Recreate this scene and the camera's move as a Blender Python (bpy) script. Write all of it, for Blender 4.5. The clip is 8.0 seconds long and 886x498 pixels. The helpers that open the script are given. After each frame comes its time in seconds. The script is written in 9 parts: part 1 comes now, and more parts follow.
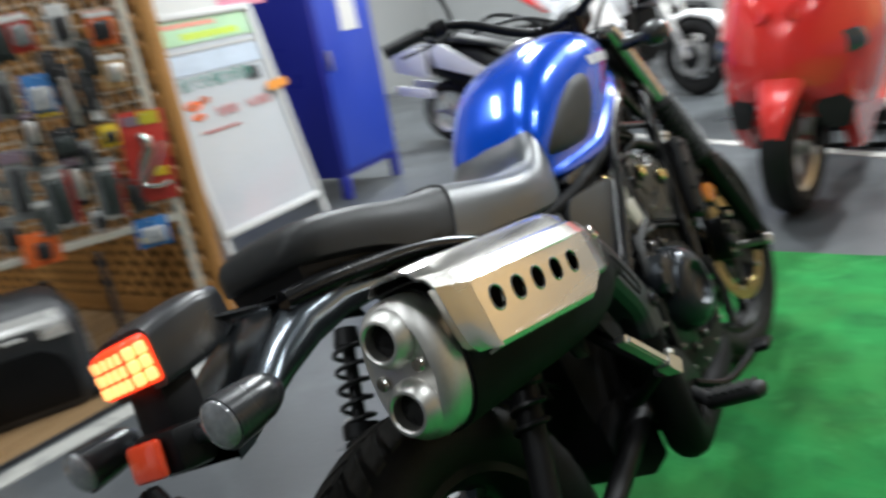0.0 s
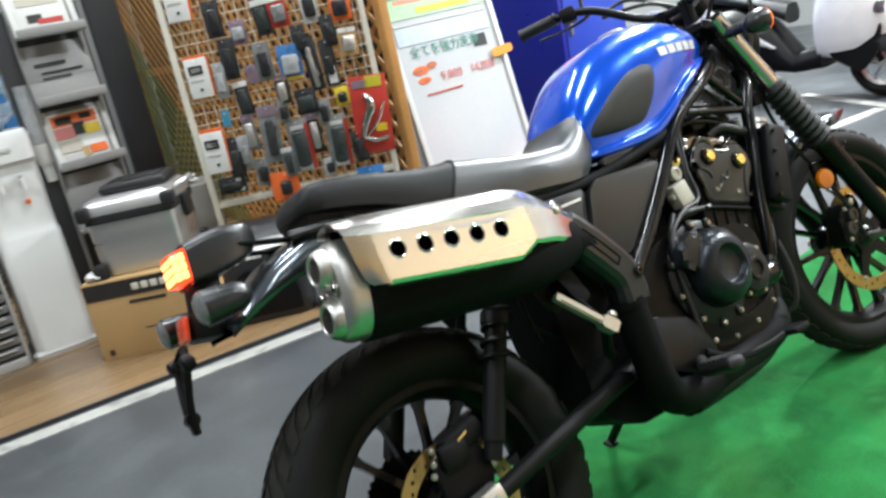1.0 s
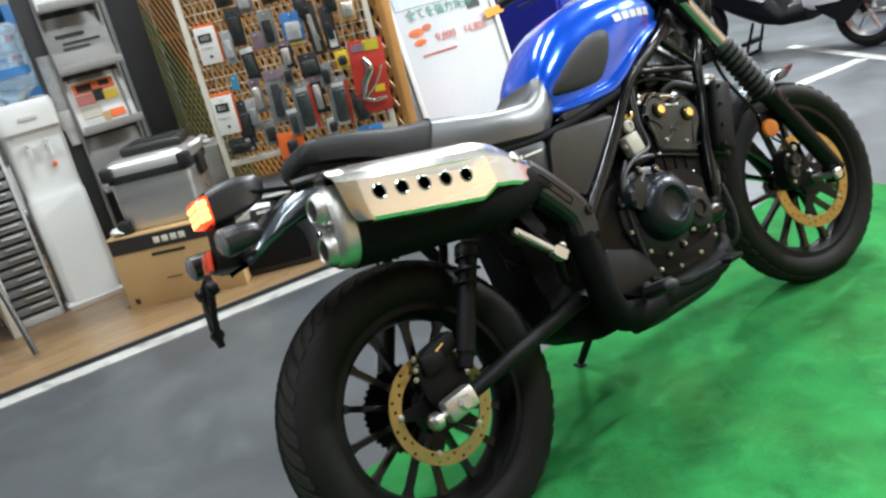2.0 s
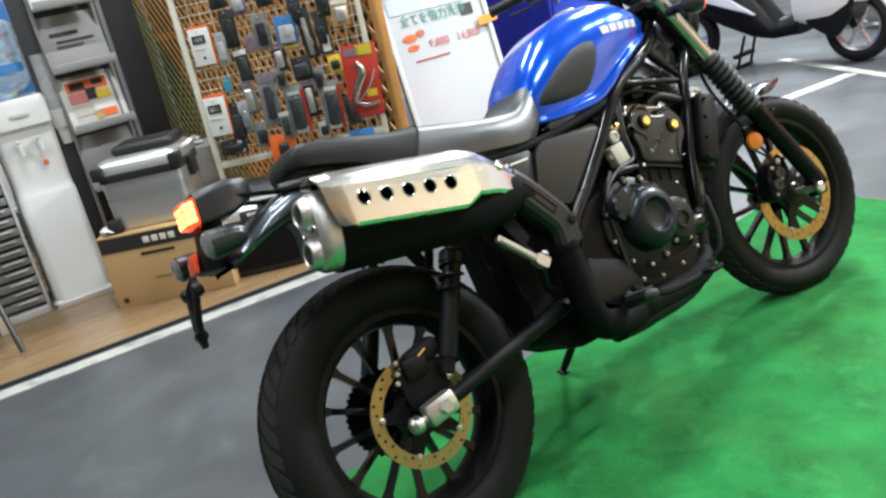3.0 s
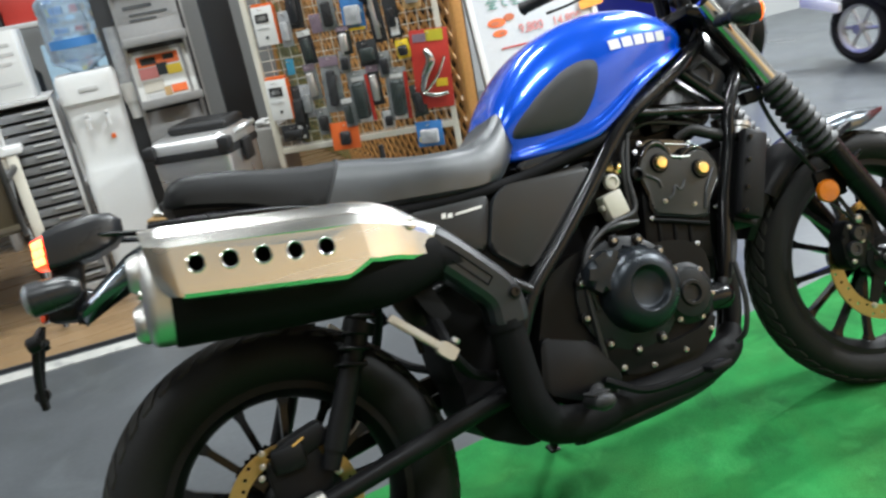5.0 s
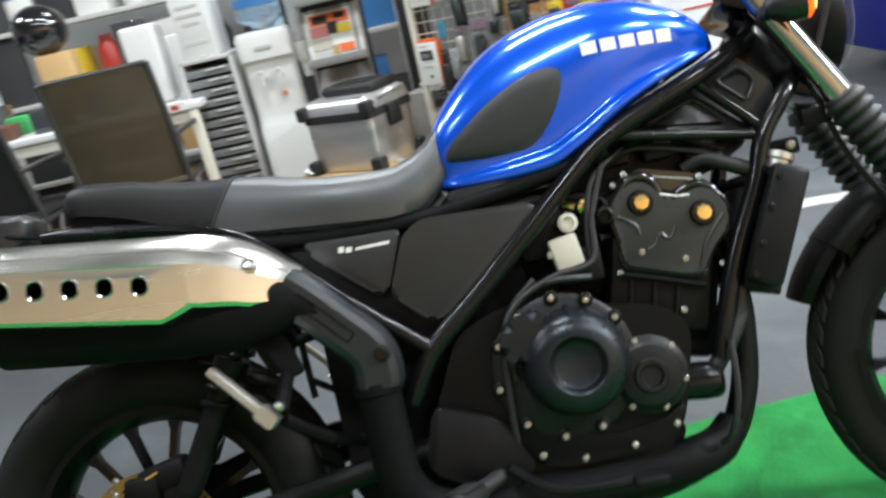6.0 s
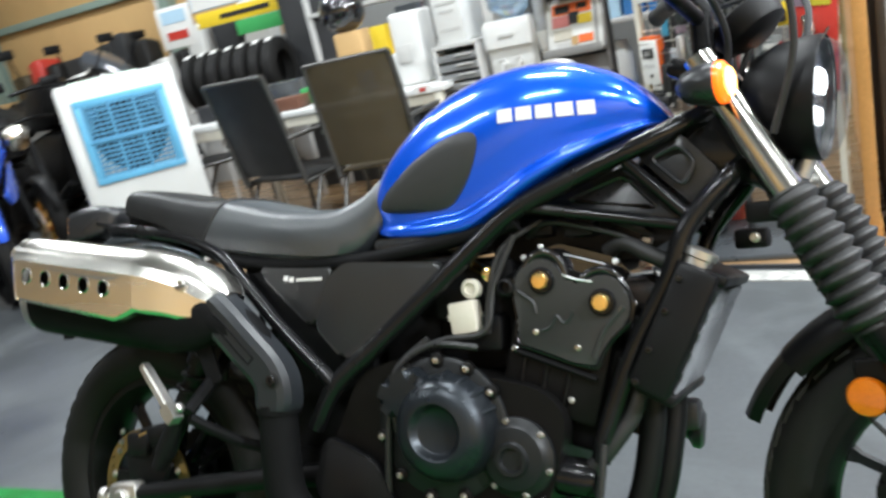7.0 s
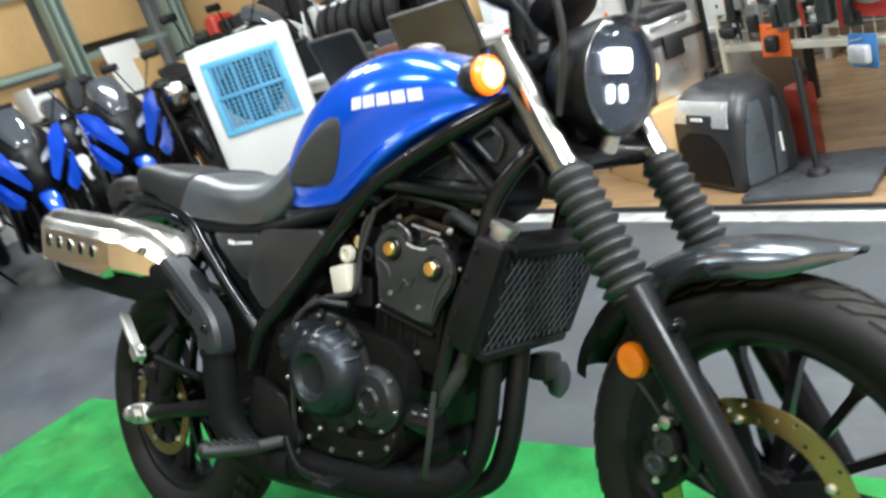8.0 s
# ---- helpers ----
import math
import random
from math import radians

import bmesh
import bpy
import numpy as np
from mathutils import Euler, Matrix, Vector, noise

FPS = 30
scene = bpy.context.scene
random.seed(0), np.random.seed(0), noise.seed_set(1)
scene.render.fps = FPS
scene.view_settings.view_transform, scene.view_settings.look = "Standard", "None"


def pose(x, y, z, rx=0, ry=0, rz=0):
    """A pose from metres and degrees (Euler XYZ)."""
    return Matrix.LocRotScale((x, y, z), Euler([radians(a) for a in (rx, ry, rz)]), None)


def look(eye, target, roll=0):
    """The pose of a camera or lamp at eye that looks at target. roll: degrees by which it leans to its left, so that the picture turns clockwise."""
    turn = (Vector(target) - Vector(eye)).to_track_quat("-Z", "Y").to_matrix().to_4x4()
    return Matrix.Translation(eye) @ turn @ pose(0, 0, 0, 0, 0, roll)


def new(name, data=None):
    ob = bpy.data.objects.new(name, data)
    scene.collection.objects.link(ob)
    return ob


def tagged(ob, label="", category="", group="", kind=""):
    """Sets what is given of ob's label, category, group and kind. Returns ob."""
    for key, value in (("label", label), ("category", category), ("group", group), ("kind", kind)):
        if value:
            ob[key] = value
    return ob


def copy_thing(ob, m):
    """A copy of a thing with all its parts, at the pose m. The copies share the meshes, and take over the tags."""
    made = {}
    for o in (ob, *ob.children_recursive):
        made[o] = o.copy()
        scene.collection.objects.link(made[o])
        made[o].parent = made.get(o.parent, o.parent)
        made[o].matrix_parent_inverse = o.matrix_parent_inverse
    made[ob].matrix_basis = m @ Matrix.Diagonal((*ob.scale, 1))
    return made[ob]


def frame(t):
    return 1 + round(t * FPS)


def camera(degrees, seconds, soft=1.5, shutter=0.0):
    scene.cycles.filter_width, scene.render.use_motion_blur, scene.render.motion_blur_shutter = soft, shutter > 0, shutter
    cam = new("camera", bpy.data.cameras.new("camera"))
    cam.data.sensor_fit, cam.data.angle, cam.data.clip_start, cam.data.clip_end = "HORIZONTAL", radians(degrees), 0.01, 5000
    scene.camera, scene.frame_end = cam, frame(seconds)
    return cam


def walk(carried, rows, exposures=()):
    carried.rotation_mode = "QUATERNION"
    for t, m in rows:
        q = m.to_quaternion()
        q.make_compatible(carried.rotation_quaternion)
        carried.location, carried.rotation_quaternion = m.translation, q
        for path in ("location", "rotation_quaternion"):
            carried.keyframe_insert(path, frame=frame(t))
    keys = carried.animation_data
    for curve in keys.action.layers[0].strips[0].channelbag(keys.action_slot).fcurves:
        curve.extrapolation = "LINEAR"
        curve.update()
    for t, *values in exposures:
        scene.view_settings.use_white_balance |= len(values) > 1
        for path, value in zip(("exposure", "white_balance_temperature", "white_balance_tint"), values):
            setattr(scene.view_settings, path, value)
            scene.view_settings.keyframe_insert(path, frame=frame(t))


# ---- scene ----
cam = camera(57.2, 8.0, 2.5, 0.5)
PATH = [
    (0, (-0.745, -0.421, 1.144), (0.843, 0.634, 0.54), -10.6),
    (0.1, (-0.732, -0.502, 1.147), (0.765, 0.684, 0.553), -11.6),
    (0.2, (-0.721, -0.574, 1.147), (0.705, 0.678, 0.516), -10.5),
    (0.3, (-0.705, -0.631, 1.148), (0.638, 0.709, 0.516), -11.0),
    (0.5, (-0.668, -0.741, 1.143), (0.577, 0.702, 0.536), -10.2),
    (1, (-0.638, -1.002, 1.155), (0.432, 0.588, 0.581), -11.9),
    (1.5, (-0.689, -1.182, 1.158), (0.271, 0.431, 0.468), -11.6),
    (2, (-0.745, -1.268, 1.194), (0.268, 0.324, 0.53), -13.4),
    (3.5, (-0.73, -1.296, 1.201), (0.287, 0.297, 0.547), -11.0),
    (4, (-0.584, -1.274, 1.182), (0.29, 0.404, 0.532), -9.6),
    (4.5, (-0.357, -1.237, 1.178), (0.469, 0.459, 0.514), -7.7),
    (4.7, (-0.272, -1.225, 1.18), (0.509, 0.499, 0.533), -8.9),
    (5.8, (0.45, -1.159, 1.138), (0.574, 0.721, 0.467), -13.3),
    (6, (0.608, -1.112, 1.132), (0.548, 0.776, 0.474), -12.9),
    (6.5, (0.99, -1.008, 1.127), (0.497, 0.848, 0.568), -13.3),
    (7, (1.343, -0.963, 1.133), (0.422, 0.722, 0.571), -13.1),
    (7.5, (1.638, -0.845, 1.083), (0.492, 0.641, 0.391), -14.7),
    (8, (1.915, -0.783, 1.106), (0.583, 0.581, 0.501), -18.6),
]
walk(cam, [(t, look(eye, target, roll)) for t, eye, target, roll in PATH], [(0.0, -1.16), (0.2, -1.20), (0.5, -0.86), (1.0, -0.60), (2.0, -0.56), (4.5, -0.56), (6.5, -0.38), (8.0, -0.10)])

# ---------------------------------------------------------------- lamps and air
world = bpy.data.worlds.new("shop_air")
world.use_nodes = True
world.node_tree.nodes["Background"].inputs[0].default_value = (0.9, 0.95, 1.0, 1)
world.node_tree.nodes["Background"].inputs[1].default_value = 0.02
scene.world = world


def ceiling_lamp(x, y, z, power, long_x=1.2, long_y=0.16):
    data = bpy.data.lights.new("tube_light", "AREA")
    data.shape, data.size, data.size_y = "RECTANGLE", long_x, long_y
    data.energy, data.color = power, (0.895, 0.955, 0.985)
    ob = new("tube_light", data)
    ob.location = (x, y, z)
    return ob


# The last two, far stronger, stand in for an unseen bright opening eastwards.
LAMPS = [(-2.6, -1.6, 70), (0.4, -1.6, 108), (3.4, -1.6, 125), (-2.6, 1.3, 130), (0.4, 1.3, 145), (3.4, 1.3, 265), (-4.6, 3.0, 180), (0.6, 3.8, 120), (5.6, 3.2, 950), (6.4, -1.2, 1200)]
for lx, ly, lp in LAMPS:
    ceiling_lamp(lx, ly, 4.24, lp)


# ---------------------------------------------------------------- materials
def mat(name, col, rough=0.5, metal=0.0, var=0.15, big=3.0, fine=60.0, bump=0.0, coat=0.0, emit=None, power=0.0, stretch=(1, 1, 1), rvar=0.1, alpha=1.0, trans=0.0, spec=0.5):
    m = bpy.data.materials.new(name)
    m.use_nodes = True
    nt = m.node_tree
    b = nt.nodes["Principled BSDF"]
    b.inputs["Roughness"].default_value = rough
    b.inputs["Metallic"].default_value = metal
    b.inputs["Coat Weight"].default_value = coat
    b.inputs["Coat Roughness"].default_value = 0.04
    b.inputs["Specular IOR Level"].default_value = spec
    b.inputs["Transmission Weight"].default_value = trans
    tc = nt.nodes.new("ShaderNodeTexCoord")
    mp = nt.nodes.new("ShaderNodeMapping")
    mp.inputs["Scale"].default_value = stretch
    nt.links.new(tc.outputs["Object"], mp.inputs[0])
    n1 = nt.nodes.new("ShaderNodeTexNoise")
    n1.inputs["Scale"].default_value, n1.inputs["Detail"].default_value = big, 4
    n2 = nt.nodes.new("ShaderNodeTexNoise")
    n2.inputs["Scale"].default_value, n2.inputs["Detail"].default_value = fine, 3
    for n in (n1, n2):
        nt.links.new(mp.outputs[0], n.inputs["Vector"])
    mix = nt.nodes.new("ShaderNodeMath")
    mix.operation = "MULTIPLY_ADD"
    nt.links.new(n1.outputs[0], mix.inputs[0])
    mix.inputs[1].default_value = 0.6
    half = nt.nodes.new("ShaderNodeMath")
    half.operation = "MULTIPLY"
    nt.links.new(n2.outputs[0], half.inputs[0])
    half.inputs[1].default_value = 0.4
    nt.links.new(half.outputs[0], mix.inputs[2])
    ramp = nt.nodes.new("ShaderNodeValToRGB")
    ramp.color_ramp.elements[0].position, ramp.color_ramp.elements[1].position = 0.25, 0.75
    ramp.color_ramp.elements[0].color = (*[c * (1 - var) for c in col], 1)
    ramp.color_ramp.elements[1].color = (*[min(1, c * (1 + var)) for c in col], 1)
    nt.links.new(mix.outputs[0], ramp.inputs[0])
    nt.links.new(ramp.outputs[0], b.inputs["Base Color"])
    if rvar:
        rr = nt.nodes.new("ShaderNodeMapRange")
        rr.inputs[1].default_value, rr.inputs[2].default_value = 0.3, 0.7
        rr.inputs[3].default_value, rr.inputs[4].default_value = max(0.02, rough - rvar), min(1, rough + rvar)
        nt.links.new(n1.outputs[0], rr.inputs[0])
        nt.links.new(rr.outputs[0], b.inputs["Roughness"])
    if bump:
        bp = nt.nodes.new("ShaderNodeBump")
        bp.inputs["Strength"].default_value, bp.inputs["Distance"].default_value = 0.6, bump
        nt.links.new(n2.outputs[0], bp.inputs["Height"])
        nt.links.new(bp.outputs[0], b.inputs["Normal"])
    if emit:
        b.inputs["Emission Color"].default_value = (*emit, 1)
        b.inputs["Emission Strength"].default_value = power
    return m


def stain(m, col, scale, lo, hi, amount, distort=0.6):
    """Uneven patches of another colour, with a shape of their own."""
    nt = m.node_tree
    b = nt.nodes["Principled BSDF"]
    src = b.inputs["Base Color"].links[0].from_socket
    tc = nt.nodes.new("ShaderNodeTexCoord")
    no = nt.nodes.new("ShaderNodeTexNoise")
    no.inputs["Scale"].default_value, no.inputs["Detail"].default_value, no.inputs["Roughness"].default_value, no.inputs["Distortion"].default_value = scale, 6, 0.62, distort
    nt.links.new(tc.outputs["Object"], no.inputs["Vector"])
    mr = nt.nodes.new("ShaderNodeMapRange")
    mr.inputs[1].default_value, mr.inputs[2].default_value = lo, hi
    mr.inputs[3].default_value, mr.inputs[4].default_value = 0.0, amount
    nt.links.new(no.outputs[0], mr.inputs[0])
    mx = nt.nodes.new("ShaderNodeMix")
    mx.data_type = "RGBA"
    nt.links.new(mr.outputs[0], mx.inputs[0])
    nt.links.new(src, mx.inputs[6])
    mx.inputs[7].default_value = (*col, 1)
    nt.links.new(mx.outputs[2], b.inputs["Base Color"])


BLUE = mat("candy_blue_paint", (0.0, 0.098, 0.80), 0.22, 0.45, 0.06, 2, 400, 0, 1.0, rvar=0.02)
BLACK = mat("gloss_black_paint", (0.005, 0.005, 0.0055), 0.20, 0.0, 0.2, 6, 200, 0.0, 0.12, spec=0.24)
GLOSSB = mat("polished_black_enamel", (0.006, 0.0055, 0.0055), 0.10, 0.0, 0.2, 6, 200, 0.0, 0.6, rvar=0.05)
MATTE = mat("matt_black_paint", (0.0040, 0.0040, 0.0045), 0.46, 0.0, 0.25, 8, 300, 0.0003, spec=0.18)
HEATP = mat("heatproof_black_paint", (0.0040, 0.0040, 0.0044), 0.66, 0.0, 0.25, 8, 300, 0.0004, spec=0.10)
ENGINE = mat("dark_grey_engine_paint", (0.0042, 0.0040, 0.0040), 0.44, 0.0, 0.2, 9, 350, 0.0003, spec=0.13)
CAMC = mat("grey_cam_cover_paint", (0.034, 0.035, 0.036), 0.42, 0.3, 0.15, 9, 350, 0.0004)
COVER = mat("blue_grey_engine_cover", (0.018, 0.022, 0.027), 0.34, 0.6, 0.15, 9, 350, 0.0003)
COVERD = mat("black_engine_flange", (0.010, 0.011, 0.012), 0.42, 0.2, 0.15, 9, 350, 0.0003, spec=0.3)
PLASTIC = mat("dark_grey_plastic", (0.017, 0.0178, 0.020), 0.31, 0.0, 0.12, 6, 500, 0.0003, spec=0.45)
SIDEP = mat("satin_grey_side_cover", (0.015, 0.0153, 0.0162), 0.40, 0.0, 0.10, 6, 500, 0.0002, spec=0.5)
GUARDP = mat("dark_slate_guard_plastic", (0.012, 0.014, 0.017), 0.38, 0.0, 0.12, 6, 500, 0.0003, spec=0.45)
FORKB = mat("satin_black_fork", (0.0055, 0.0057, 0.0062), 0.30, 0.0, 0.2, 8, 300, 0.0002, spec=0.14)
RIMB = mat("matt_black_rim", (0.0042, 0.0042, 0.0045), 0.5, 0.0, 0.2, 8, 300, 0.0003, spec=0.2)
RUBBER = mat("tyre_rubber", (0.0075, 0.0072, 0.0070), 0.66, 0.0, 0.35, 7, 150, 0.0006, spec=0.22)
TREAD = mat("dusty_tread_rubber", (0.021, 0.020, 0.018), 0.8, 0.0, 0.4, 9, 120, 0.0006, spec=0.2)
SOFT = mat("soft_black_rubber", (0.009, 0.009, 0.0095), 0.55, 0.0, 0.2, 9, 250, 0.0003)
# Front cushion's copy of the seat vinyl, paler to carry reflected light.
VINYL = mat("sheen_lit_seat_vinyl", (0.021, 0.025, 0.029), 0.36, 0.0, 0.12, 8, 900, 0.0004, spec=1.0)
# Bluish sheen stands in for bright reflections on front cushion and side covers.
for one, much in ((VINYL, 0.19), (SIDEP, 0.18)):
    one.node_tree.nodes["Principled BSDF"].inputs["Sheen Weight"].default_value = much
    one.node_tree.nodes["Principled BSDF"].inputs["Sheen Roughness"].default_value = 0.30
    one.node_tree.nodes["Principled BSDF"].inputs["Sheen Tint"].default_value = (0.72, 0.88, 1.0, 1)
# Darker seat vinyl, without the reflected light put into the front cushion.
VINYL2 = mat("black_seat_vinyl", (0.010, 0.0105, 0.011), 0.48, 0.0, 0.12, 8, 900, 0.0004, spec=0.28)
ALU = mat("brushed_aluminium", (0.80, 0.77, 0.72), 0.23, 1.0, 0.06, 4, 120, 0.0, stretch=(0.25, 6, 6), rvar=0.06)
BOLTM = mat("zinc_bolt", (0.46, 0.455, 0.44), 0.28, 1.0, 0.1, 9, 200, rvar=0.06)
STEEL = mat("satin_steel", (0.60, 0.585, 0.56), 0.40, 1.0, 0.1, 9, 200, rvar=0.08)
CHROME = mat("polished_chrome", (0.50, 0.48, 0.44), 0.17, 1.0, 0.05, 5, 80, rvar=0.04)
GOLD = mat("gold_anodised_cap", (0.95, 0.68, 0.28), 0.20, 1.0, 0.08, 8, 200)
DISC = mat("bronze_brake_disc", (0.42, 0.31, 0.12), 0.34, 1.0, 0.15, 9, 200, rvar=0.08)
FENDER = mat("grey_metal_fender", (0.12, 0.135, 0.15), 0.22, 0.9, 0.1, 5, 200, rvar=0.05)
# Near-black that paints the shade inside bores, recesses and openings.
HOLE = mat("opening_shade_black", (0.006, 0.006, 0.006), 0.9, 0.0, 0.1)
MESHM = mat("radiator_core", (0.006, 0.006, 0.0065), 0.6, 0.0, 0.2, 9, 200)
GRILLE = mat("dark_radiator_grille", (0.036, 0.039, 0.044), 0.34, 0.5, 0.2, 20, 200)
TAIL = mat("lit_red_tail_lens", (0.8, 0.02, 0.012), 0.2, 0.0, 0.05, emit=(1.0, 0.055, 0.014), power=4.2)
TAILHOT = mat("lit_tail_diodes", (1.0, 0.5, 0.25), 0.2, 0.0, 0.05, emit=(1.0, 0.42, 0.12), power=4.6)
REDREF = mat("red_reflector", (0.85, 0.07, 0.02), 0.18, 0.0, 0.1, 30, 300, coat=0.6)
AMBERREF = mat("amber_reflector", (0.72, 0.17, 0.002), 0.12, 0.0, 0.2, 30, 300, coat=0.8)
AMBERLIT = mat("lit_amber_lens", (0.55, 0.14, 0.01), 0.2, 0.0, 0.05, emit=(1.0, 0.13, 0.004), power=2.0)
AMBERHOT = mat("lit_amber_bulb", (1.0, 0.6, 0.2), 0.2, 0.0, 0.05, emit=(1.0, 0.55, 0.16), power=5.0)
CLEAR = mat("clear_lens", (0.26, 0.265, 0.28), 0.10, 0.0, 0.35, 60, 200, coat=0.6, trans=0.35)
REFLECTOR = mat("lamp_reflector", (0.14, 0.165, 0.21), 0.24, 0.85, 0.1)
LEDLIT = mat("lit_white_lamp", (1, 1, 1), 0.2, emit=(0.86, 0.93, 1.0), power=2.6)
HEADGLASS = mat("headlamp_glass", (0.02, 0.022, 0.026), 0.03, 0, 0.0, rvar=0, spec=0.8)
HEADGLASS.node_tree.nodes["Principled BSDF"].inputs["Alpha"].default_value = 0.28
BADGE = mat("silver_white_lettering", (0.80, 0.80, 0.80), 0.3, 0.2, 0.05)
BEIGE = mat("beige_plastic", (0.50, 0.47, 0.40), 0.5, 0.0, 0.1)
WHITEP = mat("white_plastic", (0.64, 0.645, 0.635), 0.42, 0.0, 0.05, 4, 90)
GREYP = mat("light_grey_plastic", (0.50, 0.50, 0.49), 0.45, 0.0, 0.06, 4, 90)
CREAM = mat("cream_steel", (0.66, 0.63, 0.54), 0.45, 0.0, 0.08, 4, 90)


# ---------------------------------------------------------------- shaping helpers
def part(name, bm, material, parent=None, label="", sharp=38.0, smooth=True, m=None):
    """Links a bmesh as one mesh object under a thing or a part."""
    bmesh.ops.recalc_face_normals(bm, faces=bm.faces)
    for f in bm.faces:
        f.smooth = smooth
    lim = radians(sharp)
    for e in bm.edges:
        if len(e.link_faces) == 2:
            e.smooth = e.calc_face_angle(0) < lim
    me = bpy.data.meshes.new(name)
    bm.to_mesh(me)
    bm.free()
    for one in material if isinstance(material, (list, tuple)) else [material]:
        me.materials.append(one)
    ob = new(name, me)
    if parent:
        ob.parent = parent
    if m is not None:
        ob.matrix_basis = m
    if label:
        ob["label"] = label
    return ob


def thing(name, label, category, m=None, group="", kind=""):
    ob = new(name)
    ob.empty_display_size = 0.1
    if m is not None:
        ob.matrix_basis = m
    return tagged(ob, label, category, group, kind)


def single(name, bm, material, label, category, m=None, group="", kind="", sharp=38.0):
    return tagged(part(name, bm, material, None, "", sharp, m=m), label, category, group, kind)


def curve(pts, n=6):
    """Points on a smooth line through pts."""
    p = [Vector(q) for q in pts]
    if len(p) < 3:
        return p
    out = []
    for i in range(len(p) - 1):
        a, b, c, d = p[max(i - 1, 0)], p[i], p[i + 1], p[min(i + 2, len(p) - 1)]
        for k in range(n):
            t = k / n
            out.append(0.5 * (2 * b + (c - a) * t + (2 * a - 5 * b + 4 * c - d) * t * t + (3 * b - a - 3 * c + d) * t**3))
    return out + [p[-1]]


def skin(bm, rings, caps=True, closed=False):
    """Joins rings of equal count into one surface."""
    vs = [[bm.verts.new(p) for p in r] for r in rings]
    n = len(vs[0])
    for a, b in zip(vs, vs[1:] + ([vs[0]] if closed else [])):
        for i in range(n):
            j = (i + 1) % n
            bm.faces.new((a[i], a[j], b[j], b[i]))
    if caps and not closed:
        bm.faces.new(vs[0][::-1])
        bm.faces.new(vs[-1])
    return vs


def tube(bm, pts, r, seg=12, closed=False, caps=True, flat=1.0):
    pts = [Vector(p) for p in pts]
    n = len(pts)
    rs = r if isinstance(r, (list, tuple)) else [r] * n
    if len(rs) != n:
        rs = list(np.interp(np.linspace(0, 1, n), np.linspace(0, 1, len(rs)), rs))
    rs = [float(q) for q in rs]
    rings, up = [], None
    for i, p in enumerate(pts):
        a = pts[(i - 1) % n] if closed or i else p
        b = pts[(i + 1) % n] if closed or i < n - 1 else p
        d = (b - a).normalized()
        if up is None:
            up = d.orthogonal().normalized() if abs(d.z) > 0.9 else Vector((0, 0, 1))
        side = d.cross(up).normalized()
        up = side.cross(d).normalized()
        rings.append([p + rs[i] * (math.cos(k * math.tau / seg) * side + flat * math.sin(k * math.tau / seg) * up) for k in range(seg)])
    return skin(bm, rings, caps, closed)


def rod(bm, a, b, r, r2=None, seg=16):
    return tube(bm, [a, b], [r, r if r2 is None else r2], seg)


def box(bm, centre, size, bevel=0.0, turn=None, segs=2):
    m = Matrix.Translation(centre) @ (turn if turn is not None else Matrix()) @ Matrix.Diagonal((*size, 1))
    made = bmesh.ops.create_cube(bm, size=1, matrix=m)
    if bevel:
        es = {e for v in made["verts"] for e in v.link_edges}
        bmesh.ops.bevel(bm, geom=list(es), offset=bevel, segments=segs, profile=0.5, affect="EDGES")


def lathe(bm, prof, at=(0, 0, 0), axis=(0, 0, 1), seg=40, closed=False, arc=None):
    """Turns (radius, height) pairs round an axis."""
    q = Vector((0, 0, 1)).rotation_difference(Vector(axis).normalized()).to_matrix()
    at = Vector(at)
    rings = [[at + q @ Vector((r * math.cos(k * math.tau / seg), r * math.sin(k * math.tau / seg), h)) for k in range(seg)] for r, h in prof]
    return skin(bm, rings, not closed, closed)


def prism(bm, poly, put, thick, bevel=0.0, segs=2):
    """A flat outline, put(u, v, w) giving the place, w from 0 to thick."""
    n = len(poly)
    lo = [bm.verts.new(put(u, v, 0)) for u, v in poly]
    hi = [bm.verts.new(put(u, v, thick)) for u, v in poly]
    made = [bm.faces.new(lo[::-1]), bm.faces.new(hi)]
    for i in range(n):
        j = (i + 1) % n
        made.append(bm.faces.new((lo[i], lo[j], hi[j], hi[i])))
    if bevel:
        es = {e for v in hi for e in v.link_edges if e.other_vert(v) in set(hi)}
        bmesh.ops.bevel(bm, geom=list(es), offset=bevel, segments=segs, profile=0.5, affect="EDGES")


def rounded(poly, r, n=4):
    """The outline with rounded corners."""
    out = []
    k = len(poly)
    for i in range(k):
        p, a, b = Vector(poly[i]), Vector(poly[i - 1]), Vector(poly[(i + 1) % k])
        da, db = (a - p), (b - p)
        ra, rb = min(r, da.length * 0.45), min(r, db.length * 0.45)
        s, e = p + da.normalized() * ra, p + db.normalized() * rb
        for j in range(n + 1):
            t = j / n
            out.append(tuple((1 - t) ** 2 * s + 2 * t * (1 - t) * p + t * t * e))
    return out


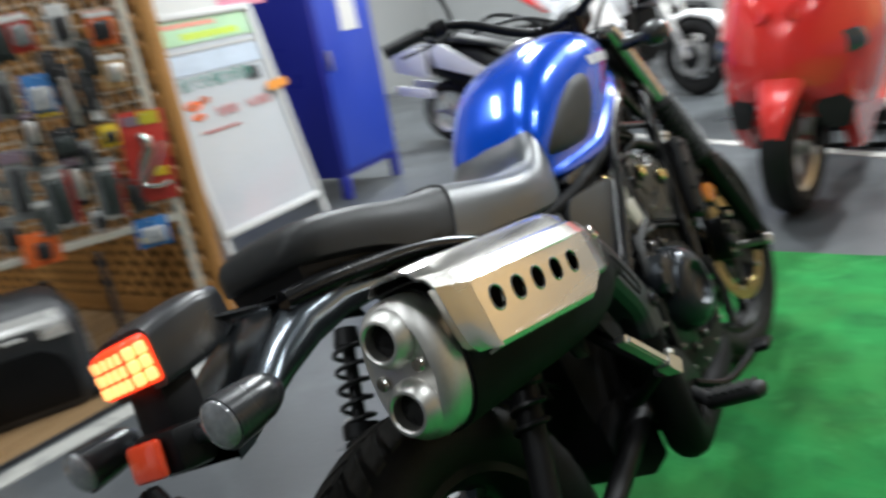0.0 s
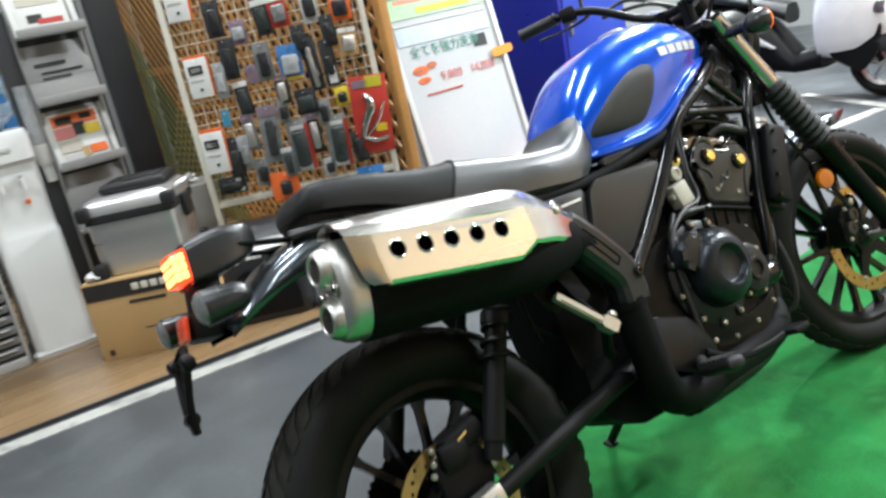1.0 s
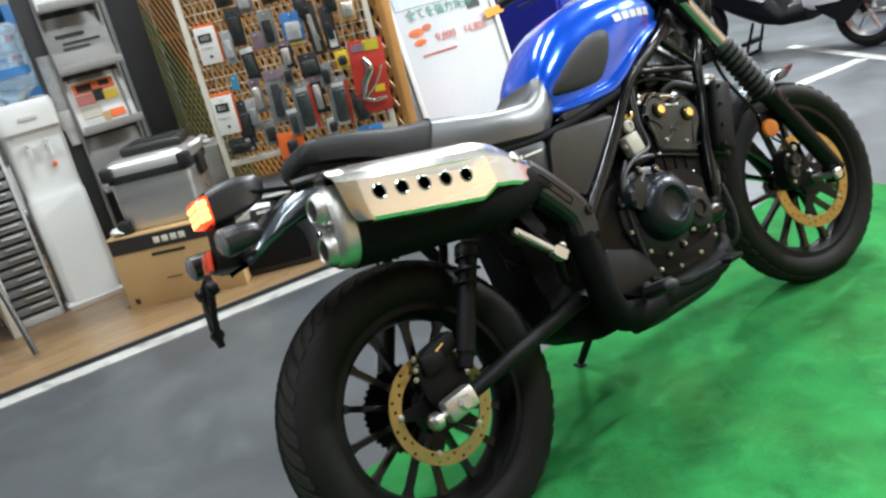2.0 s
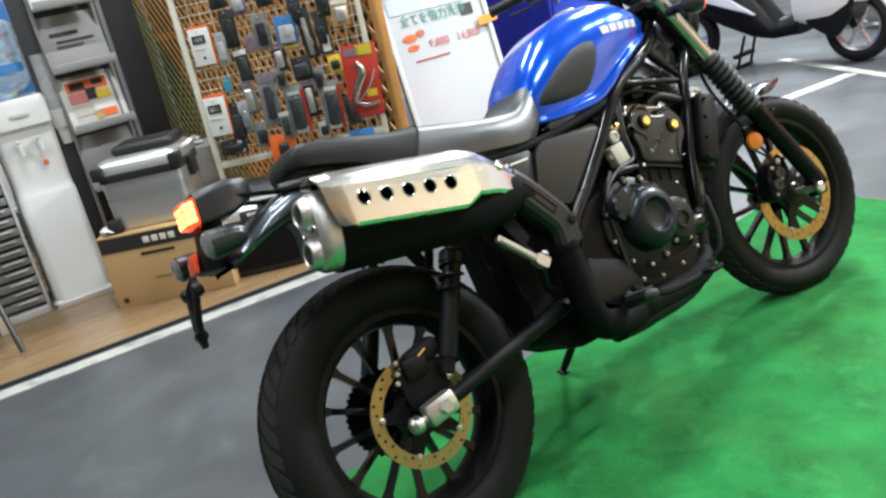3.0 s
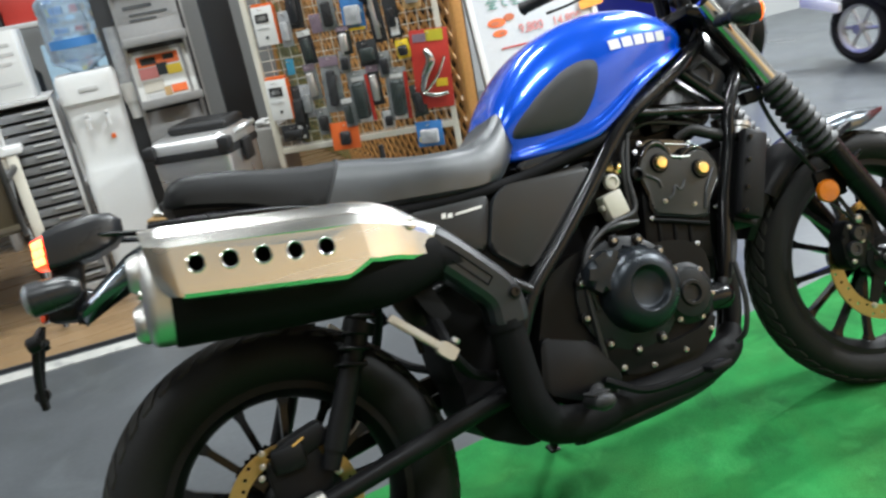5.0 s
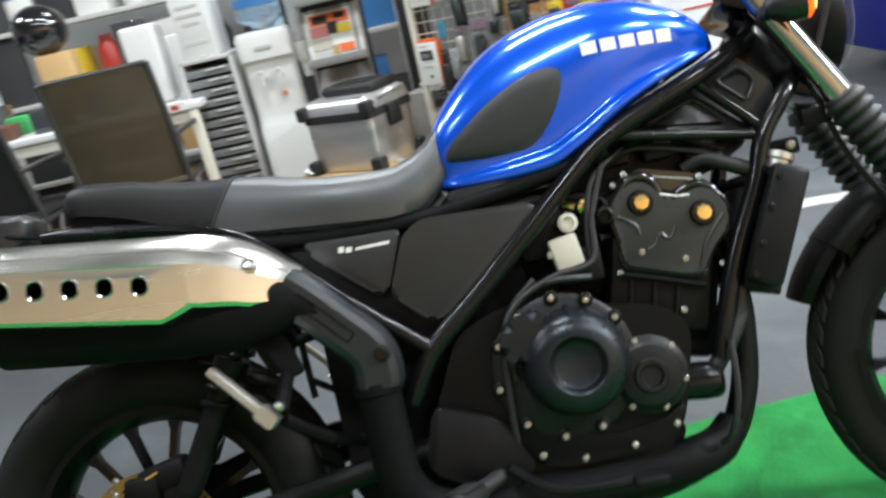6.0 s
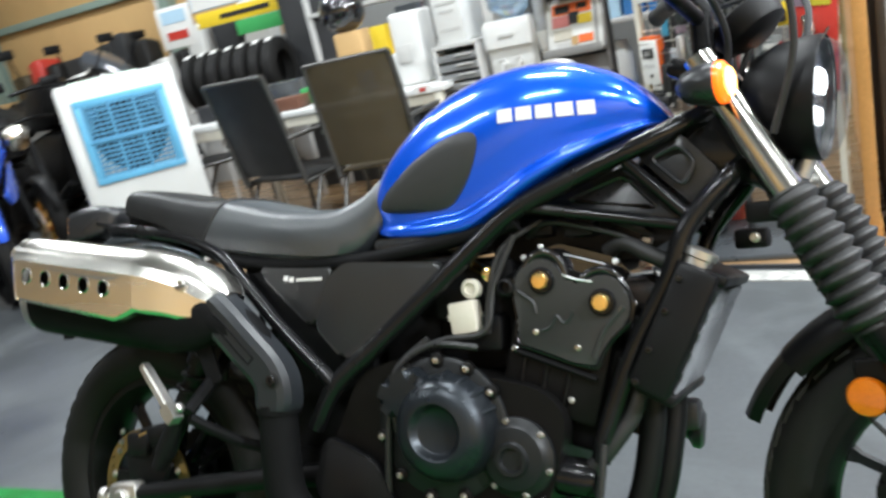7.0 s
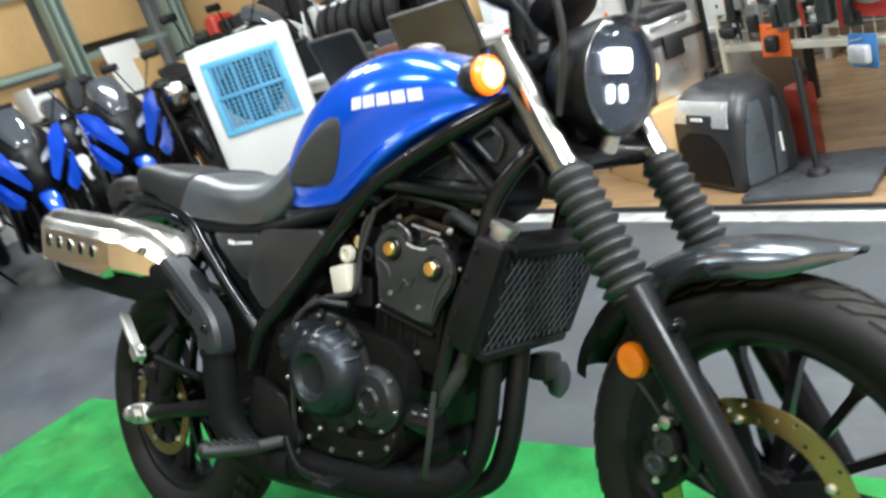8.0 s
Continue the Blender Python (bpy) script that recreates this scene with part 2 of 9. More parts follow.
def pchip(xs, ys, x):
    """A smooth line through the points that does not overshoot."""
    xs, ys = np.array(xs, float), np.array(ys, float)
    h, d = np.diff(xs), np.diff(ys) / np.diff(xs)
    m = np.zeros(len(xs))
    m[0], m[-1] = d[0], d[-1]
    for i in range(1, len(xs) - 1):
        if d[i - 1] * d[i] > 0:
            w1, w2 = 2 * h[i] + h[i - 1], h[i] + 2 * h[i - 1]
            m[i] = (w1 + w2) / (w1 / d[i - 1] + w2 / d[i])
    i = int(np.clip(np.searchsorted(xs, x) - 1, 0, len(xs) - 2))
    t = float(np.clip((x - xs[i]) / h[i], 0, 1))
    return float((2 * t**3 - 3 * t * t + 1) * ys[i] + (t**3 - 2 * t * t + t) * h[i] * m[i] + (3 * t * t - 2 * t**3) * ys[i + 1] + (t**3 - t * t) * h[i] * m[i + 1])


def side(y):
    """Places an outline in x and z on the bike's flank, growing outwards to the right-hand side."""
    return lambda u, v, w: Vector((u, y - w, v))


def bolt(bm, at, axis, r=0.006, h=0.006):
    r *= 0.76
    lathe(bm, [(r * 1.25, 0), (r * 1.25, h * 0.3), (r, h * 0.35), (r, h * 0.9), (r * 0.85, h), (r * 0.45, h), (r * 0.45, h * 0.5)], at, axis, 10)


# ---------------------------------------------------------------- the motorcycle: x ahead, y to its left, z up, leaning on its stand
bike = thing("motorcycle", "blue and black scrambler motorcycle leaning on its side stand", "motorcycle", pose(0, 0, 0, -21.0))


def thicken(bm, by):
    made = bmesh.ops.extrude_face_region(bm, geom=list(bm.faces))
    bmesh.ops.translate(bm, verts=[g for g in made["geom"] if isinstance(g, bmesh.types.BMVert)], vec=by)


# --- fuel tank
TX = [0.572, 0.580, 0.600, 0.640, 0.700, 0.760, 0.820, 0.880, 0.940, 1.000, 1.040, 1.072, 1.090]
TTOP = [0.860, 0.888, 0.925, 0.970, 1.018, 1.044, 1.057, 1.060, 1.054, 1.033, 1.010, 0.978, 0.950]
TBOT = [0.812, 0.802, 0.795, 0.789, 0.786, 0.788, 0.812, 0.848, 0.878, 0.902, 0.918, 0.930, 0.938]
TWID = [0.060, 0.085, 0.104, 0.118, 0.130, 0.139, 0.147, 0.151, 0.145, 0.130, 0.112, 0.086, 0.045]
PU = [0.86, 0.93, 0.945, 0.93, 0.885, 0.90, 0.955, 0.99, 1.0, 0.985, 0.93, 0.83, 0.66, 0.42, 0.0]
PV = [0.0, 0.015, 0.05, 0.095, 0.135, 0.20, 0.32, 0.43, 0.52, 0.62, 0.74, 0.85, 0.935, 0.985, 1.0]


def tank_y(x, z):
    zb, zt, w = pchip(TX, TBOT, x), pchip(TX, TTOP, x), pchip(TX, TWID, x)
    return -w * pchip(PV, PU, (z - zb) / (zt - zb))


bm = bmesh.new()
rings = []
for x in np.concatenate([np.linspace(0.572, 0.64, 10), np.linspace(0.65, 1.03, 34), np.linspace(1.038, 1.09, 9)]):
    zb, zt, w = pchip(TX, TBOT, x), pchip(TX, TTOP, x), pchip(TX, TWID, x)
    vs = np.concatenate([np.linspace(0, 0.14, 9), np.linspace(0.16, 0.9, 20), np.array([0.93, 0.955, 0.975, 0.99])])
    half = [(w * pchip(PV, PU, v), zb + v * (zt - zb)) for v in vs]
    rings.append([Vector((x, -y, z)) for y, z in half] + [Vector((x, 0, zt))] + [Vector((x, y, z)) for y, z in half[::-1]])
skin(bm, rings)
tank = part("fuel_tank", bm, BLUE, bike, "glossy metallic blue fuel tank", 50)


def on_tank(poly, lift, edge, name, material, parent, label, rows=7):
    """A pad that follows the tank's flank inside an outline, on both sides."""
    for flip in (1, -1):
        bm = bmesh.new()
        n = len(poly)
        cx, cz = sum(p[0] for p in poly) / n, sum(p[1] for p in poly) / n
        rings = []
        for k in range(rows + 1):
            f = 1 - k / (rows + 0.6)
            h = edge + (lift - edge) * math.sin(min(1, k / 2.2) * math.pi / 2)
            rings.append([Vector((cx + (x - cx) * f, flip * (tank_y(cx + (x - cx) * f, cz + (z - cz) * f) - (h if k else -0.004)), cz + (z - cz) * f)) for x, z in poly])
        rings.insert(1, [Vector((q.x, q.y - flip * (edge + 0.004), q.z)) for q in rings[0]])
        skin(bm, rings)
        part(name, bm, material, parent, label, 60)


PAD = rounded([(0.598, 0.838), (0.615, 0.864), (0.681, 0.912), (0.742, 0.942), (0.785, 0.950), (0.812, 0.943), (0.812, 0.919), (0.790, 0.874), (0.758, 0.838), (0.733, 0.829), (0.658, 0.830)], 0.02, 3)
on_tank(PAD, 0.006, 0.002, "knee_pad", mat("knee_pad_rubber", (0.024, 0.024, 0.025), 0.6, 0, 0.15, 9, 900, 0.0005), tank, "ribbed black rubber knee pad")

# raised silver lettering, kept as plain blocks
for flip in (1, -1):
    for k in range(5):
        bm = bmesh.new()
        x0, z0 = 0.851 + k * 0.0312, 0.952 - k * 0.0006
        for ax0, az0, aw, ah in ((0.0, 0.0, 0.025, 0.0205),):
            q = [(x0 + ax0 + aw * f_, z0 + az0 + ah * g_) for f_, g_ in ((0, 0), (1, 0), (1, 0.5), (1, 1), (0, 1), (0, 0.5))]
            lo = [bm.verts.new((x, flip * tank_y(x, c), c)) for x, c in q]
            hi = [bm.verts.new((x, flip * (tank_y(x, c) - 0.0018), c)) for x, c in q]
            bm.faces.new(hi)
            for n_ in range(6):
                bm.faces.new((lo[n_], lo[(n_ + 1) % 6], hi[(n_ + 1) % 6], hi[n_]))
        part("badge", bm, BADGE, tank, "raised silver badge of plain blocks")
bm = bmesh.new()
lathe(bm, [(0.034, 0), (0.036, 0.004), (0.036, 0.010), (0.030, 0.014), (0.012, 0.015)], (0.90, 0, 1.056), (0.02, 0, 1), 28)
part("filler_cap", bm, STEEL, tank, "round metal filler cap")

# --- seat
SX = [-0.064, -0.055, -0.025, 0.05, 0.14, 0.21, 0.235, 0.30, 0.36, 0.42, 0.50, 0.545, 0.575, 0.600, 0.612]
STOP = [0.908, 0.928, 0.943, 0.934, 0.914, 0.903, 0.901, 0.889, 0.873, 0.862, 0.857, 0.871, 0.890, 0.912, 0.916]
SBOT = [0.896, 0.890, 0.882, 0.862, 0.832, 0.812, 0.806, 0.790, 0.779, 0.770, 0.762, 0.768, 0.790, 0.820, 0.850]
SWID = [0.052, 0.076, 0.094, 0.105, 0.112, 0.116, 0.118, 0.124, 0.132, 0.136, 0.128, 0.118, 0.108, 0.098, 0.085]


def seat_rings(a, b, n):
    """Cross-sections of the cushions; those near the seam slant back towards the foot."""
    out = []
    for x in np.linspace(a, b, n):
        zt, zb, w = pchip(SX, STOP, x), pchip(SX, SBOT, x), pchip(SX, SWID, x)
        h, lean = zt - zb, 0.060 * math.exp(-(((x - 0.25) / 0.11) ** 2))
        half = [(0.90, 0), (0.985, 0.07), (1.0, 0.30), (0.99, 0.55), (0.95, 0.76), (0.87, 0.885), (0.72, 0.95), (0.50, 0.978), (0.25, 0.99)]
        out.append([Vector((x - lean * (1 - v), -w * u, zb + v * h)) for u, v in half] + [Vector((x, 0, zt))] + [Vector((x - lean * (1 - v), w * u, zb + v * h)) for u, v in half[::-1]])
    return out


seat = thing("seat", "", "")
seat.parent = bike
bm = bmesh.new()
skin(bm, seat_rings(-0.064, 0.252, 26))
part("pillion_cushion", bm, VINYL2, seat, "black vinyl rear cushion", 50)
bm = bmesh.new()
skin(bm, seat_rings(0.256, 0.612, 30))
part("rider_cushion", bm, VINYL, seat, "vinyl front cushion, paler to carry reflected light", 50)
bm = bmesh.new()
ring = seat_rings(0.254, 0.254, 1)[0]
tube(bm, [q + Vector((0, 0, 0.001)) for q in ring], 0.003, 6)
part("seam", bm, SOFT, seat, "black welt seam")
bm = bmesh.new()
ring = [(-0.052, 0.070, 0.890), (0.10, 0.098, 0.848), (0.21, 0.108, 0.812), (0.42, 0.124, 0.769), (0.52, 0.110, 0.762)]
skin(bm, [[Vector((x, -y, z)), Vector((x, -y * 0.97, z - 0.020)), Vector((x, y * 0.97, z - 0.020)), Vector((x, y, z))] for x, y, z in ring])
part("seat_base", bm, MATTE, seat)

# --- frame tubes
frame_part = thing("chassis", "", "")
frame_part.parent = bike


def both(name, material, parent, make, label=""):
    """The same part on the right and on the left."""
    for flip in (1, -1):
        bm = bmesh.new()
        make(bm, flip)
        part(name, bm, material, parent, label)


def mirrored(pts, flip):
    return [Vector((x, y * flip, z)) for x, y, z in pts]


both("main_tube", BLACK, frame_part, lambda bm, f: tube(bm, curve(mirrored([(1.170, -0.030, 0.950), (1.112, -0.070, 0.925), (1.035, -0.105, 0.890), (0.940, -0.118, 0.853), (0.860, -0.122, 0.818), (0.800, -0.125, 0.775), (0.700, -0.135, 0.690), (0.600, -0.142, 0.608), (0.520, -0.145, 0.545), (0.470, -0.140, 0.470)], f)), 0.0165, 14))
both("seat_rail", BLACK, frame_part, lambda bm, f: tube(bm, curve(mirrored([(0.525, -0.148, 0.540), (0.405, -0.140, 0.642), (0.300, -0.128, 0.742), (0.240, -0.115, 0.790), (0.130, -0.100, 0.830), (-0.02, -0.085, 0.855), (-0.10, -0.070, 0.862)], f)), 0.0135, 12))
both("side_rail", HEATP, frame_part, lambda bm, f: tube(bm, curve(mirrored([(0.860, -0.116, 0.800), (0.70, -0.116, 0.772), (0.52, -0.112, 0.755), (0.30, -0.112, 0.770), (0.20, -0.108, 0.800)], f)), 0.0135, 12))
both("cross_bar", BLACK, frame_part, lambda bm, f: tube(bm, mirrored([(0.880, -0.116, 0.820), (1.114, -0.100, 0.774)], f), 0.0095, 10))
both("brace", BLACK, frame_part, lambda bm, f: tube(bm, mirrored([(1.030, -0.103, 0.880), (1.124, -0.098, 0.782)], f), 0.0095, 10))
both("down_tube", BLACK, frame_part, lambda bm, f: tube(bm, curve(mirrored([(1.212, -0.045, 0.872), (1.176, -0.092, 0.838), (1.118, -0.106, 0.772), (1.088, -0.108, 0.700), (1.030, -0.112, 0.592), (0.985, -0.114, 0.480), (0.970, -0.110, 0.430)], f)), 0.0150, 14))
bm = bmesh.new()
rod(bm, (1.160, 0, 0.990), (1.235, 0, 0.850), 0.034, seg=24)
part("head_tube", bm, BLACK, frame_part)
both("head_gusset", BLACK, frame_part, lambda bm, f: prism(bm, rounded([(1.100, 0.935), (1.165, 0.965), (1.215, 0.880), (1.170, 0.835), (1.120, 0.880)], 0.012), lambda u, v, w: Vector((u, f * (-0.045 - w), v)), 0.012, 0.003))

# dark infill panels inside the frame's front triangle
def infill(bm, f):
    y0 = -0.078
    prism(bm, rounded([(0.896, 0.826), (1.030, 0.874), (1.112, 0.790), (1.105, 0.780)], 0.008), lambda u, v, w: Vector((u, f * (y0 - w), v)), 0.008, 0.002)
    prism(bm, rounded([(1.045, 0.885), (1.112, 0.912), (1.165, 0.850), (1.130, 0.798)], 0.010), lambda u, v, w: Vector((u, f * (y0 + 0.006 - w), v)), 0.008, 0.002)


both("frame_panel", PLASTIC, frame_part, infill, "dark grey plastic infill panel")


def rib(bm, f):
    for tri in ([(0.935, 0.829), (1.025, 0.858), (1.075, 0.805)], [(1.066, 0.878), (1.110, 0.894), (1.132, 0.866), (1.112, 0.832)]):
        ring = rounded(tri, 0.012, 3)
        tube(bm, [Vector((x, f * -0.087, z)) for x, z in ring], 0.0035, 6, closed=True)


both("panel_rib", PLASTIC, frame_part, rib)

# --- side covers under the seat
def cover_plate(poly, y, t, r=0.016):
    def make(bm, f):
        prism(bm, rounded(poly, r), lambda u, v, w: Vector((u, f * (y - w - 0.03 * (0.72 - v)), v)), t, 0.006, 3)
    return make


both("side_cover", SIDEP, bike, cover_plate([(0.508, 0.735), (0.540, 0.755), (0.722, 0.745), (0.732, 0.728), (0.550, 0.592), (0.526, 0.590), (0.470, 0.645)], -0.116, 0.018), "dark grey plastic side cover")
both("rear_cover", SIDEP, bike, cover_plate([(0.345, 0.762), (0.508, 0.750), (0.468, 0.650), (0.450, 0.648), (0.348, 0.738)], -0.112, 0.012), "dark grey plastic rear cover")
both("cover_rim", MATTE, bike, cover_plate([(0.300, 0.768), (0.760, 0.752), (0.750, 0.725), (0.530, 0.545), (0.500, 0.545), (0.300, 0.738)], -0.100, 0.010))
both("tank_skirt", PLASTIC, bike, lambda bm, f: prism(bm, rounded([(0.588, 0.782), (0.600, 0.768), (0.770, 0.762), (0.776, 0.778), (0.768, 0.788), (0.600, 0.790)], 0.008), lambda u, v, w: Vector((u, f * (-0.100 - w), v)), 0.016, 0.004), "black plastic strip under the tank")
for flip in (1, -1):
    bm = bmesh.new()
    for x0, x1, z, h in ((0.400, 0.409, 0.729, 0.009), (0.412, 0.422, 0.727, 0.008), (0.428, 0.484, 0.7275, 0.0045)):
        prism(bm, [(x0, z), (x1, z - 0.0008), (x1 + 0.002, z + h), (x0 + 0.002, z + h)], lambda u, v, w: Vector((u, flip * (-0.1245 - w), v)), 0.0015)
    part("cover_mark", bm, BADGE, bike, "small silver mark of plain bars")

bm = bmesh.new()
prism(bm, rounded([(0.335, 0.730), (0.338, 0.520), (0.340, 0.440), (0.362, 0.330), (0.400, 0.300), (0.520, 0.300), (0.560, 0.420), (0.560, 0.730)], 0.015), lambda u, v, w: Vector((u, -0.088 + w, v)), 0.176, 0.008)
part("inner_mudguard", bm, HEATP, bike, "matt black inner mudguard and battery box")
bm = bmesh.new()
rod(bm, (0.290, -0.06, 0.70), (0.300, -0.06, 0.50), 0.006)
rod(bm, (0.300, -0.06, 0.53), (0.345, -0.06, 0.50), 0.006)
part("cable_stay", bm, MATTE, bike)

# --- engine: crankcase, cylinder, head, covers
engine = thing("engine", "", "")
engine.parent = bike
bm = bmesh.new()
prism(bm, rounded([(0.500, 0.330), (0.540, 0.305), (0.840, 0.302), (0.886, 0.345), (0.912, 0.425), (0.930, 0.500), (0.890, 0.540), (0.640, 0.590), (0.560, 0.560), (0.490, 0.420)], 0.03), lambda u, v, w: Vector((u, -0.135 + w, v)), 0.27, 0.012)
part("crankcase", bm, ENGINE, engine)
tilt = pose(0.875, 0, 0.50, 0, 15.0)
bm = bmesh.new()
box(bm, tilt @ Vector((0.010, 0, 0.075)), (0.165, 0.215, 0.150), 0.010, tilt.to_3x3().to_4x4())
block = part("cylinder_block", bm, ENGINE, engine)
bm = bmesh.new()
prism(bm, rounded([(0.848, 0.640), (0.845, 0.700), (0.875, 0.728), (0.910, 0.730), (0.990, 0.700), (1.022, 0.690), (1.030, 0.655), (0.985, 0.600), (0.860, 0.612)], 0.012), lambda u, v, w: Vector((u, -0.106 + w, v)), 0.212, 0.008)
part("cylinder_head", bm, ENGINE, engine)
CAM = [(0.848, 0.706), (0.863, 0.726), (0.879, 0.737), (0.901, 0.740), (0.920, 0.728), (0.930, 0.708), (0.942, 0.699), (0.957, 0.697), (0.972, 0.705), (0.991, 0.710), (1.010, 0.705), (1.027, 0.684), (1.032, 0.662), (1.025, 0.637), (0.999, 0.614), (0.983, 0.593), (0.974, 0.572), (0.940, 0.579), (0.855, 0.608), (0.849, 0.625), (0.855, 0.643), (0.849, 0.676)]
both("cam_cover", CAMC, engine, lambda bm, f: prism(bm, rounded(CAM, 0.006, 2), lambda u, v, w: Vector((u, f * (-0.107 - w), v)), 0.012, 0.004), "dark grey cam chain cover")
both("cover_lip", BLACK, engine, lambda bm, f: tube(bm, [Vector((x, f * -0.114, z)) for x, z in rounded([(0.93 + (x - 0.93) * 1.03, 0.66 + (z - 0.66) * 1.03) for x, z in CAM], 0.006, 2)], 0.004, 6, closed=True))
# cylinder ribs and the joint under the cover
both("joint_strip", HEATP, engine, lambda bm, f: tube(bm, mirrored([(0.842, -0.112, 0.598), (0.900, -0.114, 0.578), (0.972, -0.112, 0.552)], f), 0.005, 8))
for k in range(3):
    both("cylinder_rib", ENGINE, engine, lambda bm, f: tube(bm, mirrored([(0.858 + k * 0.036, -0.108, 0.588 - k * 0.012), (0.836 + k * 0.036, -0.108, 0.498 - k * 0.008)], f), 0.0045, 8))
bm = bmesh.new()
prism(bm, rounded([(0.855, 0.715), (0.872, 0.750), (0.915, 0.762), (1.000, 0.736), (1.028, 0.710), (1.010, 0.690), (0.940, 0.700), (0.890, 0.715)], 0.01), lambda u, v, w: Vector((u, -0.084 + w, v)), 0.168, 0.012)
part("valve_cover", bm, GLOSSB, engine, "gloss black valve cover")
# raised camshaft ends and the ridge between them
both("cam_arch", GLOSSB, engine, lambda bm, f: tube(bm, curve(mirrored([(0.866, -0.112, 0.728), (0.884, -0.113, 0.745), (0.906, -0.113, 0.748), (0.924, -0.112, 0.735), (0.932, -0.110, 0.712)], f), 4), 0.0075, 10))
both("cam_arch", GLOSSB, engine, lambda bm, f: tube(bm, curve(mirrored([(0.958, -0.111, 0.706), (0.978, -0.112, 0.716), (0.998, -0.112, 0.716), (1.020, -0.110, 0.700)], f), 4), 0.0065, 10))
bm = bmesh.new()
prism(bm, rounded([(0.928, 0.742), (0.990, 0.724), (0.985, 0.712), (0.968, 0.704), (0.948, 0.710), (0.936, 0.726)], 0.003), lambda u, v, w: Vector((u, -0.098 + w, v)), 0.02, 0.003)
part("ridge", bm, GLOSSB, engine)
bm = bmesh.new()
tube(bm, [(0.928, -0.100, 0.744), (0.992, -0.100, 0.725), (0.972, -0.101, 0.706), (0.948, -0.101, 0.711)], 0.0016, 6)
tube(bm, curve([(0.930, -0.119, 0.712), (0.952, -0.1195, 0.704), (0.976, -0.119, 0.700)], 3), 0.0018, 6)
part("bright_edge", bm, STEEL, engine, "thin bright steel edge")
for x, y, z in ((0.886, -0.086, 0.758), (0.862, -0.100, 0.742), (1.006, -0.088, 0.728), (1.034, -0.105, 0.664), (0.838, -0.110, 0.690), (0.842, -0.112, 0.600), (1.010, -0.100, 0.580), (0.930, -0.110, 0.520)):
    bm = bmesh.new()
    bolt(bm, (x, y, z), (0, -1, 0.3), 0.0055, 0.006)
    part("bolt", bm, BOLTM, engine)
bm = bmesh.new()
box(bm, (1.030, -0.060, 0.760), (0.055, 0.030, 0.010), 0.002, pose(0, 0, 0, 0, 8).to_3x3().to_4x4())
part("bracket", bm, STEEL, engine)
bm = bmesh.new()
lathe(bm, [(0.014, 0), (0.014, 0.018), (0.010, 0.020), (0.009, 0.010), (0, 0.010)], (0.836, -0.108, 0.697), (0, -1, 0), 16)
part("pipe_stub", bm, MATTE, engine)
for x, z in ((0.896, 0.705), (0.990, 0.668)):
    bm = bmesh.new()
    lathe(bm, [(0.021, 0), (0.021, 0.004), (0.018, 0.008), (0.015, 0.008)], (x, -0.118, z), (0, -1, 0), 22)
    part("cap_ring", bm, BLACK, engine)
    bm = bmesh.new()
    lathe(bm, [(0.0145, 0), (0.0145, 0.009), (0.012, 0.012), (0.005, 0.0125)], (x, -0.121, z), (0, -1, 0), 8)
    part("gold_cap", bm, GOLD, engine, "gold cover bolt")
for x, z in ((0.882, 0.626), (0.948, 0.601)):
    bm = bmesh.new()
    bolt(bm, (x, -0.118, z), (0, -1, 0), 0.0055, 0.006)
    part("bolt", bm, BOLTM, engine)
# stamped mark on the cam cover
bm = bmesh.new()
tube(bm, curve([(0.892, -0.1195, 0.628), (0.906, -0.1195, 0.634), (0.917, -0.1195, 0.650), (0.925, -0.1195, 0.640), (0.934, -0.1195, 0.642), (0.944, -0.1195, 0.656)], 4), 0.0026, 6)
part("cover_rib", bm, PLASTIC, engine)
bm = bmesh.new()
tube(bm, curve([(1.022, -0.1195, 0.660), (0.990, -0.1195, 0.625), (0.972, -0.1195, 0.585)], 4), 0.004, 6)
part("cover_rib", bm, CAMC, engine)
bm = bmesh.new()
tube(bm, curve([(0.856, -0.1195, 0.690), (0.880, -0.1195, 0.672), (0.884, -0.1195, 0.655)], 4), 0.0035, 6)
part("cover_rib", bm, CAMC, engine)

# clutch cover: a stepped round cover with flutes and a ring of bolts
CC = Vector((0.719, 0, 0.476))
CD = Vector((0.735, 0, 0.480))
bm = bmesh.new()
lathe(bm, [(0.116, 0.0), (0.116, 0.010), (0.110, 0.014), (0.0, 0.015)], CC + Vector((0, -0.132, 0)), (0, -1, 0), 56)
part("cover_flange", bm, COVERD, engine, "dark clutch cover flange")
bm = bmesh.new()
lathe(bm, [(0.087, 0.0), (0.085, 0.018), (0.081, 0.034), (0.075, 0.046), (0.066, 0.054), (0.056, 0.058), (0.049, 0.060), (0.045, 0.0605), (0.041, 0.057), (0.037, 0.049), (0.034, 0.047), (0.0, 0.047)], CD + Vector((0, -0.140, 0)), (0, -1, 0), 56)
clutch = part("clutch_cover", bm, COVER, engine, "round blue-grey clutch cover")
for k in range(4):
    bm = bmesh.new()
    a = radians(22 + k * 22)
    d = Vector((math.cos(a), 0, math.sin(a)))
    tube(bm, [CD + d * 0.086 + Vector((0, -0.146, 0)), CD + d * 0.080 + Vector((0, -0.172, 0)), CD + d * 0.066 + Vector((0, -0.192, 0))], [0.006, 0.005, 0.003], 8)
    part("flute", bm, COVER, clutch)
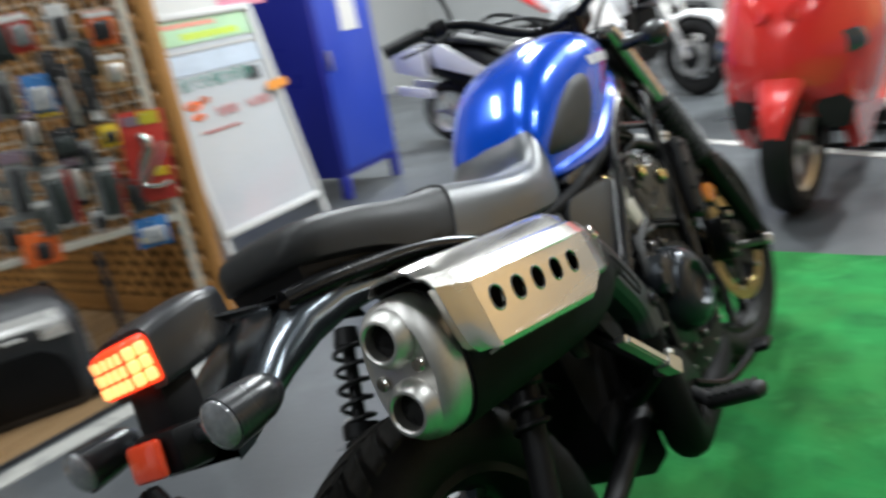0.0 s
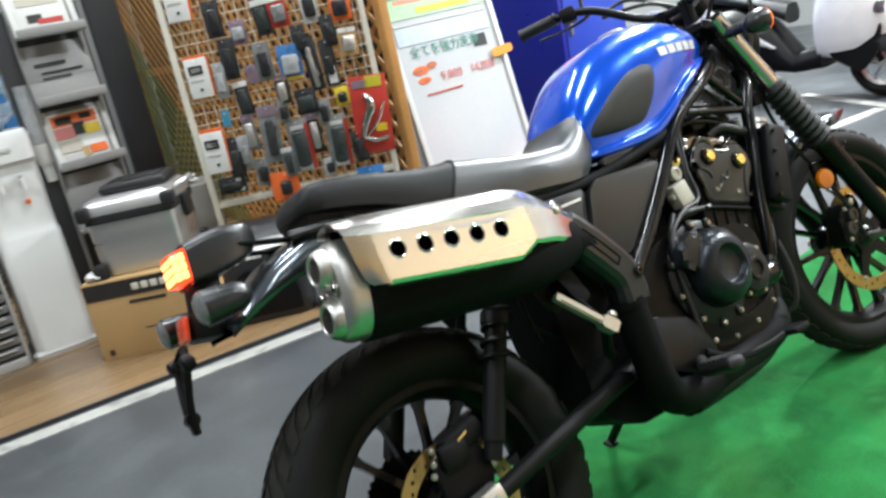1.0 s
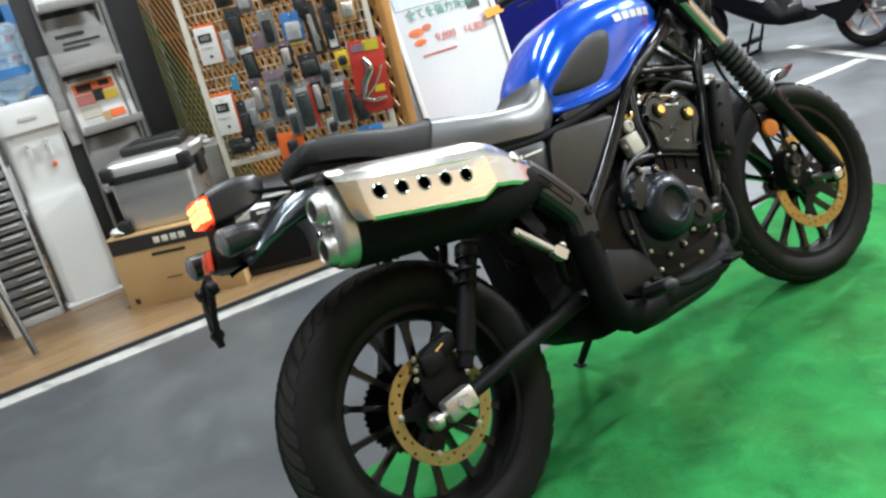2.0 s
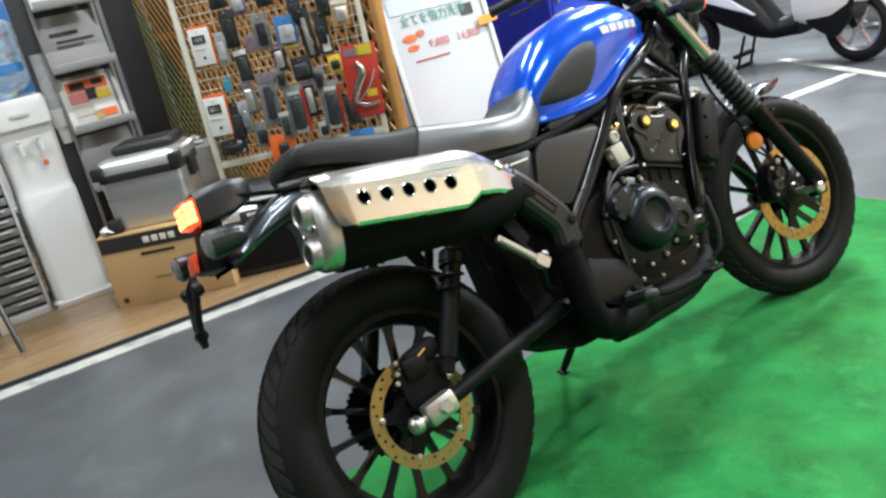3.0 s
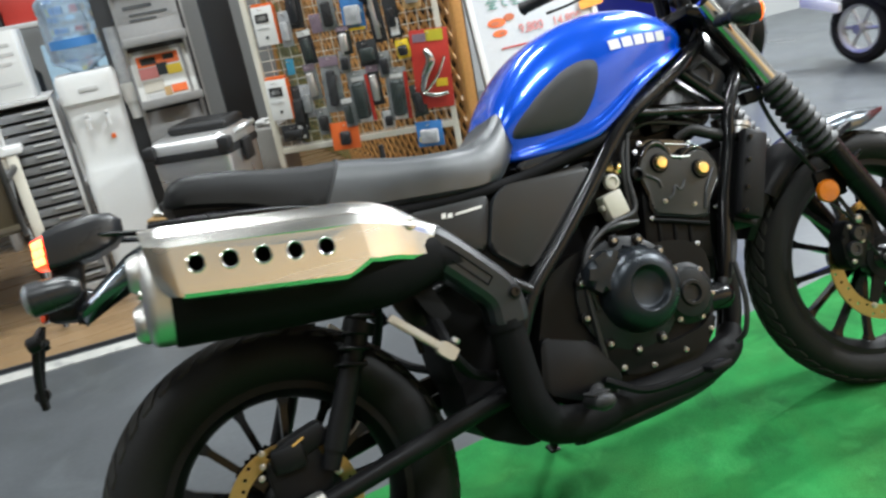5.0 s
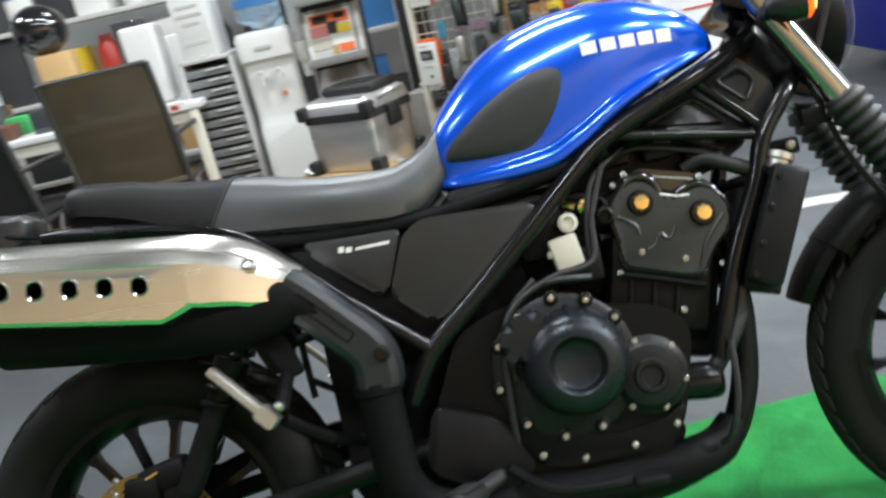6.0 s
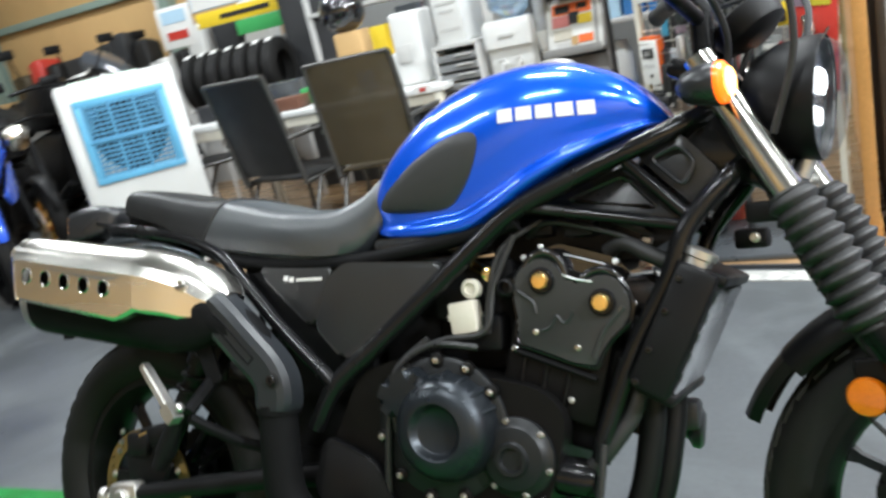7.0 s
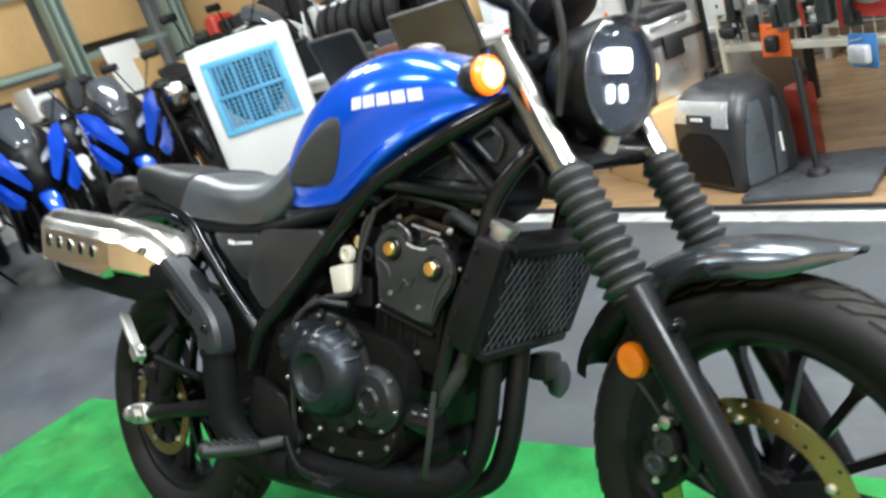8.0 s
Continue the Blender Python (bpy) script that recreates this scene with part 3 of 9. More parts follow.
for a in (188, 152, 122, 90, 61, 33, 225, 258, 290):
    bm = bmesh.new()
    d = Vector((math.cos(radians(a)), 0, math.sin(radians(a))))
    at = CC + d * 0.110 + Vector((0, -0.138, 0))
    lathe(bm, [(0.012, 0), (0.012, 0.010), (0.009, 0.012), (0.004, 0.012)], at, (0, -1, 0), 12)
    part("bolt_boss", bm, ENGINE, clutch)
    bm = bmesh.new()
    bolt(bm, at + Vector((0, -0.012, 0)), (0, -1, 0), 0.0058, 0.006)
    part("bolt", bm, BOLTM, clutch)
# a wedge-shaped bulge on the clutch cover
bm = bmesh.new()
prism(bm, rounded([(0.620, 0.520), (0.636, 0.562), (0.684, 0.578), (0.712, 0.556), (0.686, 0.510), (0.650, 0.492)], 0.012), side(-0.140), 0.042, 0.016, 3)
part("bulge", bm, COVER, clutch)
# generator-side small cover
C2 = Vector((0.846, 0, 0.436))
bm = bmesh.new()
lathe(bm, [(0.062, 0.0), (0.062, 0.014), (0.054, 0.018), (0.048, 0.026), (0.036, 0.029), (0.028, 0.030), (0.025, 0.036), (0.019, 0.036), (0.016, 0.030), (0, 0.030)], C2 + Vector((0, -0.130, 0)), (0, -1, 0), 40)
small = part("crank_cover", bm, COVERD, engine, "small round crank cover")
for a in (102, 40, -18, -75, -130):
    bm = bmesh.new()
    d = Vector((math.cos(radians(a)), 0, math.sin(radians(a))))
    bolt(bm, C2 + d * 0.057 + Vector((0, -0.144, 0)), (0, -1, 0), 0.006, 0.007)
    part("bolt", bm, BOLTM, small)
bm = bmesh.new()
prism(bm, rounded([(0.640, 0.335), (0.600, 0.400), (0.640, 0.440), (0.760, 0.355), (0.855, 0.362), (0.892, 0.388), (0.888, 0.350), (0.840, 0.322), (0.700, 0.318)], 0.02), side(-0.130), 0.016, 0.006)
part("lower_cover", bm, ENGINE, engine)
for x, z in ((0.655, 0.345), (0.720, 0.328), (0.800, 0.332), (0.872, 0.352), (0.615, 0.385)):
    bm = bmesh.new()
    bolt(bm, (x, -0.145, z), (0, -1, 0), 0.006, 0.006)
    part("bolt", bm, BOLTM, engine)
bm = bmesh.new()
lathe(bm, [(0.030, 0.0), (0.031, 0.030), (0.029, 0.052), (0.024, 0.060), (0.010, 0.061)], (0.905, -0.105, 0.405), (1, -0.06, -0.10), 24)
part("oil_filter", bm, BLACK, engine, "black oil filter canister")
# throttle body, sensor and hoses behind the cylinder
bm = bmesh.new()
rod(bm, (0.770, -0.050, 0.690), (0.850, -0.050, 0.700), 0.030)
rod(bm, (0.770, 0.050, 0.690), (0.850, 0.050, 0.700), 0.030)
box(bm, (0.735, 0, 0.690), (0.09, 0.20, 0.09), 0.015)
box(bm, (0.780, -0.06, 0.625), (0.08, 0.10, 0.06), 0.010)
part("throttle_body", bm, MATTE, engine)
bm = bmesh.new()
box(bm, (0.762, -0.117, 0.652), (0.046, 0.034, 0.052), 0.004, pose(0, 0, 0, 0, -8).to_3x3().to_4x4())
box(bm, (0.738, -0.117, 0.652), (0.012, 0.02, 0.012), 0.003)
part("connector", bm, BEIGE, engine, "pale translucent connector block")
bm = bmesh.new()
lathe(bm, [(0.016, 0), (0.016, 0.012), (0.010, 0.014), (0.009, 0.010), (0, 0.010)], (0.775, -0.112, 0.698), (0, -1, 0), 18)
part("sensor", bm, BEIGE, engine)
bm = bmesh.new()
rod(bm, (0.772, -0.095, 0.735), (0.806, -0.110, 0.718), 0.010)
lathe(bm, [(0.013, 0), (0.013, 0.012), (0.009, 0.016)], (0.800, -0.105, 0.722), (0.5, -0.7, -0.2), 8)
part("brass_fitting", bm, GOLD, engine)
for pts, r in (([(0.640, -0.150, 0.470), (0.636, -0.155, 0.545), (0.665, -0.150, 0.590), (0.730, -0.140, 0.618), (0.800, -0.130, 0.630), (0.815, -0.120, 0.700), (0.850, -0.110, 0.780)], 0.0055), ([(0.620, -0.150, 0.300), (0.622, -0.152, 0.430), (0.640, -0.150, 0.560), (0.700, -0.135, 0.620)], 0.006), ([(0.800, -0.118, 0.625), (0.806, -0.118, 0.690), (0.830, -0.112, 0.760), (0.890, -0.09, 0.800)], 0.005), ([(0.985, -0.135, 0.46), (0.975, -0.145, 0.38), (0.955, -0.140, 0.32), (0.94, -0.12, 0.30)], 0.0055), ([(0.70, -0.13, 0.605), (0.735, -0.15, 0.612), (0.79, -0.14, 0.605)], 0.006)):
    bm = bmesh.new()
    tube(bm, curve(pts), r, 8)
    part("hose", bm, SOFT, engine)
# Added dark boxes close the see-through gap and give it its shade.
bm = bmesh.new()
box(bm, (0.715, 0, 0.655), (0.235, 0.150, 0.190), 0.02)
box(bm, (0.640, 0, 0.600), (0.120, 0.170, 0.120), 0.02)
part("engine_filler", bm, HEATP, engine, "matt black filler boxes added behind the cylinder")
bm = bmesh.new()
box(bm, (0.955, 0, 0.520), (0.080, 0.170, 0.170), 0.015, pose(0, 0, 0, 0, 15).to_3x3().to_4x4())
part("front_mount", bm, HEATP, engine)
# ignition parts above the head
for x, y, z in ((0.88, -0.06, 0.79), (0.95, -0.07, 0.785), (1.02, -0.06, 0.77), (0.92, 0.04, 0.80), (0.99, -0.02, 0.80)):
    bm = bmesh.new()
    box(bm, (x, y, z), (0.05, 0.045, 0.03), 0.006)
    part("ignition_coil", bm, MATTE, engine)
bm = bmesh.new()
prism(bm, rounded([(0.790, 0.740), (0.800, 0.850), (0.980, 0.880), (1.100, 0.830), (1.110, 0.770), (1.030, 0.730), (0.900, 0.735)], 0.02), lambda u, v, w: Vector((u, -0.058 + w, v)), 0.116, 0.01)
part("airbox", bm, MATTE, engine, "matt black airbox")
for pts in ([(0.86, -0.075, 0.775), (0.90, -0.095, 0.795), (0.96, -0.098, 0.785), (1.03, -0.09, 0.76), (1.07, -0.09, 0.72)], [(0.90, -0.06, 0.81), (0.98, -0.085, 0.80), (1.06, -0.08, 0.765)]):
    bm = bmesh.new()
    tube(bm, curve(pts), 0.005, 8)
    part("cable", bm, SOFT, engine)

# --- radiator
rad = thing("radiator", "", "")
rad.parent = bike
RT = pose(1.090, 0, 0.620, 0, 26.0)
RR = RT.to_3x3().to_4x4()
bm = bmesh.new()
box(bm, RT @ Vector((0.0, 0, 0)), (0.030, 0.250, 0.165), 0.003, RR)
part("core", bm, MESHM, rad)
bm = bmesh.new()
for sg in (1, -1):
    for k in range(-13, 14):
        y0 = k * 0.0185
        lo, hi = max(-0.121, y0 - 0.0805 * 0.6), min(0.121, y0 + 0.0805 * 0.6)
        if hi - lo < 0.01:
            continue
        za, zb = (lo - y0) / 0.6 * sg, (hi - y0) / 0.6 * sg
        rod(bm, RT @ Vector((0.035 + 0.0006 * sg, lo, za)), RT @ Vector((0.035 + 0.0006 * sg, hi, zb)), 0.0017, seg=5)
part("grille", bm, GRILLE, rad, "black honeycomb grille")
for at, size, bev in (((0.003, -0.137, 0.006), (0.060, 0.030, 0.194), 0.010), ((0.004, 0.137, 0.004), (0.056, 0.030, 0.196), 0.007), ((0.010, 0, -0.092), (0.062, 0.244, 0.018), 0.005), ((0.010, 0, 0.095), (0.062, 0.244, 0.018), 0.005)):
    bm = bmesh.new()
    box(bm, RT @ Vector(at), size, bev, RR)
    part("shroud", bm, MATTE, rad, "black plastic radiator shroud")
bm = bmesh.new()
lathe(bm, [(0.020, 0), (0.020, 0.014), (0.024, 0.016), (0.024, 0.026), (0.010, 0.030)], RT @ Vector((-0.008, -0.105, 0.098)), RR @ Vector((0, 0, 1)), 18)
part("radiator_cap", bm, STEEL, rad, "silver radiator cap")
for z in (0.08, 0.03, -0.03, -0.08):
    bm = bmesh.new()
    bolt(bm, RT @ Vector((-0.016, -0.152, z)), (0, -1, 0), 0.006, 0.006)
    part("bolt", bm, BLACK, rad)
bm = bmesh.new()
tube(bm, curve([RT @ Vector((-0.02, -0.10, 0.09)), (1.06, -0.095, 0.735), (1.02, -0.085, 0.755), (0.99, -0.07, 0.745)]), 0.013, 10)
part("coolant_hose", bm, SOFT, rad)
bm = bmesh.new()
tube(bm, curve([RT @ Vector((-0.02, -0.09, -0.09)), (1.02, -0.10, 0.50), (0.985, -0.11, 0.45), (0.94, -0.11, 0.40)]), 0.014, 10)
part("coolant_hose", bm, SOFT, rad)
bm = bmesh.new()
box(bm, (1.060, 0.085, 0.470), (0.05, 0.05, 0.05), 0.01)
lathe(bm, [(0.016, 0), (0.020, 0.010), (0.032, 0.018), (0.034, 0.030), (0.026, 0.036), (0, 0.036)], (1.050, 0.103, 0.445), (0.9, 0.1, -0.1), 22)
part("horn", bm, PLASTIC, rad, "round black horn")

# --- exhaust
ex = thing("exhaust", "", "")
ex.parent = bike
for y0, pts in ((-0.055, [(0.995, -0.045, 0.645), (1.022, -0.046, 0.600), (1.038, -0.046, 0.520), (1.028, -0.046, 0.430), (1.004, -0.048, 0.345), (0.955, -0.056, 0.278), (0.865, -0.090, 0.252), (0.740, -0.125, 0.250), (0.600, -0.140, 0.255), (0.52, -0.150, 0.262)]), (0.055, [(1.000, 0.050, 0.645), (1.036, 0.034, 0.605), (1.058, 0.014, 0.520), (1.047, 0.004, 0.420), (1.026, 0.002, 0.340), (0.985, 0.000, 0.272), (0.900, -0.025, 0.240), (0.760, -0.060, 0.236), (0.640, -0.095, 0.240), (0.52, -0.13, 0.258)])):
    bm = bmesh.new()
    tube(bm, curve(pts), 0.0205, 16)
    part("header_pipe", bm, MATTE, ex, "matt black header pipe")
bm = bmesh.new()
prism(bm, rounded([(0.520, 0.330), (0.560, 0.272), (0.800, 0.268), (0.880, 0.290), (0.905, 0.330), (0.870, 0.350), (0.540, 0.355)], 0.03), lambda u, v, w: Vector((u, -0.075 + w, v)), 0.165, 0.016)
part("collector_box", bm, HEATP, ex, "matt black exhaust chamber under the engine")
bm = bmesh.new()
tube(bm, curve([(0.980, -0.058, 0.318), (0.945, -0.075, 0.288), (0.880, -0.100, 0.279), (0.760, -0.118, 0.276), (0.640, -0.130, 0.280), (0.540, -0.142, 0.284)]), [0.024, 0.032, 0.035, 0.036, 0.036, 0.036], 20)
part("collector_pipe", bm, HEATP, ex, "thick matt black exhaust pipe under the engine")
bm = bmesh.new()
prism(bm, rounded([(0.346, 0.425), (0.338, 0.352), (0.362, 0.306), (0.430, 0.266), (0.500, 0.262), (0.520, 0.420)], 0.012), lambda u, v, w: Vector((u, -0.095 + w, v)), 0.16, 0.012)
part("chamber", bm, HEATP, ex, "matt black exhaust chamber behind the engine")
bm = bmesh.new()
prism(bm, rounded([(0.246, 0.652), (0.306, 0.616), (0.294, 0.552), (0.262, 0.566), (0.246, 0.606)], 0.008), lambda u, v, w: Vector((u, -0.165 - w, v)), 0.006, 0.002)
rod(bm, (0.285, -0.160, 0.600), (0.400, -0.10, 0.620), 0.009)
part("hanger_plate", bm, MATTE, ex)
bm = bmesh.new()
tube(bm, curve([(0.60, -0.138, 0.282), (0.525, -0.150, 0.284), (0.462, -0.166, 0.308), (0.432, -0.182, 0.360), (0.428, -0.188, 0.430), (0.428, -0.192, 0.520), (0.424, -0.196, 0.565), (0.385, -0.204, 0.630), (0.330, -0.212, 0.668), (0.270, -0.218, 0.684)]), [0.036, 0.036, 0.036, 0.035, 0.034, 0.033, 0.033, 0.036, 0.042, 0.050], 20)
part("rising_pipe", bm, HEATP, ex, "matt black rising exhaust pipe")

# elbow guard: a faceted channel over the bend of the pipe
bm = bmesh.new()
rows = []
lane = curve([(0.322, -0.252, 0.690), (0.350, -0.248, 0.663), (0.392, -0.240, 0.616), (0.424, -0.232, 0.578), (0.435, -0.228, 0.548), (0.433, -0.226, 0.512)], 4)
for i, q in enumerate(lane):
    d = (lane[min(i + 1, len(lane) - 1)] - lane[max(i - 1, 0)]).normalized()
    nrm = Vector((-d.z, 0, d.x)).normalized()
    f = 0.92 if i in (0, len(lane) - 1) else 1.0
    rows.append([q + nrm * (a * f) + Vector((0, b, 0)) for a, b in ((-0.037, 0.050), (-0.037, 0.018), (-0.031, 0.006), (-0.020, 0.0), (0.020, 0.0), (0.031, 0.006), (0.037, 0.018), (0.037, 0.050))])
skin(bm, rows)
guard = part("elbow_guard", bm, GUARDP, ex, "dark grey faceted elbow heat guard", 26)
bm = bmesh.new()
slot = [lane[k] + Vector((0, -0.0004, 0)) for k in range(3, 11)]
edges_ = []
for off in (-0.008, 0.008):
    line = []
    for i, q in enumerate(slot):
        d = (slot[min(i + 1, len(slot) - 1)] - slot[max(i - 1, 0)]).normalized()
        line.append(q + Vector((-d.z, 0, d.x)).normalized() * off)
    edges_.append(line)
tube(bm, edges_[0] + edges_[1][::-1], 0.0017, 6, closed=True)
part("guard_groove", bm, HEATP, guard)
# A thin black disc paints the shaded recess round the bolt.
bm = bmesh.new()
lathe(bm, [(0.014, 0), (0.014, 0.002), (0.012, 0.003)], (0.449, -0.2275, 0.563), (0, -1, 0), 18)
part("bolt_recess", bm, HOLE, guard)
bm = bmesh.new()
lathe(bm, [(0.0095, 0), (0.0095, 0.005), (0.008, 0.007), (0.004, 0.007), (0.004, 0.004)], (0.449, -0.229, 0.563), (0, -1, 0), 16)
part("guard_bolt", bm, BLACK, guard)
bm = bmesh.new()
tube(bm, [(0.4285, -0.190, 0.518), (0.4285, -0.190, 0.502)], 0.038, 20)
part("guard_collar", bm, HEATP, guard)

# canister
CA, CB = Vector((-0.138, -0.222, 0.744)), Vector((0.300, -0.214, 0.677))
ax = (CB - CA).normalized()
up = Vector((0, 0, 1))
up = (up - ax * up.dot(ax)).normalized()
out = ax.cross(up)
if out.y > 0:
    out = -out


def oval(t, a, b, n=40):
    """A ring round the canister's axis: a across, b upright."""
    c = CA + (CB - CA) * t
    return [c + out * a * math.copysign(abs(math.cos(k * math.tau / n)) ** 0.85, math.cos(k * math.tau / n)) + up * b * math.copysign(abs(math.sin(k * math.tau / n)) ** 0.85, math.sin(k * math.tau / n)) for k in range(n)]


bm = bmesh.new()
skin(bm, [oval(t, a, b) for t, a, b in ((0.080, 0.050, 0.074), (0.082, 0.060, 0.083), (0.100, 0.061, 0.084), (0.6, 0.062, 0.082), (0.85, 0.060, 0.078), (0.97, 0.053, 0.066), (1.04, 0.046, 0.052), (1.10, 0.036, 0.040))])
part("canister", bm, HEATP, ex, "matt black oval silencer canister")
bm = bmesh.new()
skin(bm, [oval(t, a, b) for t, a, b in ((0.086, 0.056, 0.079), (0.034, 0.056, 0.079), (0.016, 0.054, 0.077), (0.004, 0.049, 0.072), (-0.006, 0.043, 0.066), (-0.008, 0.040, 0.063), (-0.002, 0.036, 0.059))])
cap = part("end_cap", bm, STEEL, ex, "satin steel end cap with two outlets", 45)
for v in (0.0385, -0.0385):
    bm = bmesh.new()
    c = CA + up * v - ax * 0.001
    lathe(bm, [(0.033, 0.0), (0.032, 0.006), (0.028, 0.014), (0.0245, 0.018), (0.0215, 0.0185), (0.0195, 0.016), (0.0195, -0.03)], c, -ax, 30)
    part("outlet", bm, STEEL, cap)
    # Black disc for the darkness down the outlet.
    bm = bmesh.new()
    lathe(bm, [(0.0194, 0.0), (0.0, 0.0)], c - ax * 0.002, -ax, 24)
    part("outlet_bore", bm, HOLE, cap)
for s in (1, -1):
    bm = bmesh.new()
    lathe(bm, [(0.008, 0), (0.008, 0.004), (0.006, 0.006), (0.003, 0.006)], CA + out * 0.028 * s - ax * 0.003 + up * 0.004 * s, -ax, 14)
    part("cap_bolt", bm, CHROME, cap)

# aluminium heat shield: a pierced flank, a folded and stepped top, a swept front
SHX = [-0.088, 0.150, 0.205, 0.250, 0.292, 0.330, 0.356]
SHY = [-0.3155, -0.3035, -0.2985, -0.286, -0.269, -0.252, -0.242]
SHLOW = [0.7300, 0.6830, 0.6930, 0.6880, 0.6770, 0.6730, 0.6860]
SHFOLD = [0.8000, 0.7620, 0.7530, 0.7420, 0.7220, 0.7010, 0.6960]
SHTOP = [0.8380, 0.8040, 0.7960, 0.7840, 0.7640, 0.7340, 0.7150]


def shield_y(x):
    return float(np.interp(x, SHX, SHY))


flank = rounded([(-0.088, 0.7285), (0.163, 0.6805), (0.205, 0.6965), (0.205, 0.7530), (-0.088, 0.8000)], 0.007, 3)
bm = bmesh.new()
edges = []


def loop(pts):
    vs = [bm.verts.new((x, shield_y(x), z)) for x, z in pts]
    edges.extend(bm.edges.new((vs[i], vs[(i + 1) % len(vs)])) for i in range(len(vs)))


loop(flank)
HOLES = [(-0.054 + k * 0.0485, 0.7665 - k * 0.0081) for k in range(5)]
for hx, hz in HOLES:
    loop([(hx + 0.0130 * math.cos(a * math.tau / 20), hz + 0.0135 * math.sin(a * math.tau / 20)) for a in range(20)])
bmesh.ops.triangle_fill(bm, edges=edges, use_beauty=True)
thicken(bm, Vector((0, 0.003, 0)))
rows = []
for x in np.linspace(0.2035, 0.356, 12):
    lo, hi, y = pchip(SHX, SHLOW, x), pchip(SHX, SHFOLD, x), shield_y(x)
    if x < 0.21:
        lo, hi = 0.696, 0.753
    line = [lo + (hi - lo) * k / 3 for k in range(4)]
    rows.append([Vector((x, y, z)) for z in line] + [Vector((x, y + 0.003, z)) for z in line[::-1]])
skin(bm, rows)
shield = part("heat_shield", bm, ALU, ex, "brushed aluminium heat shield with five holes", 30)
bm = bmesh.new()
rows = []
for x in [-0.120, -0.100, -0.088] + list(np.linspace(-0.03, 0.356, 22)):
    q = max(x, -0.088)
    zf, zt, y = pchip(SHX, SHFOLD, q), pchip(SHX, SHTOP, q), shield_y(q)
    if x < -0.088:
        y, zf, zt = y + 0.55 * (-0.088 - x), zf + 0.4 * (-0.088 - x), zt + 0.10 * (-0.088 - x)
    h = zt - zf
    n = min(1.0, h / 0.038)
    line = [(0.0, zf), (0.010 * n, zf + 0.42 * h), (0.015 * n, zf + 0.47 * h), (0.021 * n, zf + 0.52 * h), (0.031 * n, zf + 0.84 * h), (0.042 * n, zf + h), (0.070 * n, zf + 1.05 * h), (0.100 * n, zf + 0.92 * h), (0.114 * n, zf + 0.62 * h)]
    rows.append([Vector((x, y + a, z)) for a, z in line] + [Vector((x, y + a + 0.002, z - 0.003)) for a, z in line[::-1]])
skin(bm, rows)
part("shield_top", bm, ALU, shield, "folded and stepped top of the heat shield", 22)
bm = bmesh.new()
rows = []
for x, z in [(-0.086, 0.7290), (0.05, 0.7030), (0.158, 0.6820), (0.182, 0.6880), (0.206, 0.6965)] + [(float(x), pchip(SHX, SHLOW, float(x))) for x in np.linspace(0.225, 0.350, 8)]:
    y = shield_y(x)
    line = [(0.0, z + 0.002), (0.006, z - 0.007), (0.020, z - 0.011)]
    rows.append([Vector((x, y + a, b)) for a, b in line] + [Vector((x, y + a + 0.002, b + 0.003)) for a, b in line[::-1]])
skin(bm, rows)
part("shield_lip", bm, ALU, shield)
bm = bmesh.new()
rows = []
for z, back in ((0.7245, 0.016), (0.735, 0.026), (0.760, 0.030), (0.785, 0.031), (0.8005, 0.032)):
    y = shield_y(-0.088)
    line = [(-0.084, 0.0), (-0.089, 0.0008), (-0.088 - back * 0.6, 0.010), (-0.088 - back, 0.0175), (-0.084 - back, 0.030)]
    rows.append([Vector((x, y + a, z + 0.35 * (-0.088 - x))) for x, a in line] + [Vector((x + 0.002, y + a + 0.003, z + 0.35 * (-0.088 - x))) for x, a in line[::-1]])
skin(bm, rows)
part("shield_bevel", bm, ALU, shield, "rounded rear edge of the heat shield", 40)
bm = bmesh.new()
lathe(bm, [(0.012, 0), (0.012, 0.003), (0.009, 0.005), (0.005, 0.005), (0.005, 0.002)], (0.292, -0.2675, 0.731), Vector((0.30, -1, 0.35)), 18)
part("shield_bolt", bm, CHROME, shield)
for hx, hz in HOLES:
    bm = bmesh.new()
    tube(bm, [(hx + 0.0133 * math.cos(a * math.tau / 20), shield_y(hx) - 0.0002, hz + 0.0138 * math.sin(a * math.tau / 20)) for a in range(20)], 0.0016, 6, closed=True)
    part("hole_rim", bm, CHROME, shield)

# --- swing arm, shocks, chain
both("swing_arm", MATTE, bike, lambda bm, f: tube(bm, curve(mirrored([(0.520, -0.105, 0.385), (0.390, -0.125, 0.375), (0.200, -0.138, 0.350), (0.050, -0.142, 0.328), (-0.005, -0.142, 0.321)], f)), [0.021, 0.020, 0.018, 0.017, 0.018], 14), "satin black tubular swing arm")
both("axle_block", STEEL, bike, lambda bm, f: box(bm, (0.000, f * -0.146, 0.321), (0.078, 0.036, 0.050), 0.010, pose(0, 0, 0, 0, -7).to_3x3().to_4x4()), "silver axle adjuster block")
both("adjuster", STEEL, bike, lambda bm, f: (rod(bm, (-0.038, f * -0.146, 0.316), (-0.075, f * -0.146, 0.311), 0.008), lathe(bm, [(0.017, 0), (0.019, 0.004), (0.019, 0.016), (0.012, 0.024), (0, 0.025)], (-0.052, f * -0.146, 0.314), (-1, 0, -0.13), 14)))
both("axle_nut", STEEL, bike, lambda bm, f: lathe(bm, [(0.017, 0), (0.017, 0.010), (0.014, 0.013), (0.006, 0.013)], (0.005, f * -0.163, 0.321), (0, -f, 0), 6))


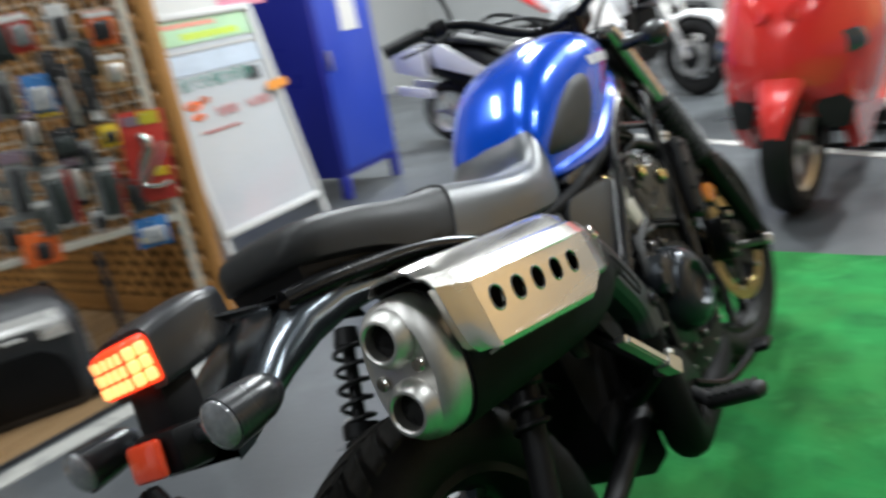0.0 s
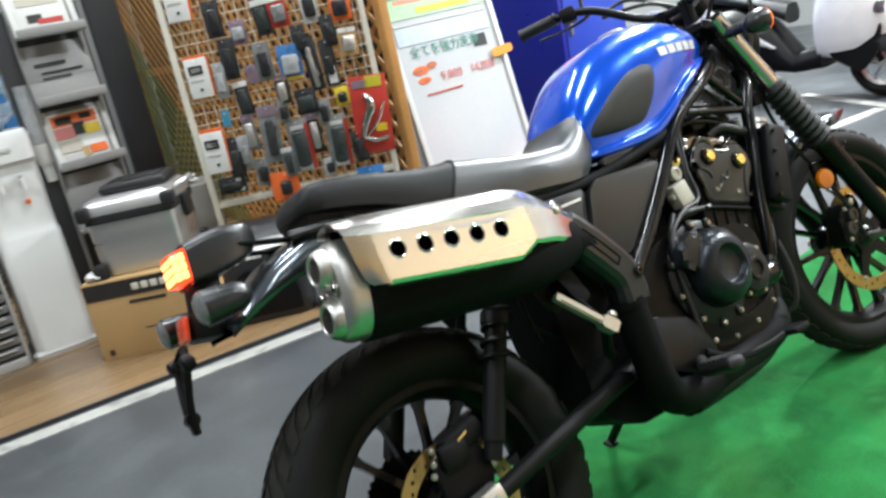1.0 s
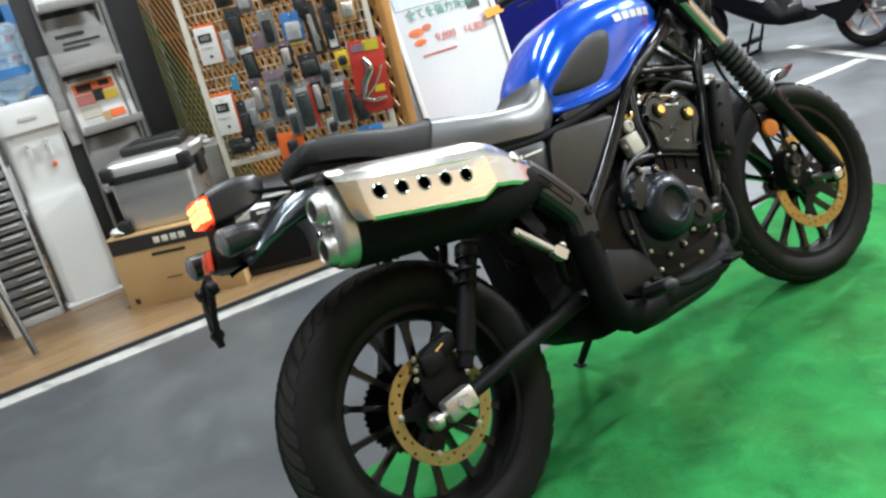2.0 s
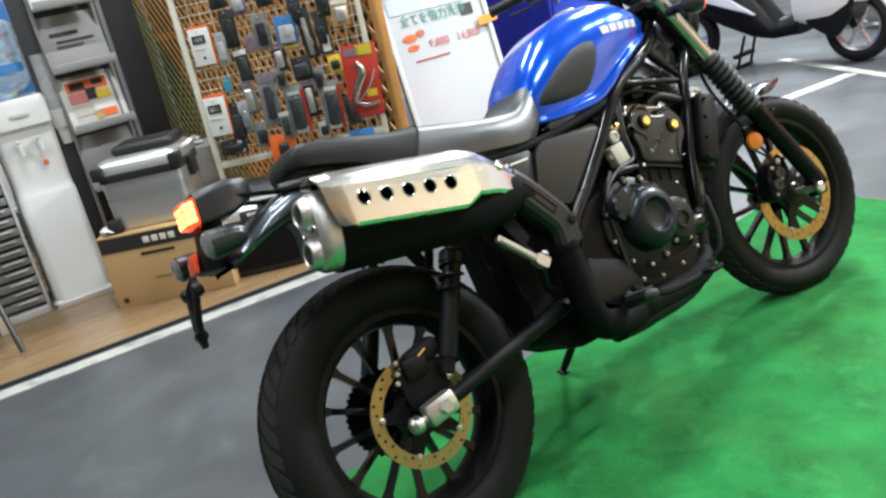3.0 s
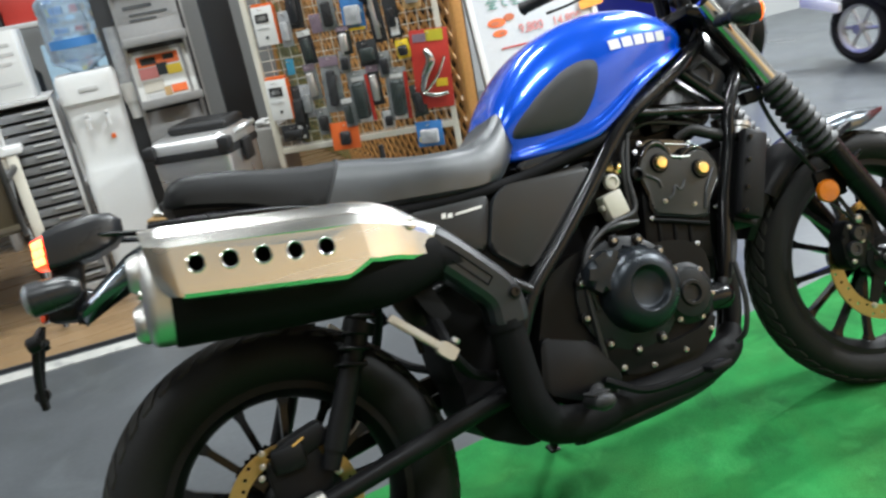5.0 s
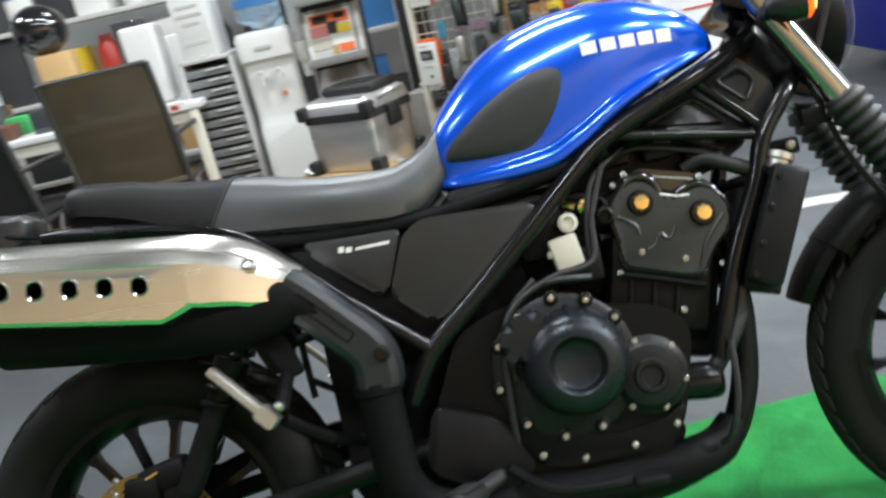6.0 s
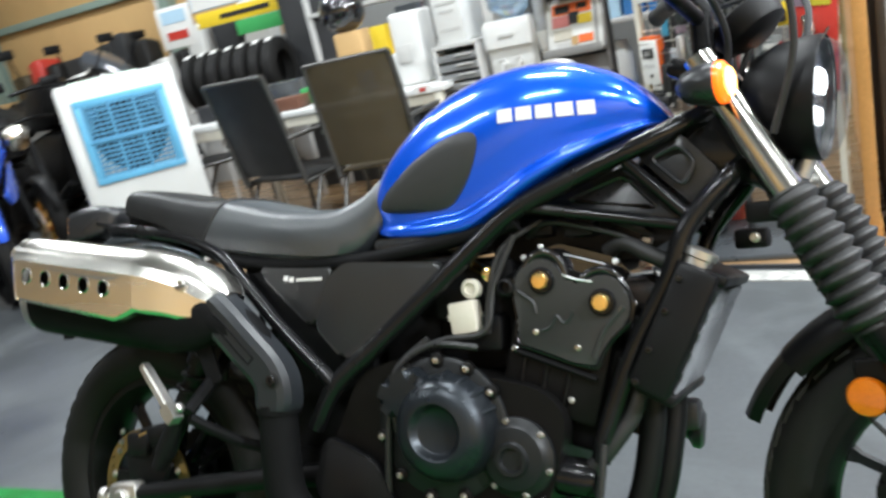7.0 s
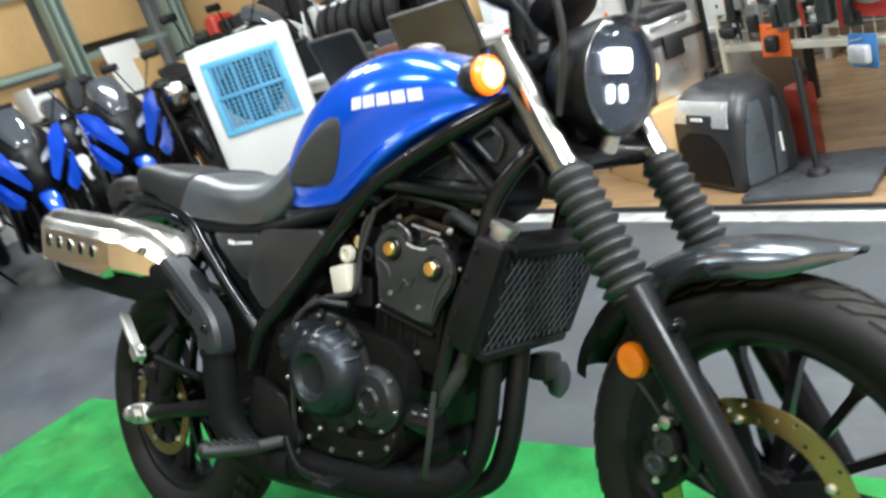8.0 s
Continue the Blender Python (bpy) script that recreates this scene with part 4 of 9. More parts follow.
# lower and upper ends of the right and left shock absorbers
SHOCK_ENDS = {1: (Vector((0.062, -0.120, 0.372)), Vector((0.270, -0.112, 0.730))), -1: (Vector((0.000, 0.165, 0.372)), Vector((0.205, 0.175, 0.750)))}


def shock(bm, f):
    a, b = SHOCK_ENDS[f]
    for lo, hi, r0, r1 in ((0.0, 0.10, 0.016, 0.018), (0.08, 0.62, 0.021, 0.021), (0.58, 0.63, 0.030, 0.030), (0.62, 0.96, 0.012, 0.012), (0.93, 1.0, 0.024, 0.020)):
        rod(bm, a.lerp(b, lo), a.lerp(b, hi), r0, r1)


both("shock_body", MATTE, bike, shock, "black rear shock absorber")


def spring(bm, f):
    a, b = SHOCK_ENDS[f]
    a, b = a.lerp(b, 0.40), a.lerp(b, 0.95)
    d = (b - a).normalized()
    p, q = d.orthogonal().normalized(), d.cross(d.orthogonal().normalized())
    tube(bm, [a.lerp(b, k / 96) + 0.0255 * (math.cos(k * math.tau / 12) * p + math.sin(k * math.tau / 12) * q) for k in range(97)], 0.0044, 6)


both("shock_spring", MATTE, bike, spring, "black coil spring")
bm = bmesh.new()
prism(bm, rounded([(-0.02, 0.345), (0.40, 0.395), (0.55, 0.430), (0.55, 0.405), (0.40, 0.368), (-0.02, 0.318)], 0.01), lambda u, v, w: Vector((u, 0.098 + w, v)), 0.012)
part("chain", bm, MATTE, bike)
bm = bmesh.new()
prism(bm, rounded([(0.00, 0.380), (0.15, 0.420), (0.40, 0.432), (0.44, 0.400), (0.18, 0.385), (0.02, 0.350)], 0.02), lambda u, v, w: Vector((u, 0.092 + w, v)), 0.03, 0.006)
part("chain_guard", bm, MATTE, bike, "black chain guard")

# --- wheels
def wheel(name, c, r_rim, r_tyre, half, crown, disc_r, disc_y, spokes, label):
    w = thing(name, "", "")
    w.parent = bike
    bm = bmesh.new()
    prof = []
    for k in range(25):
        a = math.pi * k / 24
        y = half * math.cos(a)
        rr = r_tyre - crown * (1 - math.sin(a) ** 0.75)
        prof.append((rr, y))
    prof = [(r_rim + 0.002, half * 0.62), (r_rim + 0.006, half * 0.80)] + prof + [(r_rim + 0.006, -half * 0.80), (r_rim + 0.002, -half * 0.62)]
    lathe(bm, prof, (0, 0, 0), (0, 1, 0), 96, closed=True)
    tyre = part("tyre", bm, RUBBER, w, "worn black dual-purpose tyre", 60)
    # tread blocks, a little proud of the carcass
    bm = bmesh.new()
    n = 46
    for k in range(n):
        for s in (1, -1):
            a0 = (k + (0.5 if s > 0 else 0)) * math.tau / n
            rows = []
            for f, d in ((0.06, 0.0), (0.42, 0.030), (0.74, 0.052)):
                y = half * f
                rr = r_tyre - crown * (1 - math.sin(math.acos(min(1, f))) ** 0.75)
                wid = (0.0155 if f < 0.7 else 0.012) / r_tyre
                pts = []
                for sg, lift in ((-1, -0.004), (-1, 0.0045), (1, 0.0045), (1, -0.004)):
                    a = a0 + d / r_tyre + sg * wid
                    pts.append(Vector(((rr + lift) * math.cos(a), s * y, (rr + lift) * math.sin(a))))
                rows.append(pts)
            skin(bm, rows)
    part("tread", bm, TREAD, tyre, smooth=False)
    bm = bmesh.new()
    hw = half * 0.72
    lathe(bm, [(r_rim + 0.010, hw), (r_rim + 0.010, hw - 0.006), (r_rim - 0.004, hw - 0.010), (r_rim - 0.016, hw * 0.5), (r_rim - 0.020, 0), (r_rim - 0.016, -hw * 0.5), (r_rim - 0.004, -hw + 0.010), (r_rim + 0.010, -hw + 0.006), (r_rim + 0.010, -hw), (r_rim - 0.010, -hw), (r_rim - 0.024, -hw * 0.55), (r_rim - 0.030, 0), (r_rim - 0.024, hw * 0.55), (r_rim - 0.010, hw)], (0, 0, 0), (0, 1, 0), 80, closed=True)
    part("rim", bm, RIMB, w, "black cast rim")
    for k in range(spokes):
        a = math.pi + k * math.tau / spokes
        s = 1 if k % 2 else -1
        d, t = Vector((math.cos(a), 0, math.sin(a))), Vector((-math.sin(a), 0, math.cos(a)))
        bm = bmesh.new()
        skin(bm, [[d * rr + t * wd + Vector((0, y0 * s + yy, 0)) for wd, yy in ((ww, hh), (ww * 0.4, hh * 1.25), (-ww * 0.4, hh * 1.25), (-ww, hh), (-ww, -hh), (ww, -hh))] for rr, ww, hh, y0 in ((0.034, 0.010, 0.012, 0.012), (r_rim * 0.55, 0.0065, 0.009, 0.006), (r_rim - 0.045, 0.0070, 0.009, 0.0), (r_rim - 0.022, 0.013, 0.012, 0.0))])
        part("spoke", bm, BLACK, w)
    bm = bmesh.new()
    lathe(bm, [(0.020, 0.085), (0.045, 0.080), (0.050, 0.055), (0.038, 0.040), (0.036, -0.040), (0.055, -0.050), (0.058, -0.062), (0.030, -0.075), (0.020, -0.085)], (0, 0, 0), (0, 1, 0), 32)
    part("hub", bm, BLACK, w)
    # pierced disc
    bm = bmesh.new()
    edges = []
    for rr, n in ((disc_r, 64), (disc_r * 0.77, 48)):
        vs = [bm.verts.new((rr * math.cos(k * math.tau / n), disc_y, rr * math.sin(k * math.tau / n))) for k in range(n)]
        edges += [bm.edges.new((vs[k], vs[(k + 1) % n])) for k in range(n)]
    count = 36
    for k in range(count):
        a, rr = k * math.tau / count, disc_r * (0.94 if k % 3 == 0 else 0.885 if k % 3 == 1 else 0.83)
        vs = [bm.verts.new((rr * math.cos(a) + 0.0038 * math.cos(j * math.tau / 7), disc_y, rr * math.sin(a) + 0.0038 * math.sin(j * math.tau / 7))) for j in range(7)]
        edges += [bm.edges.new((vs[j], vs[(j + 1) % 7])) for j in range(7)]
    bmesh.ops.triangle_fill(bm, edges=edges, use_beauty=True)
    thicken(bm, Vector((0, -0.004, 0)))
    disc = part("brake_disc", bm, DISC, w, "bronze drilled brake disc", 30)
    bm = bmesh.new()
    for k in range(5):
        a = k * math.tau / 5 + 0.4
        d = Vector((math.cos(a), 0, math.sin(a)))
        t = Vector((-math.sin(a), 0, math.cos(a)))
        skin(bm, [[d * rr + t * ww + Vector((0, disc_y + yy, 0)) for ww, yy in ((q, 0.003), (-q, 0.003), (-q, -0.003), (q, -0.003))] for rr, q in ((0.03, 0.020), (disc_r * 0.80, 0.010))])
    lathe(bm, [(0.050, 0.005), (0.050, -0.005), (0.026, -0.005), (0.026, 0.005)], (0, disc_y, 0), (0, 1, 0), 28, closed=True)
    part("disc_carrier", bm, MATTE, disc)
    for k in range(5):
        a = k * math.tau / 5 + 0.4
        bm = bmesh.new()
        bolt(bm, (disc_r * 0.80 * math.cos(a), disc_y - 0.004, disc_r * 0.80 * math.sin(a)), (0, -1, 0), 0.0075, 0.005)
        part("disc_rivet", bm, STEEL, disc)
    w.matrix_basis = c
    return w


rear_wheel = wheel("rear_wheel", pose(-0.010, 0, 0.321), 0.219, 0.321, 0.074, 0.060, 0.120, -0.083, 14, "")
# sprocket and rear brake calliper
bm = bmesh.new()
n = 40
prism(bm, [((0.095 + (0.006 if k % 2 else 0)) * math.cos(k * math.tau / (2 * n)), (0.095 + (0.006 if k % 2 else 0)) * math.sin(k * math.tau / (2 * n))) for k in range(2 * n)], lambda u, v, w: Vector((u, 0.095 + w, v)), 0.007)
part("sprocket", bm, MATTE, rear_wheel)
bm = bmesh.new()
box(bm, (0.034, -0.092, 0.430), (0.088, 0.046, 0.044), 0.012, pose(0, 0, 0, 0, -12).to_3x3().to_4x4())
box(bm, (0.000, -0.112, 0.415), (0.060, 0.022, 0.046), 0.010)
prism(bm, rounded([(-0.04, 0.33), (0.03, 0.30), (0.07, 0.36), (0.05, 0.43), (-0.04, 0.42)], 0.02), side(-0.094), 0.014, 0.003)
part("rear_calliper", bm, MATTE, bike, "black rear brake calliper")
bm = bmesh.new()
prism(bm, [(0.012, 0.432), (0.034, 0.440), (0.034, 0.444), (0.012, 0.436)], side(-0.1235), 0.001)
part("calliper_mark", bm, GOLD, bike)
for x, z in ((-0.045, 0.418), (-0.040, 0.440), (-0.052, 0.400), (0.09, 0.41)):
    bm = bmesh.new()
    bolt(bm, (x, -0.116, z), (0, -1, 0), 0.006, 0.007)
    part("bolt", bm, BOLTM, bike)

# --- rear mudguard, tail, lamp, plate bracket
bm = bmesh.new()
rows = []
for x, z, w, h in ((0.16, 0.795, 0.078, 0.026), (0.06, 0.834, 0.083, 0.030), (-0.02, 0.850, 0.086, 0.040), (-0.09, 0.846, 0.089, 0.042), (-0.15, 0.824, 0.092, 0.034), (-0.20, 0.792, 0.093, 0.020), (-0.238, 0.766, 0.088, 0.010), (-0.252, 0.757, 0.070, 0.006)):
    half = [(0.98, -h), (1.02, -h * 0.5), (1.0, -0.010), (0.95, 0.0), (0.70, 0.010), (0.36, 0.015)]
    o = [Vector((x, -w * u, z + v)) for u, v in half] + [Vector((x, 0, z + 0.016))] + [Vector((x, w * u, z + v)) for u, v in half[::-1]]
    i = [Vector((q.x, q.y * 0.95, q.z - 0.004)) for q in o[::-1]]
    rows.append(o + i)
skin(bm, rows)
part("rear_fender", bm, FENDER, bike, "dark grey metallic rear mudguard", 45)
both("tail_stay", BLACK, bike, lambda bm, f: tube(bm, curve(mirrored([(-0.05, -0.045, 0.852), (-0.12, -0.045, 0.870), (-0.20, -0.040, 0.890)], f)), 0.009, 8, flat=0.6))
bm = bmesh.new()
rows = []
for x, z, w, h in ((-0.140, 0.893, 0.026, 0.014), (-0.156, 0.893, 0.044, 0.028), (-0.195, 0.890, 0.053, 0.037), (-0.240, 0.886, 0.055, 0.038), (-0.268, 0.8830, 0.054, 0.034)):
    rows.append([Vector((x + 0.10 * (q[1] * h), q[0] * w, z + q[1] * h)) for q in rounded([(1, -1), (1, 0.75), (0.7, 1), (-0.7, 1), (-1, 0.75), (-1, -1)], 0.25, 3)])
skin(bm, rows)
tail = part("tail_lamp", bm, PLASTIC, bike, "black tail lamp housing with a lit red lens", 45)
bm = bmesh.new()
rows = []
for x, s in ((-0.262, 0.98), (-0.268, 0.98), (-0.289, 0.60), (-0.2905, 0.57)):
    rows.append([Vector((x + 0.10 * (q[1] * 0.031 * s), q[0] * 0.051 * s, 0.882 + q[1] * 0.029 * (0.75 + 0.25 * s))) for q in rounded([(1, -0.9), (1, 0.75), (0.85, 1), (-0.85, 1), (-1, 0.75), (-1, -0.9)], 0.2, 3)])
skin(bm, rows)
part("lamp_lens", bm, TAIL, tail, "lit red lens", 45)
for r_ in (0.0145, 0.0, -0.0145):
    for k in range(4):
        bm = bmesh.new()
        box(bm, (-0.2885 + 0.10 * r_, (k - 1.5) * 0.0142, 0.882 + r_), (0.007, 0.0132, 0.0134), 0.003, pose(0, 0, 0, 0, 6).to_3x3().to_4x4())
        part("diode", bm, TAILHOT, tail, "bright orange diode")
    for f in (1, -1):
        for j in (0.30, 0.76):
            bm = bmesh.new()
            turn = pose(0, 0, 0, 0, 0, math.degrees(math.atan2(f * 0.75, -0.66))).to_3x3().to_4x4()
            box(bm, (-0.2695 - 0.021 * j + 0.10 * r_, f * (0.0500 - 0.0195 * j), 0.882 + r_), (0.006, 0.0118, 0.0134), 0.0025, turn)
            part("diode", bm, TAILHOT, tail, "bright orange diode")
bm = bmesh.new()
box(bm, (-0.252, 0, 0.826), (0.050, 0.070, 0.100), 0.012, pose(0, 0, 0, 0, 12).to_3x3().to_4x4())
box(bm, (-0.270, 0, 0.782), (0.050, 0.085, 0.050), 0.010, pose(0, 0, 0, 0, 12).to_3x3().to_4x4())
part("lamp_bracket", bm, MATTE, bike)
bm = bmesh.new()
box(bm, (-0.303, 0.004, 0.787), (0.010, 0.062, 0.042), 0.006, pose(0, 0, 0, 0, 14).to_3x3().to_4x4())
part("rear_reflector", bm, REDREF, bike, "small square red reflector")
for f, lab in ((1, ""), (-1, "")):
    bm = bmesh.new()
    lathe(bm, [(0.011, -0.068), (0.018, -0.061), (0.024, -0.046), (0.0265, -0.024), (0.028, 0.004), (0.028, 0.009), (0.025, 0.010)], (-0.292, f * -0.140, 0.799), (-1, 0, 0), 24)
    rod(bm, (-0.248, f * -0.115, 0.788), (-0.262, f * -0.03, 0.785), 0.011)
    ind = part("rear_indicator", bm, PLASTIC, bike, "black rear indicator with a clear lens")
    bm = bmesh.new()
    lathe(bm, [(0.0255, 0.0), (0.0245, 0.004), (0.018, 0.009), (0.009, 0.011), (0.0, 0.0115)], (-0.301, f * -0.141, 0.7995), (-1, 0, 0), 24)
    part("lens", bm, CLEAR, ind, "clear lens")
    bm = bmesh.new()
    lathe(bm, [(0.012, 0.0), (0.010, 0.008), (0, 0.010)], (-0.301, f * -0.141, 0.7995), (-1, 0, 0), 14)
    part("bulb", bm, CHROME, ind)
bm = bmesh.new()
for f in (1, -1):
    tube(bm, curve([(-0.318, f * 0.010, 0.758), (-0.326, f * 0.032, 0.742), (-0.334, f * 0.032, 0.715), (-0.344, f * 0.018, 0.672), (-0.347, f * 0.011, 0.636)], 4), 0.0065, 8)
    lathe(bm, [(0.013, 0), (0.014, 0.006), (0.014, 0.016), (0.010, 0.020)], (-0.320, f * 0.046, 0.738), (-1, 0, -0.2), 14)
    rod(bm, (-0.326, f * 0.012, 0.738), (-0.324, f * 0.048, 0.738), 0.008)
rod(bm, (-0.314, 0, 0.764), (-0.335, 0, 0.705), 0.006)
rod(bm, (-0.346, -0.010, 0.650), (-0.346, 0.010, 0.650), 0.012)
box(bm, (-0.347, 0, 0.636), (0.012, 0.026, 0.024), 0.004)
part("plate_bracket", bm, MATTE, bike, "black forked plate bracket without a plate")

# --- pegs, stand
def passenger_peg(bm, f):
    a, b = Vector((0.208, f * -0.278, 0.592)), Vector((0.285, f * -0.288, 0.506))
    d = (b - a).normalized()
    across = d.cross(Vector((0, f, 0))).normalized()
    deep = d.cross(across)

    def bar(lo, hi, w, t, shift=0.0):
        skin(bm, [[a + d * s + across * (p * wd) + deep * (q * t + shift) for p, q in ((1, -1), (1, 1), (-1, 1), (-1, -1))] for s, wd in ((lo, w * 0.8), (lo + 0.006, w), (hi - 0.006, w), (hi, w * 0.8))])

    bar(-0.004, 0.104, 0.0065, 0.007)
    bar(0.004, 0.090, 0.004, 0.011)
    bar(0.090, 0.122, 0.0115, 0.011, 0.002)
    lathe(bm, [(0.008, 0), (0.008, 0.006), (0.005, 0.008)], a + d * 0.110 + across * 0.018, across, 12)


both("passenger_peg", STEEL, bike, passenger_peg, "bare aluminium passenger footpeg, folded up")
both("peg_bracket", HEATP, bike, lambda bm, f: (tube(bm, curve(mirrored([(0.300, -0.130, 0.66), (0.300, -0.190, 0.58), (0.290, -0.262, 0.512)], f)), 0.012, 8), tube(bm, curve(mirrored([(0.40, -0.130, 0.42), (0.34, -0.190, 0.45), (0.292, -0.262, 0.502)], f)), 0.010, 8)))
both("bracket_plate", HEATP, bike, lambda bm, f: prism(bm, rounded([(0.258, 0.645), (0.305, 0.630), (0.330, 0.560), (0.300, 0.552)], 0.01), lambda u, v, w: Vector((u, f * (-0.215 - w), v)), 0.005, 0.0015))


def rider_peg(bm, f):
    a, b = Vector((0.546, f * -0.190, 0.322)), Vector((0.514, f * -0.306, 0.339))
    rod(bm, (0.585, f * -0.150, 0.330), a.lerp(b, 0.05), 0.013)
    tube(bm, [a.lerp(b, k) for k in (0.0, 0.04, 0.10, 0.88, 0.96, 1.0)], [0.012, 0.019, 0.021, 0.021, 0.018, 0.010], 18, flat=0.72)
    for k in range(6):
        c = a.lerp(b, 0.16 + k * 0.135)
        box(bm, c + Vector((0, 0, 0.015)), (0.034, 0.007, 0.006), 0.002, pose(0, 0, 0, 0, 0, f * -15).to_3x3().to_4x4())


both("footpeg", SOFT, bike, rider_peg, "black rubber rider footpeg")
both("footpeg_plate", MATTE, bike, lambda bm, f: (prism(bm, rounded([(0.50, 0.46), (0.60, 0.42), (0.645, 0.33), (0.58, 0.30), (0.47, 0.36)], 0.02), lambda u, v, w: Vector((u, f * (-0.145 - w), v)), 0.014, 0.004), tube(bm, curve(mirrored([(0.60, -0.160, 0.34), (0.66, -0.185, 0.30), (0.74, -0.205, 0.295), (0.79, -0.215, 0.300)], f)), 0.008, 8), box(bm, (0.80, f * -0.225, 0.300), (0.05, 0.045, 0.014), 0.005)))
bm = bmesh.new()
tube(bm, curve([(0.660, 0.120, 0.300), (0.655, 0.215, 0.215), (0.648, 0.305, 0.136)]), [0.014, 0.012, 0.011], 12)
box(bm, (0.646, 0.311, 0.127), (0.028, 0.034, 0.010), 0.004, pose(0, 0, 0, 21, 0, 0).to_3x3().to_4x4())
part("side_stand", bm, MATTE, bike, "black side stand, folded out")

# --- front end, turned a few degrees to the right
STEER = Matrix.Translation((1.229, 0.008, 0.81)) @ Matrix.Rotation(radians(-9.0), 4, Vector((-0.4617, 0, 0.887))) @ Matrix.Translation((-1.225, 0, -0.81))
front = thing("front_end", "", "")
front.parent = bike
front.matrix_basis = STEER


def fork_at(z, y, dx=0.0):
    return Vector((1.268 + dx + (0.81 - z) * 0.5205, y, z))


for f in (1, -1):
    y = -0.105 if f > 0 else 0.128
    bm = bmesh.new()
    rod(bm, fork_at(1.02, y), fork_at(0.80, y), 0.0235, seg=28)
    part("fork_tube", bm, CHROME, front, "polished fork tube")
    bm = bmesh.new()
    a, b = fork_at(0.818, y), fork_at(0.630, y)
    prof = [(0.026, 0.0), (0.030, 0.004)]
    L = (b - a).length
    for k in range(10):
        h = 0.006 + k * (L - 0.012) / 10
        s = (L - 0.012) / 10
        prof += [(0.029, h), (0.035 + 0.0004 * k, h + s * 0.38), (0.036 + 0.0004 * k, h + s * 0.5), (0.035 + 0.0004 * k, h + s * 0.62)]
    prof += [(0.029, L - 0.006), (0.031, L - 0.004), (0.031, L)]
    lathe(bm, prof, a, b - a, 32)
    part("fork_gaiter", bm, SOFT, front, "ribbed black rubber fork gaiter", 50)
    bm = bmesh.new()
    tube(bm, [fork_at(0.640, y, 0.004), fork_at(0.60, y, 0.006), fork_at(0.42, y, 0.008), fork_at(0.335, y, 0.006)], [0.030, 0.0275, 0.0265, 0.026], 28)
    box(bm, fork_at(0.345, y) + Vector((-0.006, 0, -0.012)), (0.056, 0.040, 0.060), 0.012)
    part("fork_leg", bm, FORKB, front, "satin black lower fork leg")
    bm = bmesh.new()
    rod(bm, fork_at(0.585, y) + Vector((0.030, 0, 0)), fork_at(0.585, y) + Vector((0.050, 0, 0.012)), 0.008)
    bolt(bm, fork_at(0.585, y) + Vector((0.048, -0.004 * f, 0.012)), (0.8, -0.3 * f, 0.4), 0.007, 0.008)
    part("fender_bolt", bm, BLACK, front)
bm = bmesh.new()
box(bm, fork_at(0.838, 0.0115, -0.020), (0.070, 0.200, 0.034), 0.010, pose(0, 0, 0, 0, 27.5).to_3x3().to_4x4())
part("lower_clamp", bm, BLACK, front)
bm = bmesh.new()
box(bm, fork_at(1.000, 0.0115, -0.020), (0.080, 0.250, 0.030), 0.010, pose(0, 0, 0, 0, 27.5).to_3x3().to_4x4())
part("upper_clamp", bm, BLACK, front)
for p, s in (((1.247, -0.104, 0.794), 0.0085), ((1.196, -0.022, 0.754), 0.0085)):
    bm = bmesh.new()
    bolt(bm, p, (0, -1, 0), s, 0.009)
    part("clamp_bolt", bm, STEEL, front)
bm = bmesh.new()
box(bm, (1.228, -0.080, 0.792), (0.05, 0.03, 0.03), 0.006)
part("wiring_block", bm, MATTE, front)
bm = bmesh.new()
box(bm, (1.188, -0.005, 0.752), (0.05, 0.03, 0.03), 0.006)
part("wiring_block", bm, MATTE, front)
front_wheel = wheel("front_wheel", STEER @ pose(1.480, 0.030, 0.331), 0.236, 0.3115, 0.052, 0.042, 0.150, -0.070, 14, "")
bm = bmesh.new()
rod(bm, (1.480, -0.120, 0.331), (1.480, 0.150, 0.331), 0.011)
lathe(bm, [(0.018, 0), (0.018, 0.010), (0.014, 0.013), (0.007, 0.013)], (1.488, -0.128, 0.330), (0, -1, 0), 6)
part("front_axle", bm, STEEL, front)
# front calliper behind the right leg
bm = bmesh.new()
prism(bm, rounded([(1.340, 0.352), (1.363, 0.330), (1.404, 0.374), (1.410, 0.434), (1.373, 0.458), (1.342, 0.422)], 0.018), side(-0.048), 0.046, 0.010)
part("front_calliper", bm, MATTE, front, "black front brake calliper")
for x, z in ((1.366, 0.386), (1.386, 0.418)):
    bm = bmesh.new()
    lathe(bm, [(0.019, 0.0), (0.019, 0.010), (0.016, 0.014), (0.009, 0.014), (0.008, 0.011), (0, 0.011)], (x, -0.092, z), (0, -1, 0), 20)
    part("piston_cap", bm, PLASTIC, front)
bm = bmesh.new()
prism(bm, rounded([(1.395, 0.440), (1.425, 0.470), (1.440, 0.430), (1.425, 0.372), (1.404, 0.366)], 0.010), side(-0.070), 0.016, 0.004)
part("calliper_bracket", bm, BLACK, front)
bm = bmesh.new()
lathe(bm, [(0.010, 0), (0.010, 0.012), (0.006, 0.014)], (1.392, -0.094, 0.452), (0, -1, 0), 14)
part("hose_union", bm, BOLTM, front)
bm = bmesh.new()
tube(bm, curve([(1.340, -0.090, 0.505), (1.372, -0.094, 0.470), (1.402, -0.090, 0.410), (1.440, -0.075, 0.350)], 5), 0.0032, 6)
part("sensor_cable", bm, SOFT, front)
